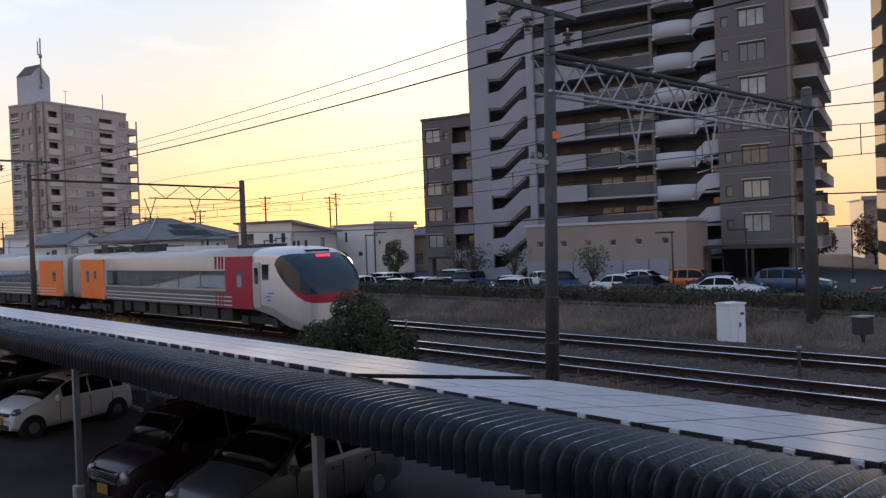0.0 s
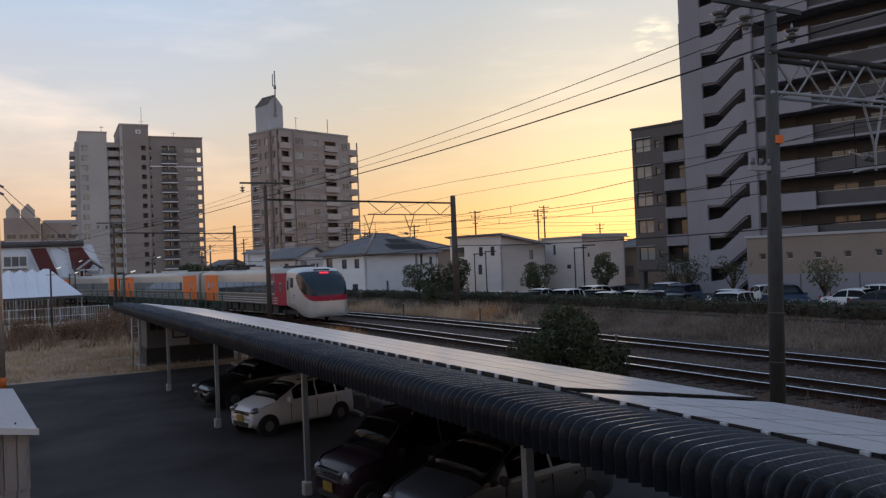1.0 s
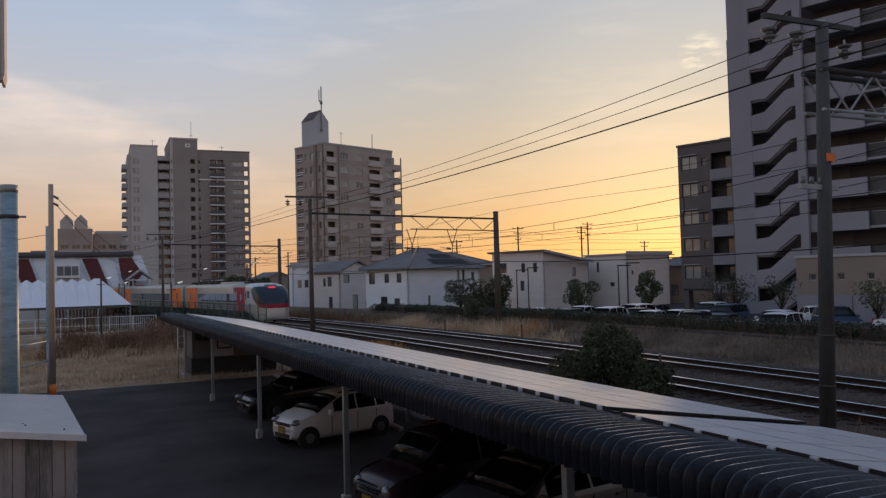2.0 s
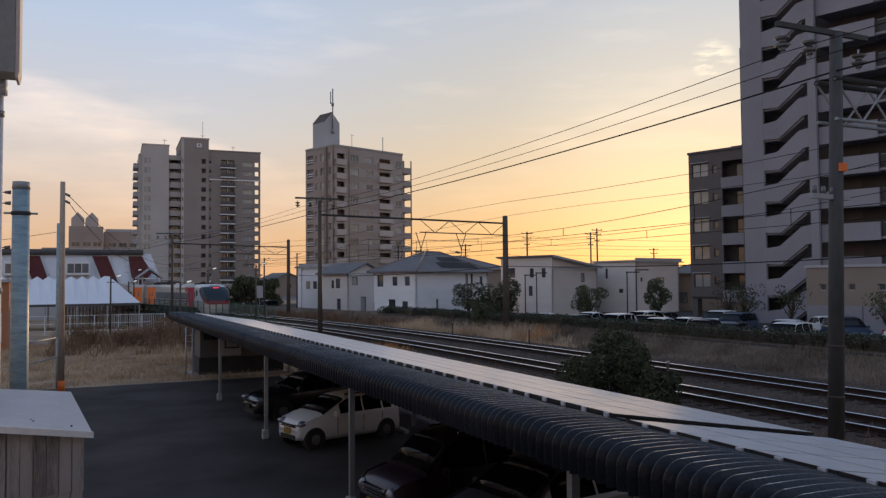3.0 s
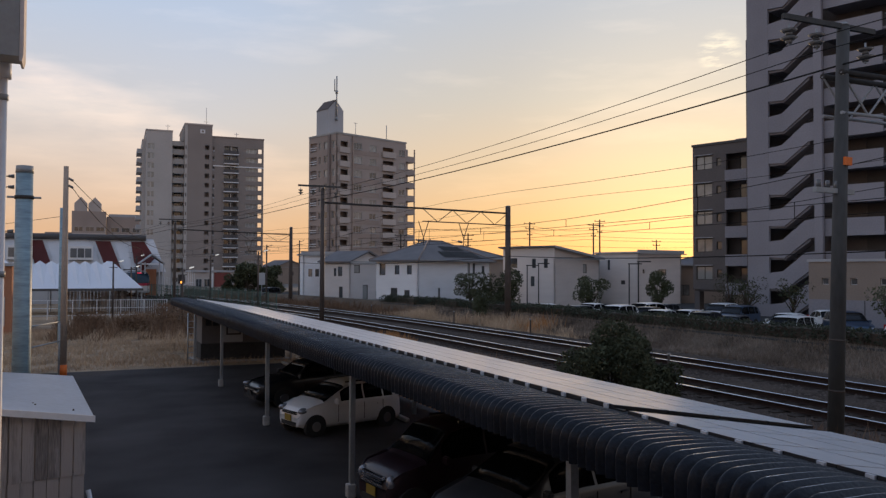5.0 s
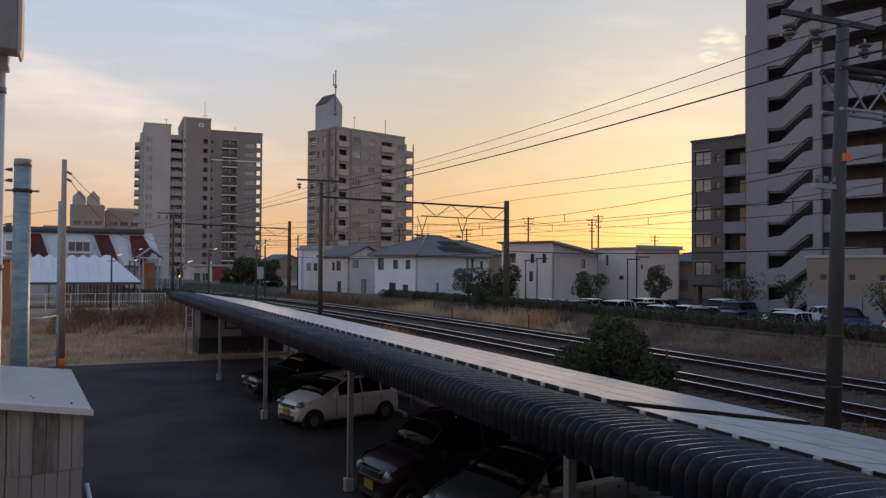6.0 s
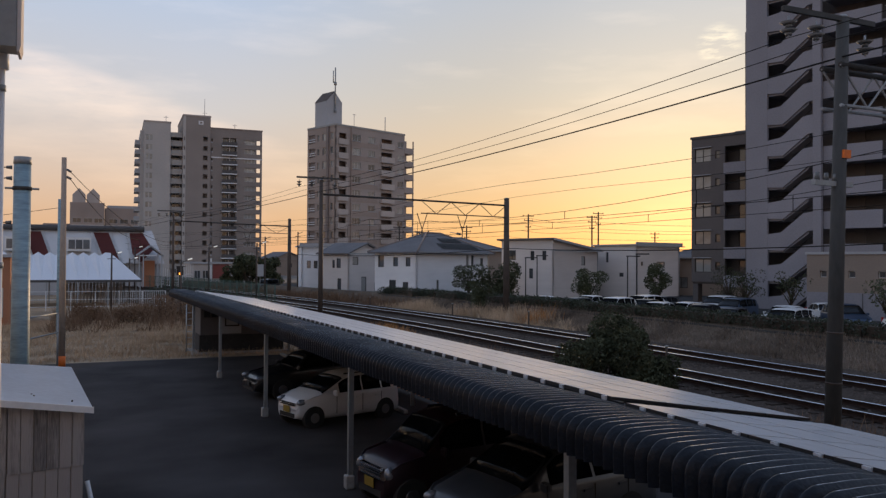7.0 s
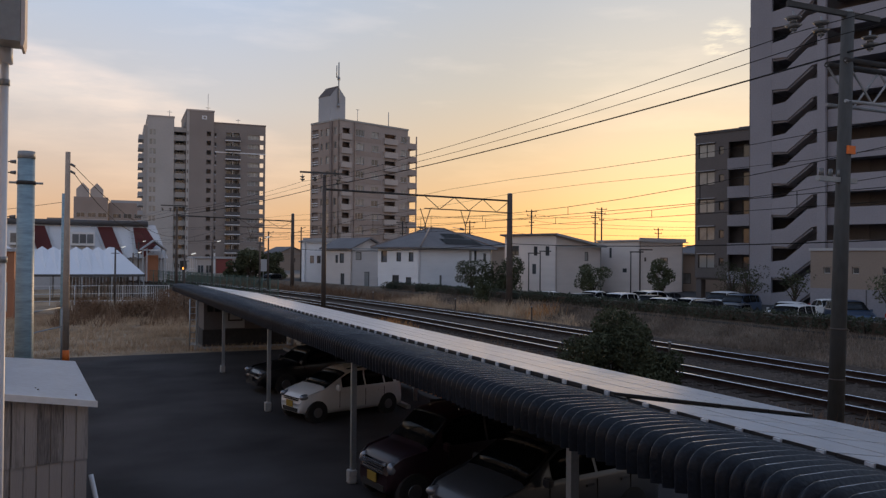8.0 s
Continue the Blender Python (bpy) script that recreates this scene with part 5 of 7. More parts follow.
    a = [bm.verts.new(p) for p in ((0.53, 3.5, top + 5.4), (4.19, 3.5, top + 5.4), (4.19, 7.46, top + 5.4), (0.53, 7.46, top + 5.4), (2.36, 3.5, top + 7.4), (2.36, 7.46, top + 7.4))]
    for f in ((0, 1, 4), (1, 2, 5, 4), (2, 3, 5), (3, 0, 4, 5), (0, 3, 2, 1)):
        bm.faces.new([a[i] for i in f])
    part("pitched_top", bm, M_WHITEGREY, h)
    bm = bmesh.new()
    a = [bm.verts.new(p) for p in ((0.43, 3.4, top + 5.32), (0.43, 7.56, top + 5.32), (2.36, 7.56, top + 7.5), (2.36, 3.4, top + 7.5))]
    bm.faces.new(a)
    bmesh.ops.solidify(bm, geom=bm.faces[:], thickness=0.1)
    part("dark_roof_slope", bm, M_DARKTILE, h)
    part("aerial_mast", tubes(((2.36, 3.3, top + 3.4), (2.36, 3.3, top + 12.1), 0.13), ((1.85, 3.3, top + 9.0), (1.85, 3.3, top + 11.4), 0.10), ((1.85, 3.3, top + 9.2), (2.36, 3.3, top + 9.2), 0.06), ((2.36, 3.3, top + 8.6), (2.36, 3.3, top + 9.2), 0.28), ((2.36, 3.25, top + 3.2), (2.36, 3.25, top + 3.9), 0.26)), M_GREYPAINT, t)
    part("aerial_mast", tubes(((15.1, 3, top), (15.1, 3, top + 3.9), 0.08), ((14.4, 3, top + 0.5), (15.8, 3, top + 0.5), 0.25)), M_GREYPAINT, t)
    part("aerial_mast", tubes(((6.9, 3, top), (6.9, 3, top + 3.4), 0.05), ((6.5, 3, top + 3.3), (7.4, 3, top + 3.3), 0.04)), M_GREYPAINT, t)


build_mid_tower()


def build_left_tower():
    t = thing("apartment_tower", "stepped grey and dark brown apartment tower", "apartment building", pose(0, 218.8, 0, 0, 0, -2) @ Matrix.Scale(1.236, 4))
    s0, n, zb = 2.02, 15, 0.6
    rows = [zb + s0 * k for k in range(n)]
    # pale block: windows near its outer edge, balconies round the corner
    holes = [(11.75, 12.35, z + 0.3, z + 1.5) for z in rows] + [(12.5, 13.1, z + 0.3, z + 1.5) for z in rows]
    part("pale_wall", pierced(bmesh.new(), 11.4, 16.7, 0, 33.1, 1.6, 1.9, holes), M_PALETOWER, t)
    part("pale_core", boxes((11.4, 16.7, 2.6, 16, 0, 33.1)), M_PALETOWER, t)
    part("pale_cap", boxes((11.3, 16.8, 1.5, 16, 33.1, 33.35)), M_BROWNTILE2, t)
    part("outer_block", boxes((10.7, 11.4, 3.2, 16, 0, 31.4)), M_PALETOWER, t)
    for z in rows:
        for u in (11.75, 12.5):
            window(t, u, z + 0.3, 0.6, 1.2, 1.7, M_WFRAME, M_CURTAIN, panes=1)
        b = part("end_balcony", boxes((9.7, 10.7, 4, 10, z - 0.3, z + 0.55)), M_WHITEGREY, t)
        part("slab", boxes((9.65, 10.7, 3.95, 10.05, z - 0.42, z - 0.3)), M_PALETOWER, b)
    # recess with shaded balconies
    part("recess_wall", boxes((16.7, 19.1, 4.4, 4.7, 0, 31.0)), M_PALETOWER, t)
    part("recess_cap", boxes((16.7, 19.1, 1.9, 4.7, 30.2, 31.2)), M_PALETOWER, t)
    for z in rows:
        part("recess_balcony", boxes((16.7, 19.1, 2.2, 2.4, z - 0.55, z + 0.6)), M_PALETOWER, t)
        window(t, 17.2, z + 0.4, 1.5, 1.2, 4.3, M_WFRAME, M_GLASS)
    # pale stair strip and the dark tall block
    part("strip_wall", pierced(bmesh.new(), 19.1, 19.65, 0, 34.6, 0.05, 0.35, [(19.25, 19.5, z + 0.5, z + 1.3) for z in rows]), M_PALETOWER, t)
    part("dark_wall", pierced(bmesh.new(), 19.65, 24.7, 0, 34.6, 0, 0.3, [(23.2, 24.1, z + 0.5, z + 1.5) for z in rows]), M_DARKTILE2, t)
    part("dark_core", boxes((19.1, 24.7, 1.5, 16, 0, 34.6)), M_DARKTILE2, t)
    part("cap", boxes((19.0, 24.8, -0.1, 16, 34.6, 34.9)), M_BROWNTILE2, t)
    m = part("house_mark", boxes((22.2, 23.2, -0.06, 0.0, 32.9, 33.7)), M_WHITEPAINT, t)
    part("mark_inset", boxes((22.5, 22.95, -0.08, -0.06, 33.1, 33.5)), M_DARKTILE, m)
    # broad block with a balcony column and a row of windows at its free corner
    holes = []
    for z in rows:
        holes += [(24.9, 25.2, z + 0.4, z + 1.3), (27.3, 30.1, z + 0.0, z + 1.6), (31.9, 34.2, z + 0.35, z + 1.35), (34.5, 35.3, z + 0.35, z + 1.35)]
    part("right_wall", pierced(bmesh.new(), 24.7, 35.7, 0, 32.3, 0.4, 0.7, holes), M_DARKTILE2, t)
    part("right_core", boxes((24.7, 34.0, 1.9, 16, 0, 32.3)), M_DARKTILE2, t)
    for z in rows:
        # pale slab in full white, so its edge glint is in the colour
        b = part("balcony", boxes((27.1, 30.3, -0.4, 0.4, z - 0.30, z - 0.10)), M_WHITEPAINT, t)
        part("glass_front", boxes((27.15, 30.25, -0.36, -0.3, z - 0.12, z + 0.62)), M_DARKBAND, b)
        part("partition", boxes((28.6, 28.7, -0.3, 0.4, z - 0.12, z + 1.5)), M_BROWNTILE2, b)
        window(t, 27.4, z + 0.05, 2.6, 1.5, 1.2, M_WFRAME, M_GLASS, panes=3)
        window(t, 31.9, z + 0.35, 2.3, 1.0, 0.6, M_WFRAME, M_CURTAIN, panes=3)
        part("strip_rail", boxes((24.85, 25.25, 0.34, 0.4, z + 0.3, z + 0.6)), M_WHITEGREY, t)
    part("belt", boxes((24.9, 35.75, 0.3, 0.4, 26.0, 26.25)), M_WHITEPAINT, t)
    part("roof", boxes((24.6, 35.8, 0.3, 16, 32.3, 32.55)), M_DARKTILE, t)
    for u, z in ((15.9, 33.3), (23.9, 34.8), (30.4, 32.5)):
        part("aerial_mast", tubes(((u, 5, z), (u, 5, z + (4.6 if u < 24.5 and u > 20 else 1.8)), 0.05), ((u - 0.5, 5, z + 1.5), (u + 0.5, 5, z + 1.5), 0.04)), M_GREYPAINT, t)


build_left_tower()

# ---------------------------------------------------------------- houses beyond the tracks
M_HOUSEWHITE = mat("white_siding", (0.82, 0.82, 0.83), 0.75, vary=0.1, s1=0.3, s2=9, bump=0.1, stretch=(1, 1, 6))
M_HOUSECREAM = mat("cream_siding", (0.66, 0.60, 0.56), 0.75, vary=0.1, s1=0.3, s2=9, bump=0.1, stretch=(1, 1, 6))
M_TILEROOF = mat("grey_roof_tile", (0.155, 0.148, 0.150), 0.8, vary=0.25, s1=0.5, s2=6, bump=0.3, spec=0.2)


def hip(bm, x0, x1, y0, y1, z, h, over, ridge):
    x0, x1, y0, y1 = x0 - over, x1 + over, y0 - over, y1 + over
    cx, cy = (x0 + x1) / 2, (y0 + y1) / 2
    a = [bm.verts.new(p) for p in ((x0, y0, z), (x1, y0, z), (x1, y1, z), (x0, y1, z), (cx - ridge, cy, z + h), (cx + ridge, cy, z + h))]
    b = [bm.verts.new((v.co.x, v.co.y, z - 0.18)) for v in a[:4]]
    for f in ((0, 1, 5, 4), (1, 2, 5), (2, 3, 4, 5), (3, 0, 4)):
        bm.faces.new([a[i] for i in f])
    for i in range(4):
        bm.faces.new([a[i], b[i], b[(i + 1) % 4], a[(i + 1) % 4]])
    bm.faces.new(b[::-1])
    return bm


def gable(bm, x0, x1, y0, y1, z, h, over):
    """Ridge along y."""
    x0, x1, y0, y1 = x0 - over, x1 + over, y0 - over, y1 + over
    c = (x0 + x1) / 2
    slab(bm, [(x0, z - 0.15), (c, z + h - 0.15), (x1, z - 0.15), (x1, z + 0.02), (c, z + h + 0.05), (x0, z + 0.02)], y0, y1)
    return bm


def house(label, m, w, d, h, wall, roof, rh=2.0, rooms=(), side_rooms=(), base=-0.3):
    """x 0 .. w is the front, y 0 .. d the depth; rooms: windows (u, z, w, h)."""
    t = thing("house", label, "house", m, "houses beyond the railway")
    part("front_wall", pierced(bmesh.new(), 0, w, base, h, 0, 0.2, [(u, u + a, z, z + b) for u, z, a, b in rooms]), wall, t)
    s = part("side_wall", pierced(bmesh.new(), 0, d, base, h, 0, 0.2, [(u, u + a, z, z + b) for u, z, a, b in side_rooms]), wall, t)
    s.matrix_basis = pose(0, d, 0, 0, 0, -90)
    part("far_wall", boxes((w - 0.2, w, 0.2, d, base, h)), wall, t)
    part("back_wall", boxes((0.2, w - 0.2, d - 0.2, d, base, h)), wall, t)
    part("room", boxes((0.4, w - 0.4, 0.5, d - 0.4, base, h - 0.1)), M_DARK, t)
    for k, (u, z, a, b) in enumerate(rooms):
        window(t, u, z, a, b, 0.06, M_FRAME, M_GLASS if k % 2 else M_CURTAIN, panes=2 if a > 1 else 1)
    for k, (u, z, a, b) in enumerate(side_rooms):
        window(t, 0.06, z, a, b, d - u, M_FRAME, M_GLASS, panes=2 if a > 1 else 1, turn=-90)
    bm = bmesh.new()
    if roof == "hip":
        hip(bm, 0, w, 0, d, h, rh, 0.6, w * 0.10)
        part("roof", bm, M_TILEROOF, t)
        c, e = w / 2, 0.6
        tops = [(c - w * 0.10, d / 2, h + rh + 0.03), (c + w * 0.10, d / 2, h + rh + 0.03)]
        part("ridge_cap", tubes((tops[0], tops[1], 0.1), n=6), M_DARKTILE, t)
        for k in range(2):
            # dark panels lying on the front slope
            f0, f1 = (0.14, 0.42) if k == 0 else (0.48, 0.70)
            xa, xb = w * (0.34 + 0.10 * k), w * (0.86 - 0.12 * k)
            run = d / 2 + e
            bm = bmesh.new()
            bm.faces.new([bm.verts.new((x, -e + run * f, h + rh * f + 0.07)) for x, f in ((xa, f0), (xb, f0), (xb - 0.6, f1), (xa, f1))])
            bmesh.ops.solidify(bm, geom=bm.faces[:], thickness=0.05)
            if wall is M_HOUSEWHITE:
                part("solar_panel", bm, M_PANELFRAME, t)
            else:
                bm.free()
        for x, y, k in ((-e, -e, 0), (w + e, -e, 1), (w + e, d + e, 1), (-e, d + e, 0)):
            part("hip_cap", tubes(((x, y, h + 0.03), tops[k], 0.09), n=6), M_DARKTILE, t)
    elif roof == "gable":
        gable(bm, 0, w, 0, d, h, rh, 0.45)
        part("roof", bm, M_TILEROOF, t)
        part("gable_end", slab(bmesh.new(), [(0, h), (w, h), (w / 2, h + rh - 0.15)], 0.02, 0.2), wall, t)
    elif roof == "mono":
        part("roof", slab(bm, [(-0.5, h + rh), (w + 0.5, h - 0.05), (w + 0.5, h + 0.12), (-0.5, h + rh + 0.17)], -0.5, d + 0.4), M_TILEROOF, t)
        part("gable_end", slab(bmesh.new(), [(0, h), (w, h), (0, h + rh)], 0.0, 0.2), wall, t)
        part("high_wall", boxes((0, 0.2, 0.2, d, h, h + rh)), wall, t)
        part("bargeboard", slab(bmesh.new(), [(-0.5, h + rh - 0.1), (w + 0.5, h - 0.15), (w + 0.5, h + 0.13), (-0.5, h + rh + 0.18)], -0.56, -0.5), M_WHITEGREY, t)
    else:
        part("roof", boxes((-0.3, w + 0.3, -0.3, d + 0.3, h, h + 0.18)), M_WHITEGREY, t)
        part("parapet", boxes((-0.3, w + 0.3, -0.32, -0.1, h + 0.18, h + 0.42)), M_WHITEGREY, t)
    part("gutter", boxes((-0.4, w + 0.4, -0.62, -0.5, h - 0.12, h)), M_GREYPAINT, t)
    part("downpipe", tubes(((w - 0.1, -0.06, base), (w - 0.1, -0.06, h - 0.05), 0.05)), M_GREYPAINT, t)
    return t


house("white two storey house with grey hipped tile roof", pose(32.75, 79.5, 0.7, 0, 0, 27), 13.2, 6.2, 5.0, M_HOUSEWHITE, "hip", 2.25,
      rooms=[(8.8, 3.4, 0.5, 1.3), (9.8, 3.4, 0.5, 1.3), (3.4, 0.4, 0.4, 1.5), (11.6, 3.5, 0.6, 0.9)], side_rooms=[(0.5, 3.3, 0.9, 1.3), (2.8, 3.4, 0.7, 1.0), (4.6, 3.4, 0.7, 1.0), (2.2, 0.3, 1.0, 1.6), (4.2, 0.6, 0.8, 1.1)])
house("white house with low gable roof and solar panels", pose(30.0, 95.0, 0.7, 0, 0, 25), 5.9, 5.2, 4.95, M_HOUSECREAM, "gable", 1.35,
      rooms=[(0.7, 3.5, 1.0, 1.0), (4.6, 3.5, 0.45, 1.0), (2.2, 0.0, 0.9, 2.0), (4.5, 0.2, 0.5, 1.0)], side_rooms=[(2.2, 3.1, 0.5, 1.0), (3.0, 3.1, 0.8, 1.2), (3.2, 0.2, 0.7, 1.6)])
house("white flat fronted house by the level crossing road", pose(26.4, 104, 0.7, 0, 0, -10), 6.5, 8.0, 5.9, M_HOUSEWHITE, "flat", rooms=[(0.7, 3.0, 0.5, 1.0), (1.6, 3.0, 0.5, 1.0), (3.2, 3.0, 0.9, 1.0), (2.2, 0.2, 1.0, 1.6)])
house("pale two storey house with single pitched roof", pose(50.2, 80.0, 0.7, 0, 0, 20), 9.0, 8.0, 5.4, M_HOUSECREAM, "mono", 1.25, rooms=[(5.6, 3.6, 0.8, 1.1), (4.9, 0.6, 0.9, 1.1)],
      side_rooms=[(1.0, 4.2, 1.3, 1.2), (4.6, 4.2, 0.6, 1.1), (6.4, 4.2, 0.6, 1.1), (4.4, 2.0, 0.6, 1.2)])
house("pale grey flat roofed house behind the car park", pose(62.2, 79.9, 0.7, 0, 0, 12), 8.3, 7.0, 6.1, M_HOUSECREAM, "flat", rooms=[(3.8, 3.5, 1.6, 0.6), (0.8, 3.6, 0.4, 0.5)], side_rooms=[(2.0, 4.0, 0.4, 1.3), (4.2, 2.2, 0.7, 0.5)])
house("white boxy house behind the car park", pose(55.8, 86.0, 0.7, 0, 0, 12), 6.5, 7.0, 5.6, M_HOUSEWHITE, "flat", rooms=[(0.9, 3.0, 0.4, 1.3), (2.4, 3.0, 0.4, 1.3), (3.8, 2.2, 0.7, 0.5)])
house("brown house with dark tile roof behind the white house", pose(44.5, 98, 0.7, 0, 0, 20), 12, 8, 5.6, M_BEIGE, "hip", 1.8, rooms=[(1, 3, 1.2, 1.2), (4, 3, 1.2, 1.2), (7, 3, 1.2, 1.2)])
# added filler: keeps bright sky out of the dark open ground floor
house("brown house added to close the bright gap under the tall block", pose(70, 85, 0.4, 0, 0, -43), 14, 8, 5.0, M_BEIGE, "hip", 1.5, rooms=[(2, 1, 1.5, 1.4), (8, 1, 1.5, 1.4)])
house("low brown house far behind the poles", pose(78, 108, 0.7, 0, 0, 10), 12, 8, 4.8, M_BEIGE, "gable", 2.0, rooms=[(1, 3, 1.2, 1.0)])
house("brown balconied house beyond the tall block", pose(105, 37, 0.4, 0, 0, -60), 10, 9, 7.2, M_BROWNTILE, "flat", rooms=[(1, 1, 1.6, 1.6), (4, 1, 1.6, 1.6), (1, 4.2, 1.6, 1.6), (4, 4.2, 1.6, 1.6)])
house("tall brown block at the edge of the car park", pose(69.2, 20.9, 0.4, 0, 0, -60), 10, 12, 36, M_TAUPE, "flat", rooms=[(0.6, 2 + 2.9 * k, 1.4, 1.5) for k in range(11)])
rngh = random.Random(4)
for k in range(16):
    x = 8 + k * 11 + rngh.uniform(-3, 3)
    house("small house far off towards the horizon", pose(x, 250 + rngh.uniform(-25, 40), 0, 0, 0, rngh.uniform(0, 50)), rngh.uniform(9, 16), 9, rngh.uniform(5, 7.5), rngh.choice([M_HOUSECREAM, M_BEIGE, M_WHITEGREY]), rngh.choice(["gable", "hip", "flat"]), 2.2, rooms=[(1, 3, 1.5, 1.2), (5, 3, 1.5, 1.2)])


def build_yard_wall():
    part_wall = boxes((31.0, 42.0, 0, 0.15, 0, 1.1))
    t = thing("block_wall", "grey concrete block garden wall", "wall", pose(-1.3, 62.4, 0.45, 0, 0, 27))
    part("wall_face", part_wall, M_CONC, t)
    part("coping", boxes((30.95, 42.05, -0.03, 0.18, 1.1, 1.18)), M_CONC, t)


build_yard_wall()

# ---------------------------------------------------------------- masts, beams and wires of the railway
BEAM_TOP, BEAM_LOW = 8.43, 7.62


def mast(name, label, x, y, z0, z1, r, m, band=False, lean=(0, 0)):
    t = thing(name, label, "mast", pose(x, y, z0, lean[0], lean[1]), "catenary masts")
    part("shaft", tubes(((0, 0, -0.4), (0, 0, z1 - z0), r * 1.15, r * 0.85), n=12), m, t)
    part("cap", tubes(((0, 0, z1 - z0), (0, 0, z1 - z0 + 0.06), r * 0.9, r * 0.5), n=12), M_GREYPAINT, t)
    if band:
        part("orange_plate", boxes((-r * 0.45, r * 0.95, -r - 0.02, -r * 0.3, 6.58 - z0, 6.74 - z0)), M_ORANGEBAND, t)
        part("steel_band", tubes(((0, 0, 2.1 - z0), (0, 0, 2.14 - z0), r * 1.12), n=12), M_RUSTMAST, t)
        part("steel_band", tubes(((0, 0, 3.1 - z0), (0, 0, 3.14 - z0), r * 1.12), n=12), M_RUSTMAST, t)
        a = part("service_arm", boxes((-0.7, 0.35, -0.05, 0.05, 6.02 - z0, 6.12 - z0)), M_GREYPAINT, t)
        for dx in (-0.6, -0.35, -0.1):
            part("insulator", tubes(((dx, 0, 6.12 - z0), (dx, 0, 6.27 - z0), 0.05, 0.04)), M_INSUL, a)
    return t


def insulator(parent, x, y, z):
    """Two porcelain discs on a rod, hanging."""
    i = part("insulator", tubes(((x, y, z), (x, y, z - 0.42), 0.02)), M_GREYPAINT, parent)
    for dz in (0.12, 0.27):
        part("disc", tubes(((x, y, z - dz), (x, y, z - dz - 0.05), 0.16, 0.10), ((x, y, z - dz - 0.05), (x, y, z - dz - 0.11), 0.07, 0.06), n=14), M_INSUL, i)


def truss(label, a, b, m, span=(0.0, 1.0), bays=9, double=True):
    """A lattice beam from mast to mast."""
    a, b = Vector((*a, 0)), Vector((*b, 0))
    t = thing("catenary_beam", label, "catenary beam", pose(0, 0, 0), "catenary beams")
    d = (b - a)
    n = Vector((-d.y, d.x, 0)).normalized() * (0.22 if double else 0.02)
    up, lo = Vector((0, 0, BEAM_TOP)), Vector((0, 0, BEAM_LOW))
    for s in (-1, 1) if double else (1,):
        part("top_chord", tubes((a + up + n * s, b + up + n * s, 0.06), n=6), M_UNDER, t)
        p, q = a.lerp(b, span[0]), a.lerp(b, span[1])
        part("bottom_chord", tubes((p + lo + n * s, q + lo + n * s, 0.036), n=6), m, t)
        for k in range(bays):
            c0, c1, cm = p.lerp(q, k / bays), p.lerp(q, (k + 1) / bays), p.lerp(q, (k + 0.5) / bays)
            part("brace", tubes((c0 + up + n * s, cm + lo + n * s, 0.024), n=5), m, t)
            part("brace", tubes((cm + lo + n * s, c1 + up + n * s, 0.024), n=5), m, t)
    return t


def hanger(t, x, y, m):
    """V-shaped drop support with an insulated pull-off above one line."""
    part("drop_support", tubes(((x - 0.35, y, BEAM_LOW), (x, y, 6.6), 0.03), ((x + 0.35, y, BEAM_LOW), (x, y, 6.6), 0.03), ((x, y, 6.6), (x, y, 6.1), 0.03), n=5), m, t)
    p = part("pull_off", tubes(((x, y, 6.35), (x - 0.9, y, 6.5), 0.02), ((x, y, 6.2), (x - 0.8, y, 6.05), 0.015), n=5), M_GALV, t)
    for k in range(3):
        part("disc", tubes(((x - 0.15 - 0.1 * k, y, 6.375 + 0.017 * k), (x - 0.20 - 0.1 * k, y, 6.383 + 0.017 * k), 0.09, 0.07), n=10), M_INSUL, p)


M_TRUSS = mat("dull_zinc", (0.30, 0.30, 0.30), 0.7, 0.2, vary=0.25, s1=2, s2=20, bump=0.05)
NP, FP = (13.6, 11.33), (27.4, 11.35)
mast("catenary_mast", "thick concrete catenary mast with orange band beside the tracks", *NP, 0.85, 9.38, 0.14, M_MAST, True, (1.1, 0.95))
mast("catenary_mast", "concrete catenary mast on the far side of the tracks", *FP, 0.75, 9.1, 0.20, M_MAST)
M2, M2F = (12.6, 45.2), (26.4, 48.0)
mast("catenary_mast", "brown concrete catenary mast beside the curve", *M2, 0.8, 9.25, 0.13, M_RUSTMAST)
mast("catenary_mast", "dark brown catenary mast among the grass", *M2F, 0.6, 8.9, 0.21, M_RUSTMAST)
M3, M3F = (7.96, 81.0), (20.8, 87.4)
mast("catenary_mast", "catenary mast near the level crossing", *M3, 0.4, 9.1, 0.13, M_RUSTMAST)
mast("catenary_mast", "catenary mast across from the level crossing", *M3F, 0.6, 9.25, 0.2, M_RUSTMAST)

T1 = truss("pale galvanised lattice beam across the tracks", NP, FP, M_TRUSS, bays=9)
for x in (17.2, 20.9):
    hanger(T1, x, 11.34, M_TRUSS)
T2 = truss("dark lattice beam across the curved tracks", M2, M2F, M_RUSTMAST, (0.5, 1.0), 3, False)
hanger(T2, 20.0 - bend(46.6), 46.7, M_RUSTMAST)
hanger(T2, 23.2 - bend(47.4), 47.4, M_RUSTMAST)
T3 = truss("far lattice beam over the curve", M3, M3F, M_RUSTMAST, (0.5, 1.0), 2, False)
hanger(T3, 20.4 - bend(85), 86.4, M_RUSTMAST)
for t, (x, y) in ((T1, NP), (T2, M2), (T3, M3)):
    arm = part("cross_arm", boxes((x - 1.5, x + 1.0, y - 0.22, y - 0.14, 9.30, 9.40)), M_MAST, t)
    for dx in (-1.35, -0.62, 0.75):
        insulator(t, x + dx, y - 0.18, 9.22 if dx < 0 else 9.1)


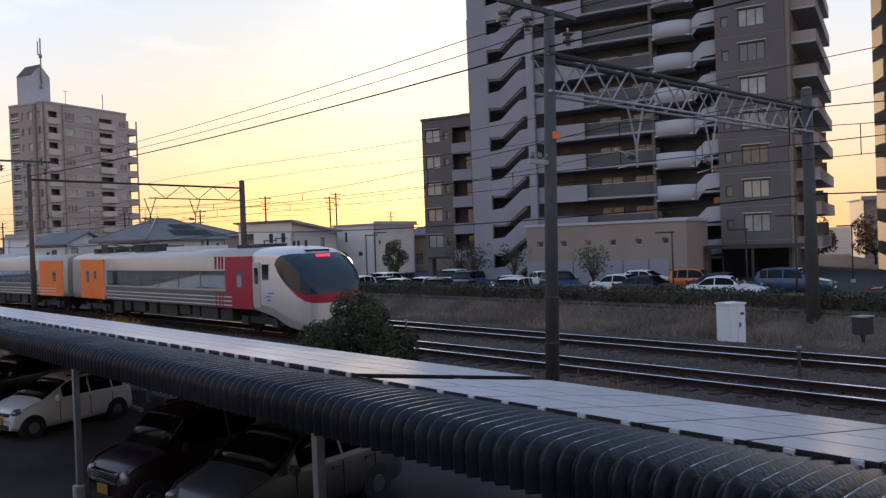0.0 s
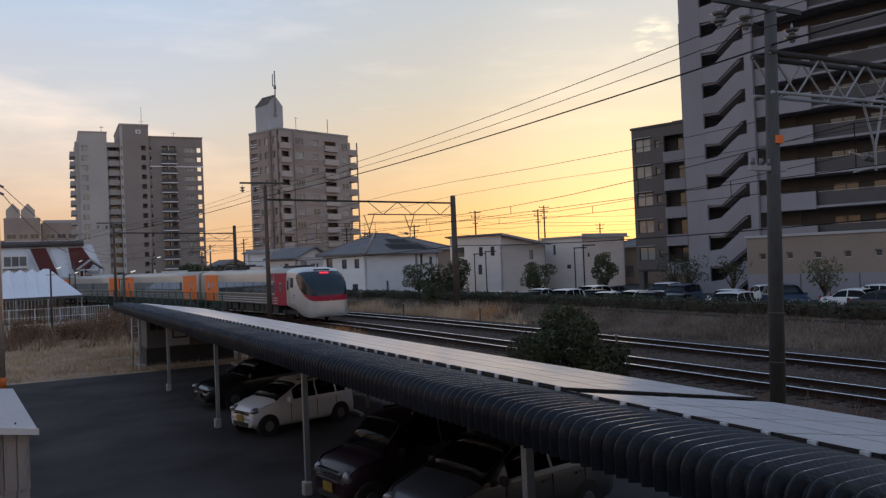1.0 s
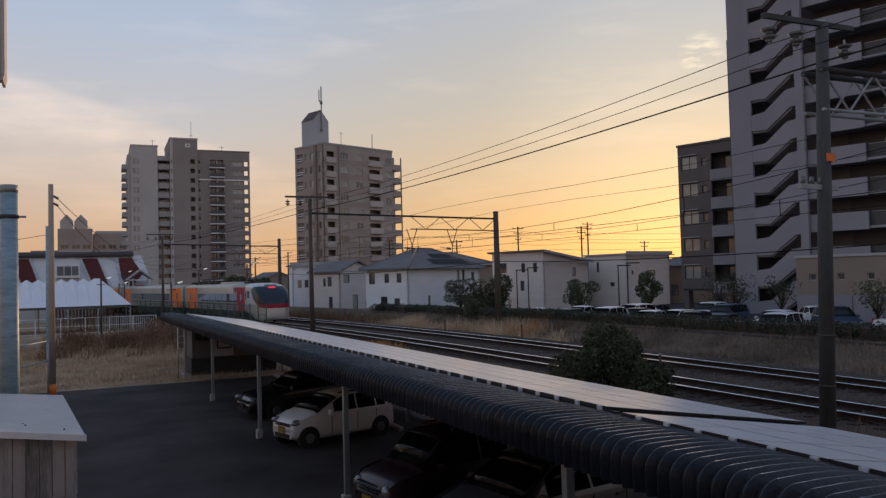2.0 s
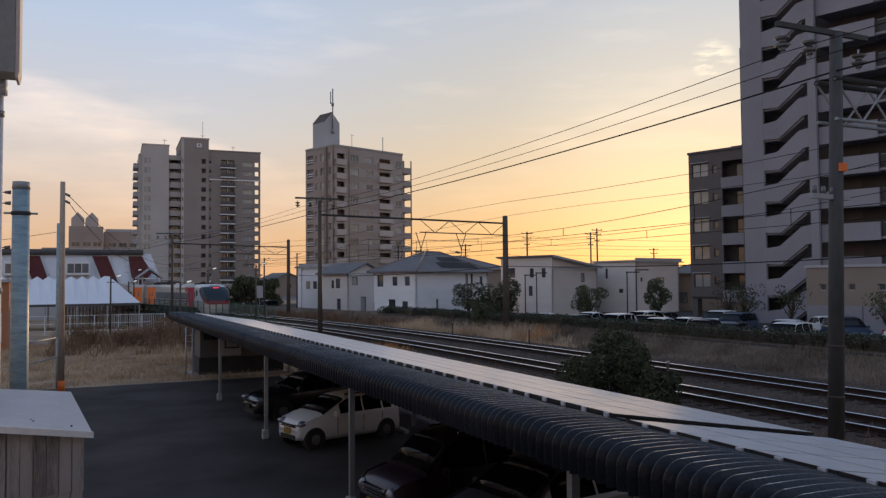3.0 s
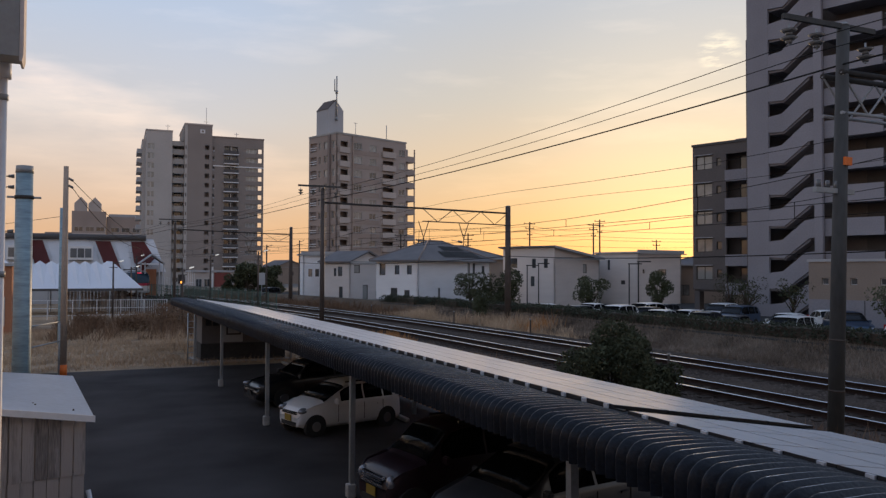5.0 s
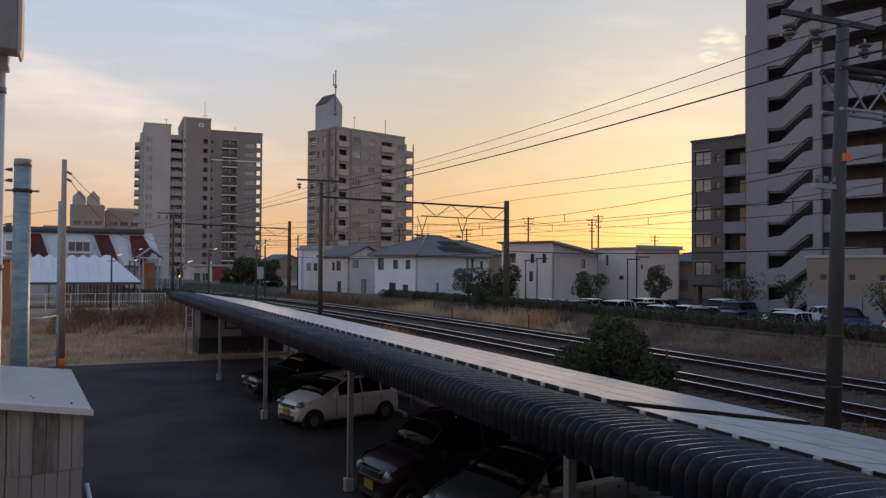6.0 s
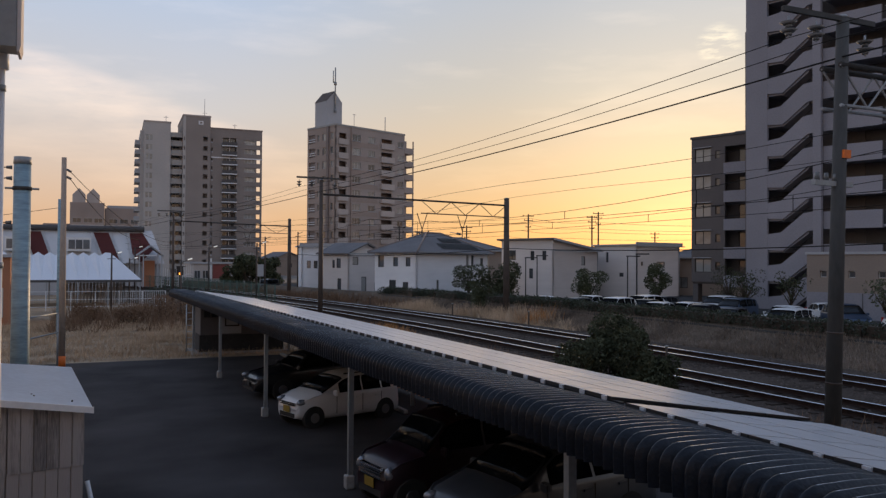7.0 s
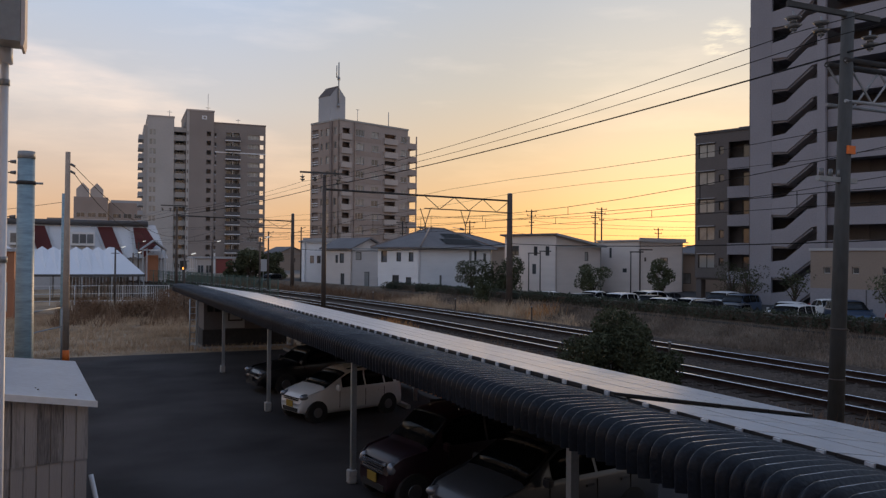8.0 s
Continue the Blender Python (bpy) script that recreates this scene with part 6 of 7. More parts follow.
def wire(name, label, pts, r):
    t = tagged(part(name, line(bmesh.new(), pts, r), M_WIRE), label, "wire", "overhead wires")
    return t


def chain(name, label, ends, drop, r):
    pts = []
    for a, b in zip(ends[:-1], ends[1:]):
        pts += sag(a, b, drop)[(1 if pts else 0):]
    wire(name, label, pts, r)


BACK = (13.6, -30.0)
FARP = (0.5, 118.0)
for dx, z, r in ((-1.35, 8.80, 0.009), (-0.62, 8.76, 0.009)):
    chain("feeder_wire", "black feeder wire between the masts", [(BACK[0] + dx, BACK[1], z), (NP[0] + dx, NP[1] - 0.18, z), (M2[0] + dx, M2[1] - 0.18, z), (M3[0] + dx, M3[1] - 0.18, z), (FARP[0] + dx, FARP[1], z)], 0.34, r)
chain("feeder_cable", "thick black cable between the masts", [(BACK[0] + 0.1, BACK[1], 8.6), (NP[0] + 0.05, NP[1] - 0.25, 8.58), (M2[0], M2[1] - 0.22, 8.6), (M3[0], M3[1] - 0.22, 8.5), (FARP[0], FARP[1], 8.4)], 0.24, 0.019)
chain("signal_cable", "thick black cable slung low beside the tracks", [(27.3, -30, 5.4), (FP[0], FP[1] - 0.2, 5.55), (M2F[0], M2F[1] - 0.2, 5.5), (M3F[0], M3F[1] - 0.2, 5.4)], 0.35, 0.024)
for c in (NEAR_C, FAR_C):
    spans = [(-30.0, 11.34), (11.34, 46.7), (46.7, 85.0), (85.0, 120.0)]
    pts, low = [], []
    for ya, yb in spans:
        for k in range(11):
            y = ya + (yb - ya) * k / 10
            x = c - bend(y)
            pts.append((x, y, 7.15 - 0.75 * 4 * (k / 10) * (1 - k / 10)))
            low.append((x, y, 6.15))
    t = thing("catenary", "catenary wire with droppers over the line", "catenary", pose(0, 0, 0), "catenary wires")
    part("messenger_wire", line(bmesh.new(), pts, 0.010), M_WIRE, t)
    part("contact_wire", line(bmesh.new(), low, 0.010), M_WIRE, t)
    for (x, y, z), (_, _, zl) in zip(pts[1::2], low[1::2]):
        if y > 0:
            part("dropper", tubes(((x, y, z), (x, y, zl), 0.012), n=4), M_WIRE, t)
    part("bracket_wire", line(bmesh.new(), [(c - bend(y), y, 7.9 - 0.3 * math.sin(y * 0.09) ** 2) for y in range(-30, 121, 6)], 0.008), M_WIRE, t)


def build_cabinet():
    t = thing("signal_cabinet", "pale grey painted steel signal cabinet beside the tracks", "cabinet", pose(24.3, 12.7, 0.68, 0, 0, -20))
    bm = boxes((-0.33, 0.33, -0.3, 0.3, 0.1, 1.38))
    bmesh.ops.bevel(bm, geom=bm.edges[:], offset=0.015, segments=1, affect="EDGES")
    part("body", bm, M_WHITEPAINT, t)
    part("plinth", boxes((-0.30, 0.30, -0.27, 0.27, -0.1, 0.1)), M_CONC, t)
    lid = boxes((-0.36, 0.36, -0.33, 0.33, 1.38, 1.43))
    part("lid", lid, M_WHITEPAINT, t)
    d = part("door", boxes((0.02, 0.31, -0.315, -0.30, 0.16, 1.3)), M_WHITEPAINT, t)
    part("handle", boxes((0.06, 0.10, -0.34, -0.315, 0.66, 0.80)), M_DARK, d)
    part("door", boxes((-0.31, -0.0, -0.315, -0.30, 0.16, 1.3)), M_WHITEPAINT, t)
    part("vent", boxes((0.10, 0.26, -0.325, -0.315, 1.05, 1.12)), M_DARK, t)
    t = thing("track_box", "dark steel junction box on a short leg", "junction box", pose(26.0, 9.3, 0.76, 0, 0, -20))
    part("case", boxes((-0.25, 0.25, -0.18, 0.18, 0.35, 0.88)), M_UNDER, t)
    part("lid", boxes((-0.28, 0.28, -0.21, 0.21, 0.88, 0.92)), M_GREYPAINT, t)
    part("leg", boxes((-0.04, 0.04, -0.04, 0.04, -0.1, 0.35)), M_UNDER, t)


build_cabinet()


def railing(label, x0, x1, y0, y1, m, h=1.1, n=24):
    """A picket railing along the line of the tracks."""
    t = thing("railing", label, "railing", pose(0, 0, 0), "lineside railings")
    for k in range(n + 1):
        y = y0 + (y1 - y0) * k / n
        x = x0 + (x1 - x0) * k / n
        z = ground_z(x, y)
        part("post", boxes((x - 0.03, x + 0.03, y - 0.03, y + 0.03, z - 0.1, z + h)), m, t)
    for dz in (0.25, 0.6, 1.0):
        pts = [(x0 + (x1 - x0) * k / n, y0 + (y1 - y0) * k / n, ground_z(x0 + (x1 - x0) * k / n, y0 + (y1 - y0) * k / n) + dz) for k in range(n + 1)]
        part("rail", line(bmesh.new(), pts, 0.025), m, t)
    return t


M_GREENRAIL = mat("green_railing", (0.045, 0.085, 0.065), 0.6, 0.2, vary=0.2, bump=0)
railing("green steel railing by the crossing", 18.3, 13.6, 92, 124, M_GREENRAIL, h=1.5, n=60)



def build_lineside_fence():
    """Tall green mesh fence that follows the near line on its bend."""
    t = thing("mesh_fence", "tall green wire mesh fence following the railway bend", "fence", pose(0, 0, 0))
    y = 55.6
    while y < 96:
        x0, x1 = 13.2 - bend(y), 13.2 - bend(y + 2)
        z = ground_z(x0, y)
        part("post", tubes(((x0, y, z - 0.1), (x0, y, z + 2.0), 0.04), n=6), M_GREENRAIL, t)
        bm = bmesh.new()
        for k in range(1, 9):
            f = k / 9
            x, yy = x0 + (x1 - x0) * f, y + 2 * f
            box(bm, x - 0.008, x + 0.008, yy - 0.008, yy + 0.008, z + 0.05, z + 1.95)
        for dz in (0.1, 0.7, 1.3, 1.93):
            tube(bm, (x0, y, z + dz), (x1, y + 2, z + dz), 0.015, n=4, cap=False)
        part("mesh_panel", bm, M_GREENRAIL, t)
        y += 2


build_lineside_fence()


def build_crossing():
    """Sign, warning lamps and low shop front by the level crossing, seen over the line."""
    s = thing("road_sign", "pale blank backed road sign on a grey post", "sign", pose(20.15, 100, 0.8))
    part("post", tubes(((0, 0, -0.2), (0, 0, 3.4), 0.04)), M_GREYPAINT, s)
    part("plate", boxes((-0.42, 0.42, -0.06, -0.04, 1.9, 3.4)), M_WHITEGREY, s)
    w = thing("crossing_signal", "level crossing signal with lit orange lamp", "signal", pose(9.75, 92, 0.8))
    part("post", tubes(((0, 0, -0.2), (0, 0, 3.2), 0.06)), M_UNDER, w)
    part("backboard", boxes((-0.35, 0.35, -0.1, -0.06, 2.2, 3.2)), M_UNDER, w)
    part("lamp", tubes(((0.05, -0.16, 2.35), (0.05, -0.10, 2.35), 0.14), n=12), M_SIGNALLIT, w, "lit orange lamp")
    b = thing("shop_building", "low pale shop with red panel behind the platform", "shop", pose(19.5, 164, 0, 0, 0, 4))
    part("wall", boxes((0, 12, 0, 6, 0, 4.1)), M_BROWNTILE2, b)
    part("roof", boxes((-0.3, 12.3, -0.3, 6.3, 4.1, 4.5)), M_WHITEGREY, b)
    part("red_panel", boxes((4.2, 7.4, -0.12, -0.02, 1.2, 4.0)), M_STRED, b)
    part("pale_post", boxes((3.7, 4.0, -0.2, -0.02, 0, 5.2)), M_WHITEPAINT, b)
    for u in (0.6, 2.2, 8.2, 10.0):
        window(b, u, 1.2, 1.2, 1.6, -0.08, M_WFRAME, M_GLASS)
    railing("white steel railing along the platform edge", 6.6, 15.5, 118, 128, M_WHITEPAINT, h=2.6, n=26)


M_SIGNALLIT = mat("lit_signal_lamp", (0.8, 0.35, 0.05), 0.5, vary=0, bump=0, emit=(1.0, 0.35, 0.05, 3.0))
# ---------------------------------------------------------------- waste ground, tent, station and poles
M_TENT = mat("white_tent_canvas", (0.74, 0.76, 0.80), 0.6, vary=0.06, s1=0.4, s2=9, bump=0.05)
M_STROOF = mat("white_station_roof", (0.60, 0.60, 0.61), 0.5, vary=0.1, s1=0.3, s2=9, bump=0.03)
M_STRED = mat("brick_red_panel", (0.21, 0.05, 0.042), 0.6, vary=0.15, s1=0.3, s2=9, bump=0.03)
M_LAMPLIT = mat("lit_lamp_head", (0.8, 0.8, 0.78), 0.5, vary=0, bump=0, emit=(1.0, 0.95, 0.85, 0.5))
M_STGLASS = glass_mat("station_glass", (0.10, 0.11, 0.12))
M_BRICKWALL = mat("orange_brown_wall", (0.40, 0.17, 0.09), 0.8, vary=0.2, s1=0.4, s2=10)


def build_tent():
    t = thing("event_tent", "white canvas tent with hipped end and zigzag ridge", "tent", pose(0, 88, 0))
    zt, zp = 2.6, 5.45
    bm = bmesh.new()
    a = [bm.verts.new(p) for p in ((2.7, 0, zt), (5.55, 0, zt), (5.55, 7, zt), (2.7, 7, zt), (2.7, 3.2, zp - 0.1))]
    for f in ((0, 1, 4), (1, 2, 4), (2, 3, 4)):
        bm.faces.new([a[i] for i in f])
    part("hip_roof", bm, M_TENT, t)
    for k in range(12):
        x1 = 2.7 - 1.05 * k
        bm = bmesh.new()
        c = x1 - 0.525
        v = [bm.verts.new(p) for p in ((x1 - 1.05, 0, zt), (x1, 0, zt), (x1, 7, zt), (x1 - 1.05, 7, zt), (x1 - 1.05, 3.2, zp - 0.42), (x1, 3.2, zp - 0.42 if k else zp - 0.1), (c, 3.2, zp - 0.05))]
        for f in ((0, 1, 5, 6, 4), (2, 3, 4, 6, 5)):
            bm.faces.new([v[i] for i in f])
        part("ridge_roof", bm, M_TENT, t)
    part("eave_beam", boxes((-9.8, 5.6, -0.06, 0.06, zt - 0.25, zt - 0.02)), M_DARKBAND, t)
    part("eave_beam", boxes((5.48, 5.6, 0.06, 7, zt - 0.25, zt - 0.02)), M_DARKBAND, t)
    for x in (-9.6, -6.4, -3.2, -0.4, 2.4, 5.45):
        part("leg", boxes((x - 0.06, x + 0.06, -0.05, 0.07, 0, zt - 0.25)), M_GREYPAINT, t)
        part("leg", boxes((x - 0.06, x + 0.06, 6.8, 6.9, 0, zt - 0.25)), M_GREYPAINT, t)
    for k in range(18):
        part("wall_board", boxes((-1.6 + 0.33 * k, -1.34 + 0.33 * k, 5.5, 5.6, 0, 2.2)), M_WOODGREY, t)
    f = thing("mesh_fence", "white painted wire mesh fence before the tent", "fence", pose(0, 79.5, 0))
    for k in range(9):
        x = -9.0 + 2.02 * k
        part("post", boxes((x - 0.035, x + 0.035, -0.035, 0.035, 0, 1.75)), M_WHITEPAINT, f)
    for z in (0.35, 1.0, 1.72):
        part("rail", tubes(((-9, 0, z), (7.2, 0, z), 0.025), n=5), M_WHITEPAINT, f)
    for k in range(28):
        x = 2.0 + 0.19 * k
        part("picket", boxes((x - 0.012, x + 0.012, 0.02, 0.05, 0.2, 1.7)), M_WHITEPAINT, f)
    b = thing("brick_building", "orange brown walled building behind the steel pole", "building", pose(-9.6, 62, 0))
    part("wall", boxes((-8, 5.1, 0, 8, 0, 4.7)), M_BRICKWALL, b)
    part("roof", boxes((-8.1, 5.3, -0.2, 8.1, 4.7, 4.9)), M_WHITEGREY, b)
    window(b, 3.4, 0.6, 1.3, 2.0, -0.05, M_WFRAME, M_GLASS)


build_tent()


def build_station():
    """Long white mansard roof with brick red trapezoid panels."""
    t = thing("station_building", "white roofed station hall with brick red slanted panels", "station", pose(1.3, 116, 0, 0, 0, 0))
    x0, x1, zl, zh = -20.0, 7.5, 4.2, 8.8
    bm = bmesh.new()
    a = [bm.verts.new(p) for p in ((x0, 0, zl), (x1 + 1.5, 0, zl), (x1, 3.0, zh), (x0, 3.0, zh), (x0, 14, zl), (x1 + 1.5, 14, zl), (x1, 11, zh), (x0, 11, zh))]
    for f in ((0, 1, 2, 3), (3, 2, 6, 7), (7, 6, 5, 4), (1, 5, 6, 2), (0, 3, 7, 4), (0, 4, 5, 1)):
        bm.faces.new([a[i] for i in f])
    part("roof", bm, M_STROOF, t)
    part("ridge_duct", tubes(((x0, 2.6, zh + 0.15), (x1 - 1.0, 2.6, zh + 0.15), 0.38), n=12), M_DARKBAND, t)
    part("wall", boxes((x0 + 0.2, x1 + 1.0, 0.6, 13, 0, zl)), M_WHITEGREY, t)

    def flap(xa, xb, lean, m, lift=0.06, za=zl, zb=zh - 0.4):
        f0, f1 = (za - zl) / (zh - zl), (zb - zl) / (zh - zl)
        bm = bmesh.new()
        v = [bm.verts.new(p) for p in ((xa + lean, 3 * f0 - lift, za), (xb + lean, 3 * f0 - lift, za), (xb, 3 * f1 - lift, zb), (xa, 3 * f1 - lift, zb))]
        bm.faces.new(v)
        bmesh.ops.solidify(bm, geom=bm.faces[:], thickness=0.05)
        return bm

    for xa in (-14.5, -8.3, 0.0):
        part("red_panel", flap(xa, xa + 1.9, 1.5, M_STRED), M_STRED, t)
        part("white_rib", flap(xa - 0.35, xa, 1.5, M_WHITEPAINT, 0.16), M_WHITEPAINT, t)
        part("white_rib", flap(xa + 1.9, xa + 2.25, 1.5, M_WHITEPAINT, 0.16), M_WHITEPAINT, t)
    bm = bmesh.new()
    bm.faces.new([bm.verts.new((x, 3 * (z - zl) / (zh - zl) - 0.08, z)) for x, z in ((4.6, zh - 0.4), (6.3, zh - 0.4), (7.6, zl + 1.9), (5.9, zl + 0.1), (4.7, zl + 1.6))])
    bmesh.ops.solidify(bm, geom=bm.faces[:], thickness=0.05)
    part("red_panel", bm, M_STRED, t)
    part("white_rib", flap(4.2, 4.55, 0.5, M_WHITEPAINT, 0.16), M_WHITEPAINT, t)
    for xa in (-10.4, -3.2):
        d = part("dormer", boxes((xa, xa + 2.9, -0.1, 1.6, zl + 1.6, zl + 3.4)), M_WHITEPAINT, t)
        for k in range(3):
            part("dormer_pane", boxes((xa + 0.2 + 0.88 * k, xa + 0.98 + 0.88 * k, -0.14, -0.1, zl + 1.9, zl + 3.1)), M_STGLASS, d)
    p = thing("platform_shelter", "small pale gabled shelter beside the platform", "shelter", pose(8.2, 112, 2.9))
    part("roof", gable(bmesh.new(), -1.45, 1.45, 0, 4, 2.5, 1.2, 0.15), M_WHITEGREY, p)
    for x in (-1.4, -0.9, 0.9, 1.4):
        part("column", boxes((x - 0.08, x + 0.08, 0, 0.16, -3.0, 2.6)), M_WHITEGREY, p)
    part("shade_wall", boxes((-0.8, 0.8, 3.6, 3.8, -3.0, 1.7)), M_BRICKWALL, p)
    part("tie_beam", boxes((-1.5, 1.5, 0, 0.14, 2.3, 2.45)), M_WHITEPAINT, p)
    far = thing("apartment_block", "distant brown apartment block with twin gabled towers", "apartment building", pose(-12, 290, 0))
    part("wing", boxes((8, 18.5, 0, 10, 0, 24)), M_BROWNTILE, far)
    part("wing", boxes((18.8, 30, 2, 12, 0, 22.5)), M_BROWNTILE, far)
    part("wing", boxes((0, 8, 4, 12, 0, 17)), M_BROWNTILE, far)
    for x in (8.7, 13.0):
        part("gabled_tower", slab(bmesh.new(), [(x, 23), (x + 4.0, 23), (x + 4.0, 26.6), (x + 2.0, 28.8), (x, 26.6)], 1, 8), M_BROWNTILE2, far)
    for k in range(5):
        for x in (8.8, 12.2, 15.4, 20, 23.4, 26.8):
            window(far, x, 4.5 + 3.2 * k, 2.6, 1.5, -0.05 if x < 18 else 1.95, M_WFRAME, M_GLASS)
        part("balcony_band", boxes((8.2, 18.3, -0.5, 0, 3.0 + 3.2 * k, 3.9 + 3.2 * k)), M_BROWNTILE2, far)
        part("balcony_band", boxes((19, 29.8, 1.5, 2, 3.0 + 3.2 * k, 3.9 + 3.2 * k)), M_BROWNTILE2, far)
    part("roof", boxes((19.5, 29, 2.5, 11, 22.5, 23.4)), M_WHITEGREY, far)


build_station()
build_crossing()
park("tallhatch", P_BLACK, "dark small car waiting on the crossing road", 21.3, 101.5, 35, z=0.75)


def build_poles():
    t = thing("utility_pole", "thick banded grey steel utility pole", "utility pole", pose(-1.24, 20, 0))
    part("shaft", tubes(((0, 0, -0.3), (0, 0, 6.6), 0.20, 0.175), n=20), M_POLESTEEL, t)
    part("cap", tubes(((0, 0, 6.6), (0, 0, 6.76), 0.185, 0.175), n=20), M_GREYPAINT, t)
    part("collar", tubes(((0, 0, 6.02), (0, 0, 6.1), 0.195), n=20), M_UNDER, t)
    part("bolt", tubes(((-0.34, 0, 6.06), (0.34, 0, 6.06), 0.025), n=6), M_GREYPAINT, t)
    for z in (6.52, 6.28, 5.3):
        part("spool", tubes(((-0.2, 0, z), (-0.32, 0, z), 0.045, 0.03)), M_INSUL, t)
        chain("service_wire", "thin dark service wire from the steel pole", [(-1.56, 20, z), (-9.0, 24, z + 0.3)], 0.2, 0.012)
    t = thing("utility_pole", "slender brown concrete utility pole on the dry grass", "utility pole", pose(-0.75, 37.0, 0))
    part("shaft", tubes(((0, 0, -0.3), (0, 0, 8.8), 0.15, 0.10), n=12), M_POLECONC, t)
    part("marker_sleeve", tubes(((0, 0, 0), (0, 0, 0.5), 0.16), n=12), M_ORANGEBAND, t)
    for z in (8.3, 8.0):
        part("insulator", tubes(((0.1, 0, z), (0.28, 0, z - 0.1), 0.05)), M_INSUL, t)
    chain("service_wire", "dark service wires down from the brown pole", [(-0.5, 37, 8.2), (8.0, 81, 6.4)], 0.9, 0.015)
    chain("service_wire", "dark service wires down from the brown pole", [(-0.5, 37, 7.9), (3.6, 60, 6.0), (8.0, 110, 5.0)], 0.6, 0.015)
    t = thing("utility_pole", "thin grey pole beyond the dry grass", "utility pole", pose(-1.25, 52.0, 0))
    part("shaft", tubes(((0, 0, -0.3), (0, 0, 8.1), 0.13, 0.10), n=12), M_POLESTEEL, t)
    chain("service_wire", "thin wire to the grey pole", [(-1.25, 52, 7.6), (-20, 66, 6.2)], 0.3, 0.014)
    # poles and lamps by the crossing
    for x, y, h, lamp in ((7.1, 66, 4.6, 1), (14.6, 74, 5.2, 1), (12.0, 86, 5.0, 1), (4.6, 92, 4.8, 1), (16.6, 80, 6.0, 0), (22.9, 92, 6.4, 0), (2.4, 78, 5.2, 1), (5.8, 104, 5.2, 1)):
        z = ground_z(x, y)
        p = thing("platform_lamp", "thin dark pole with a small lamp head", "lamp post", pose(x, y, z), "lamp posts by the station")
        part("pole", tubes(((0, 0, -0.2), (0, 0, h), 0.09, 0.07)), M_RUSTMAST, p)
        part("arm", tubes(((0, 0, h - 0.2), (0.55, 0, h), 0.03), ((-0.35, 0, h - 0.5), (0.35, 0, h - 0.5), 0.03)), M_RUSTMAST, p)
        if lamp:
            part("lamp_head", tubes(((0.5, 0, h + 0.02), (0.85, 0, h + 0.13), 0.055, 0.04)), M_LAMPLIT, p)
    # distant poles against the sky
    for x, y, h in ((82, 140, 14.5), (96, 138, 14.5), (99, 140, 15.5), (58, 150, 12), (74, 152, 12.5), (122, 150, 12), (66, 160, 11), (49.5, 118, 9.8)):
        p = thing("utility_pole", "far dark utility pole with crossarms", "utility pole", pose(x, y, 0), "far utility poles")
        part("shaft", tubes(((0, 0, 0), (0, 0, h), 0.2, 0.14)), M_UNDER, p)
        for dz, w in ((0.4, 1.3), (1.3, 1.0), (2.6, 0.6)):
            part("crossarm", boxes((-w, w, -0.06, 0.06, h - dz - 0.07, h - dz + 0.07)), M_UNDER, p)
            for s in (-0.9, 0.9):
                part("insulator", tubes(((s * w, 0, h - dz), (s * w, 0, h - dz + 0.25), 0.07)), M_UNDER, p)
    for za, zb, y in ((13.6, 13.2, 139), (12.6, 12.0, 141), (11.3, 11.4, 143), (10.4, 10.2, 150)):
        chain("far_line", "thin far power line against the sky", [(30, y + 15, za - 2), (82, y, za), (97, y, zb), (150, y + 6, zb + 1)], 0.5, 0.03)


build_poles()

# ---------------------------------------------------------------- near things at the edge of the yard
M_ROOFSHEET = mat("pale_metal_roof", (0.62, 0.69, 0.78), 0.42, 0.2, vary=0.14, s1=0.6, s2=9, bump=0.05)


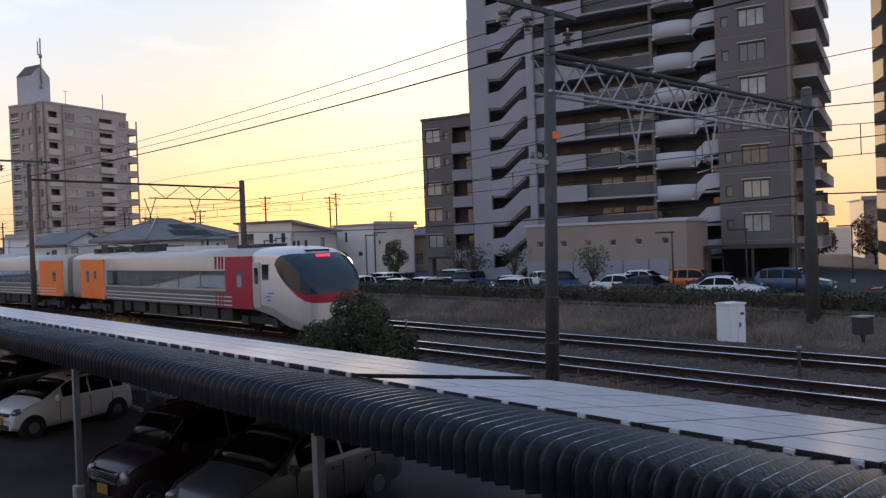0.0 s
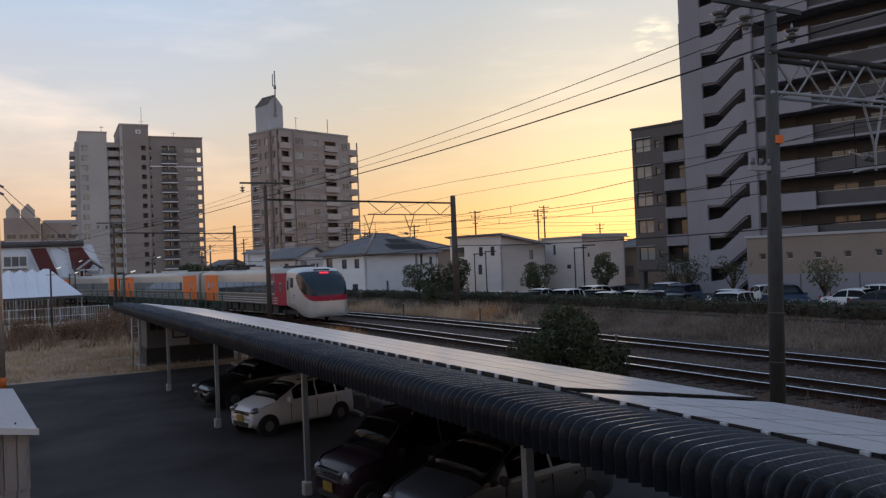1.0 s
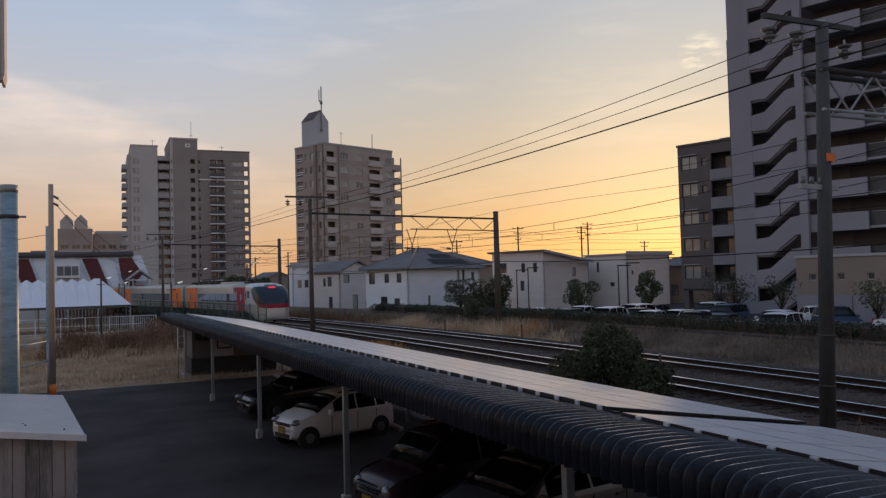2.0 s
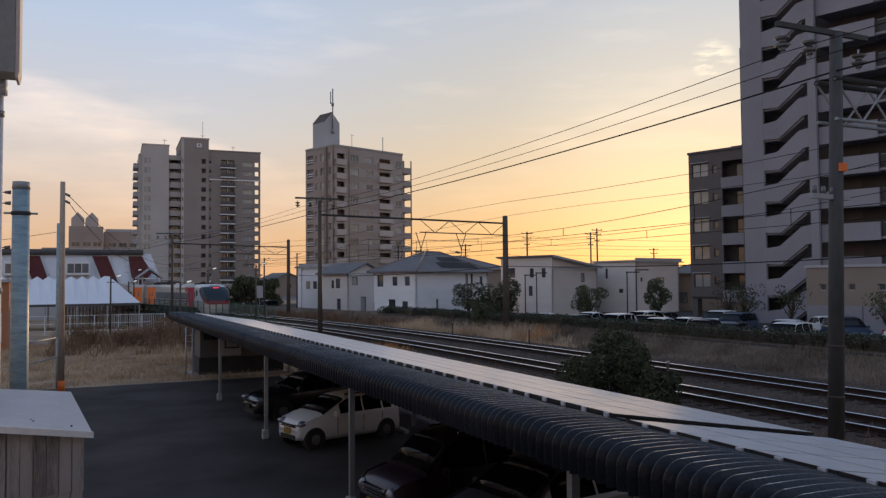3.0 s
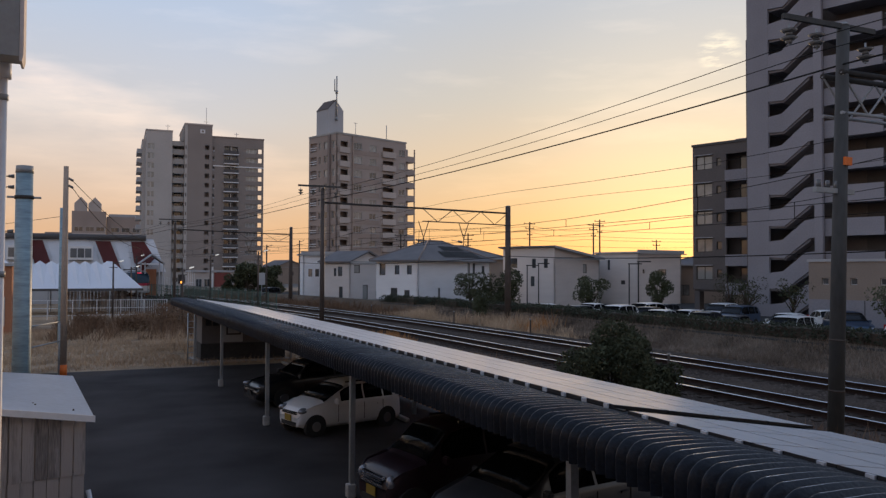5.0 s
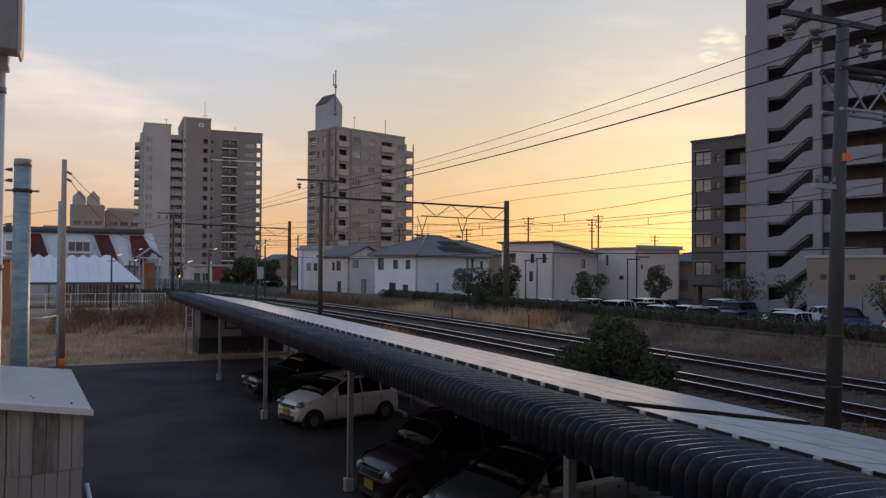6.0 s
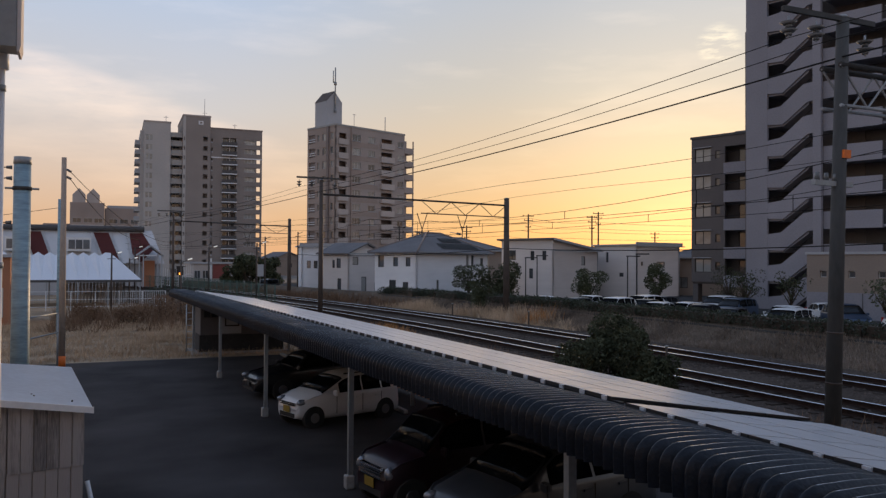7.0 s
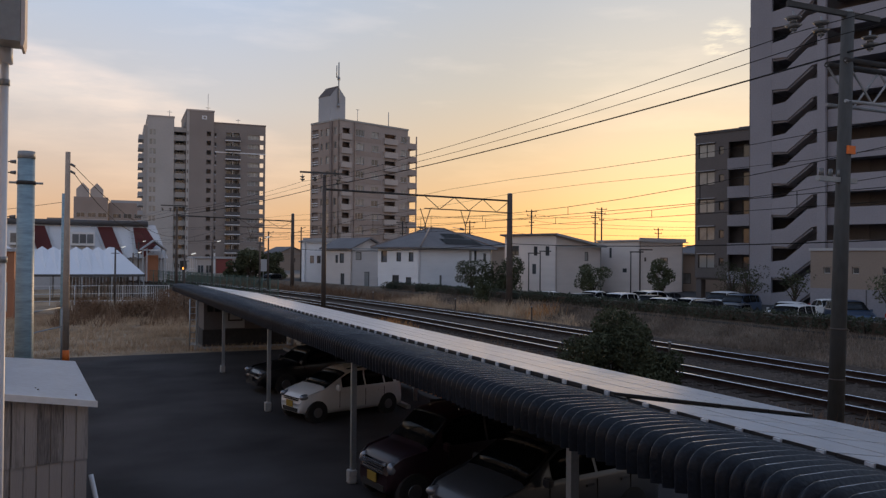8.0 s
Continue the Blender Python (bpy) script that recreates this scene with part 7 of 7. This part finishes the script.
def build_shed():
    t = thing("board_shed", "shed of weathered grey boards with pale metal roof", "shed", pose(0.05, 12.55, 0, 0, 0, 15))
    zr, rise = 2.38, 0.19
    for k in range(14):
        x = -0.165 * (k + 1) + random.uniform(-0.006, 0.006)
        part("board", boxes((x, x + 0.152, 0, 0.025, 0, 1.57 + random.uniform(-0.01, 0.01))), M_WOODGREY, t)
        part("board", boxes((x + 0.01, x + 0.160, -0.014, 0.012, 1.55, zr - 0.04 - rise * (x + 0.15))), M_WOODGREY, t)
    for k in range(24):
        y = 0.03 + 0.19 * k
        part("board", boxes((-0.025, 0.0, y, y + 0.18, 0, zr - 0.02)), M_WOODGREY, t)
    bm = bmesh.new()
    v = [bm.verts.new(p) for p in ((-2.5, -0.12, zr + rise * 2.5), (0.08, -0.12, zr - 0.01), (0.97, 4.47, zr + 0.02), (-2.5, 4.47, zr + 0.02 + rise * 2.5))]
    bm.faces.new(v)
    bmesh.ops.solidify(bm, geom=bm.faces[:], thickness=-0.03)
    part("roof", bm, M_ROOFSHEET, t)
    part("fascia", slab(bmesh.new(), [(-2.5, zr - 0.09 + rise * 2.5), (0.09, zr - 0.09), (0.09, zr + 0.0), (-2.5, zr + rise * 2.5)], -0.15, -0.125), M_WHITEPAINT, t)
    for x, y in ((-0.55, 0.5), (-0.55, 0.65), (-0.1, 0.25), (-0.55, 0.85)):
        part("screw", tubes(((x, y, zr - rise * x), (x, y, zr - rise * x + 0.045), 0.012)), M_UNDER, t)
    part("back_wall", boxes((-2.4, -0.03, 4.36, 4.4, 0, zr - 0.02)), M_WOODGREY, t)
    b = thing("timber_prop", "pale timber prop leaning by the shed", "timber", pose(0.12, 12.6, 0))
    part("plank", tubes(((0.25, 0, 0), (-0.02, 0.2, 1.25), 0.035), n=6), M_WHITEPAINT, b)
    r = thing("garden_gate", "grey steel gate frame at the edge of the grass", "gate", pose(-1.9, 33.8, 0))
    part("frame", tubes(((0, 0, 0), (0, 0, 2.3), 0.04), ((1.0, 3, 0), (1.0, 3, 2.3), 0.04), ((0, 0, 2.3), (1.0, 3, 2.3), 0.03), ((0, 0, 1.5), (1.0, 3, 1.5), 0.03)), M_GREYPAINT, r)


build_shed()


def build_eave():
    """Corner of the neighbouring house: wall, boxed eave and downpipe."""
    t = thing("neighbour_house", "cream house corner with boxed eave and white downpipe", "house", pose(0, 0, 0))
    part("wall", boxes((-4.0, -0.84, 6.0, 9.0, 0, 5.9)), M_HOUSECREAM, t)
    part("eave_box", slab(bmesh.new(), [(-4.2, 5.85), (-0.412, 5.85), (-0.412, 7.2), (-4.2, 7.2)], 5.88, 6.12), M_GREYPAINT, t)
    part("gutter", slab(bmesh.new(), [(-0.41, 5.82), (-0.395, 5.82), (-0.385, 5.86), (-0.385, 7.2), (-0.41, 7.2)], 5.885, 6.12), M_HOUSECREAM, t)
    pipe = part("downpipe", tubes(((-0.520, 6.15, 0), (-0.520, 6.15, 5.75), 0.027), ((-0.520, 6.15, 5.75), (-0.520, 6.15, 5.86), 0.05), n=12), M_WHITEPAINT, t)
    for z in (0.8, 2.6, 4.4, 5.6):
        part("clip", tubes(((-0.520, 6.15, z), (-0.520, 6.15, z + 0.04), 0.034), ((-0.520, 6.15, z + 0.02), (-0.72, 6.15, z + 0.02), 0.012), n=12), M_GREYPAINT, pipe)


build_eave()


def build_shading_walls():
    """Unseen plain walls added to block skylight, standing for own house and neighbour."""
    tagged(part("wall_south", boxes((-24, 14, -1.6, -1.2, 0, 12)), M_HOUSECREAM), "plain cream wall added unseen behind the yard to block skylight", "wall", kind="structure")
    tagged(part("wall_west", boxes((-7.4, -7, -1.2, 32, 0, 9.0)), M_HOUSECREAM), "plain cream wall added unseen beside the yard to block skylight", "wall", kind="structure")


build_shading_walls()


def build_hut():
    t = thing("equipment_hut", "grey steel equipment hut at the end of the carport", "hut", pose(4.9, 40.2, 0))
    part("body", boxes((0.35, 4.4, 0, 2, 0.9, 2.35)), M_TAUPE, t)
    part("base", boxes((0.3, 4.4, -0.05, 2.05, 0.05, 0.9)), M_UNDER, t)
    part("plinth", boxes((0, 4.6, -0.4, 2.2, 0, 0.08)), M_CONC, t)
    for x in (0.5, 0.85):
        window(t, x, 1.75, 0.3, 0.35, -0.05, M_FRAME, M_GLASS, panes=1)
    window(t, 1.5, 1.3, 0.7, 0.95, -0.05, M_FRAME, M_GLASS, panes=1)
    part("door", boxes((1.35, 2.3, -0.03, 0, 0.95, 2.25)), M_WHITEGREY, t)
    lad = part("ladder", tubes(((-0.3, 0, 0), (-0.3, 0, 2.4), 0.03), ((0.0, 0, 0), (0.0, 0, 2.4), 0.03), n=6), M_GALV, t)
    for k in range(7):
        part("rung", tubes(((-0.3, 0, 0.3 * k + 0.2), (0, 0, 0.3 * k + 0.2), 0.018), n=5), M_GALV, lad)


build_hut()

# ---------------------------------------------------------------- bushes, trees, street lamps
def tree(label, x, y, z, h, r, m, seed, count=2600, leaf=0.11, bare=0.35, name="tree"):
    t = thing(name, label, "bush" if name == "bush" else "tree", pose(x, y, z))
    rng = random.Random(seed)
    bm = bmesh.new()
    top = h * bare
    tube(bm, (0, 0, -0.2), (0, 0, top), 0.05 * h ** 0.7, 0.035 * h ** 0.7)
    cs = []
    for k in range(17):
        a, e = rng.uniform(0, math.tau), rng.uniform(0.1, 1.0)
        rr = r * rng.uniform(0.35, 0.85) * (1 - 0.55 * (e - 0.35) ** 2)
        p = Vector((rr * math.cos(a), rr * math.sin(a), top + (h - top) * e * 0.88))
        tube(bm, (0, 0, top * rng.uniform(0.6, 1.0)), p, 0.022 * h ** 0.7, 0.008)
        cs.append((*p, r * rng.uniform(0.32, 0.52)))
    part("trunk", bm, M_BARK, t)
    v, f = leaves(cs, leaf, count, seed)
    raw("crown", v, f, m, t)
    return t


tree("dark round evergreen bush beside the tracks", 13.2, 18.2, 0.6, 2.35, 1.4, M_LEAF, 21, 20000, 0.05, 0.08, "bush")
tree("low dark bush at the foot of the round one", 11.9, 19.2, 0.45, 1.0, 0.8, M_LEAF, 22, 7000, 0.05, 0.12, "bush")
tree("low dark bush by the carport roof", 14.3, 17.6, 0.8, 1.1, 0.7, M_LEAF, 23, 6000, 0.05, 0.12, "bush")
tree("small cloud pruned pine by the white house", 36.0, 73.5, 0.6, 3.7, 1.7, M_LEAF2, 31, 3600, 0.09, 0.3)
tree("dense dark garden tree", 38.5, 71.8, 0.6, 3.9, 2.5, M_LEAF, 32, 5000, 0.13, 0.15)
tree("young evergreen tree beside the far mast", 25.6, 50.0, 0.8, 2.3, 1.0, M_LEAF2, 33, 1800, 0.08, 0.1)
tree("round garden tree in the car park", 44.6, 64.5, 0.4, 3.6, 1.5, M_LEAF2, 34, 4000, 0.09, 0.3)
tree("upright garden tree in the car park", 51.5, 63.0, 0.4, 4.2, 1.3, M_LEAF2, 35, 4600, 0.09, 0.2)
tree("thin twiggy tree in the car park", 55.0, 57.0, 0.4, 3.9, 1.5, M_LEAF, 36, 800, 0.08, 0.3)
tree("thin bare limbed tree before the stair", 48.0, 43.5, 0.4, 3.6, 1.3, M_LEAF, 37, 500, 0.10, 0.45)
tree("thin bare limbed tree before the wing", 50.0, 50.0, 0.4, 3.8, 1.5, M_LEAF, 38, 700, 0.10, 0.4)
tree("open branched pine before the beige hall", 45.0, 33.5, 0.4, 3.4, 1.4, M_LEAF2, 39, 700, 0.10, 0.4)
for k, (x, y, h, r) in enumerate(((21.0, 125, 4.4, 1.8), (22.9, 123, 5.2, 2.2), (25.0, 124, 5.2, 2.3), (27.0, 125, 4.9, 2.1))):
    tree("dark dense tree by the crossing road", x, y, 0.3, h, r, M_LEAF, 50 + k, 3200, 0.2, 0.1)
for k, (x, y, h, r) in enumerate(((5.5, 63, 1.9, 1.7), (3.2, 61, 1.3, 1.2), (8.2, 66, 1.6, 1.5), (0.6, 66, 1.2, 1.2), (7.6, 58, 1.2, 1.0))):
    tree("dead russet bush on the waste ground", x, y, 0, h, r, M_RUSSET, 70 + k, 2600, 0.07, 0.08, "bush")
for k, (x, y) in enumerate(((84, 26), (88, 30), (80, 33))):
    tree("brown leaved tree past the tall block", x, y, 0.4, 5, 2.2, M_RUSSET, 60 + k, 1800, 0.14, 0.25)


def street_lamp(x, y, h, turn):
    t = thing("street_lamp", "dark steel car park lamp with flat head", "street lamp", pose(x, y, 0.4, 0, 0, turn), "car park lamps")
    part("pole", tubes(((0, 0, -0.1), (0, 0, h), 0.06, 0.05)), M_UNDER, t)
    part("head", boxes((-0.1, 1.05, -0.12, 0.12, h, h + 0.1)), M_UNDER, t)
    part("base", boxes((-0.12, 0.12, -0.12, 0.12, -0.05, 0.25)), M_CONC, t)


for x, y, h, a in ((42.4, 55.7, 4.7, -38), (43.6, 56.0, 4.9, -38), (39.2, 67.4, 4.6, -30), (40.3, 67.1, 4.8, -30), (46.5, 28.2, 4.0, 140), (47.0, 23.4, 4.0, 140), (45.0, 19.5, 4.7, 140), (60.0, 22.0, 4.0, 140)):
    street_lamp(x, y, h, a)


# ---------------------------------------------------------------- what moves
def motions():
    for n, one in enumerate(TRAIN):
        walk(one, [(t, car_pose(s + n * (CAR_L + 0.15), s + (n + 1) * (CAR_L + 0.15))) for t, s in TRAIN_RUN])


motions()
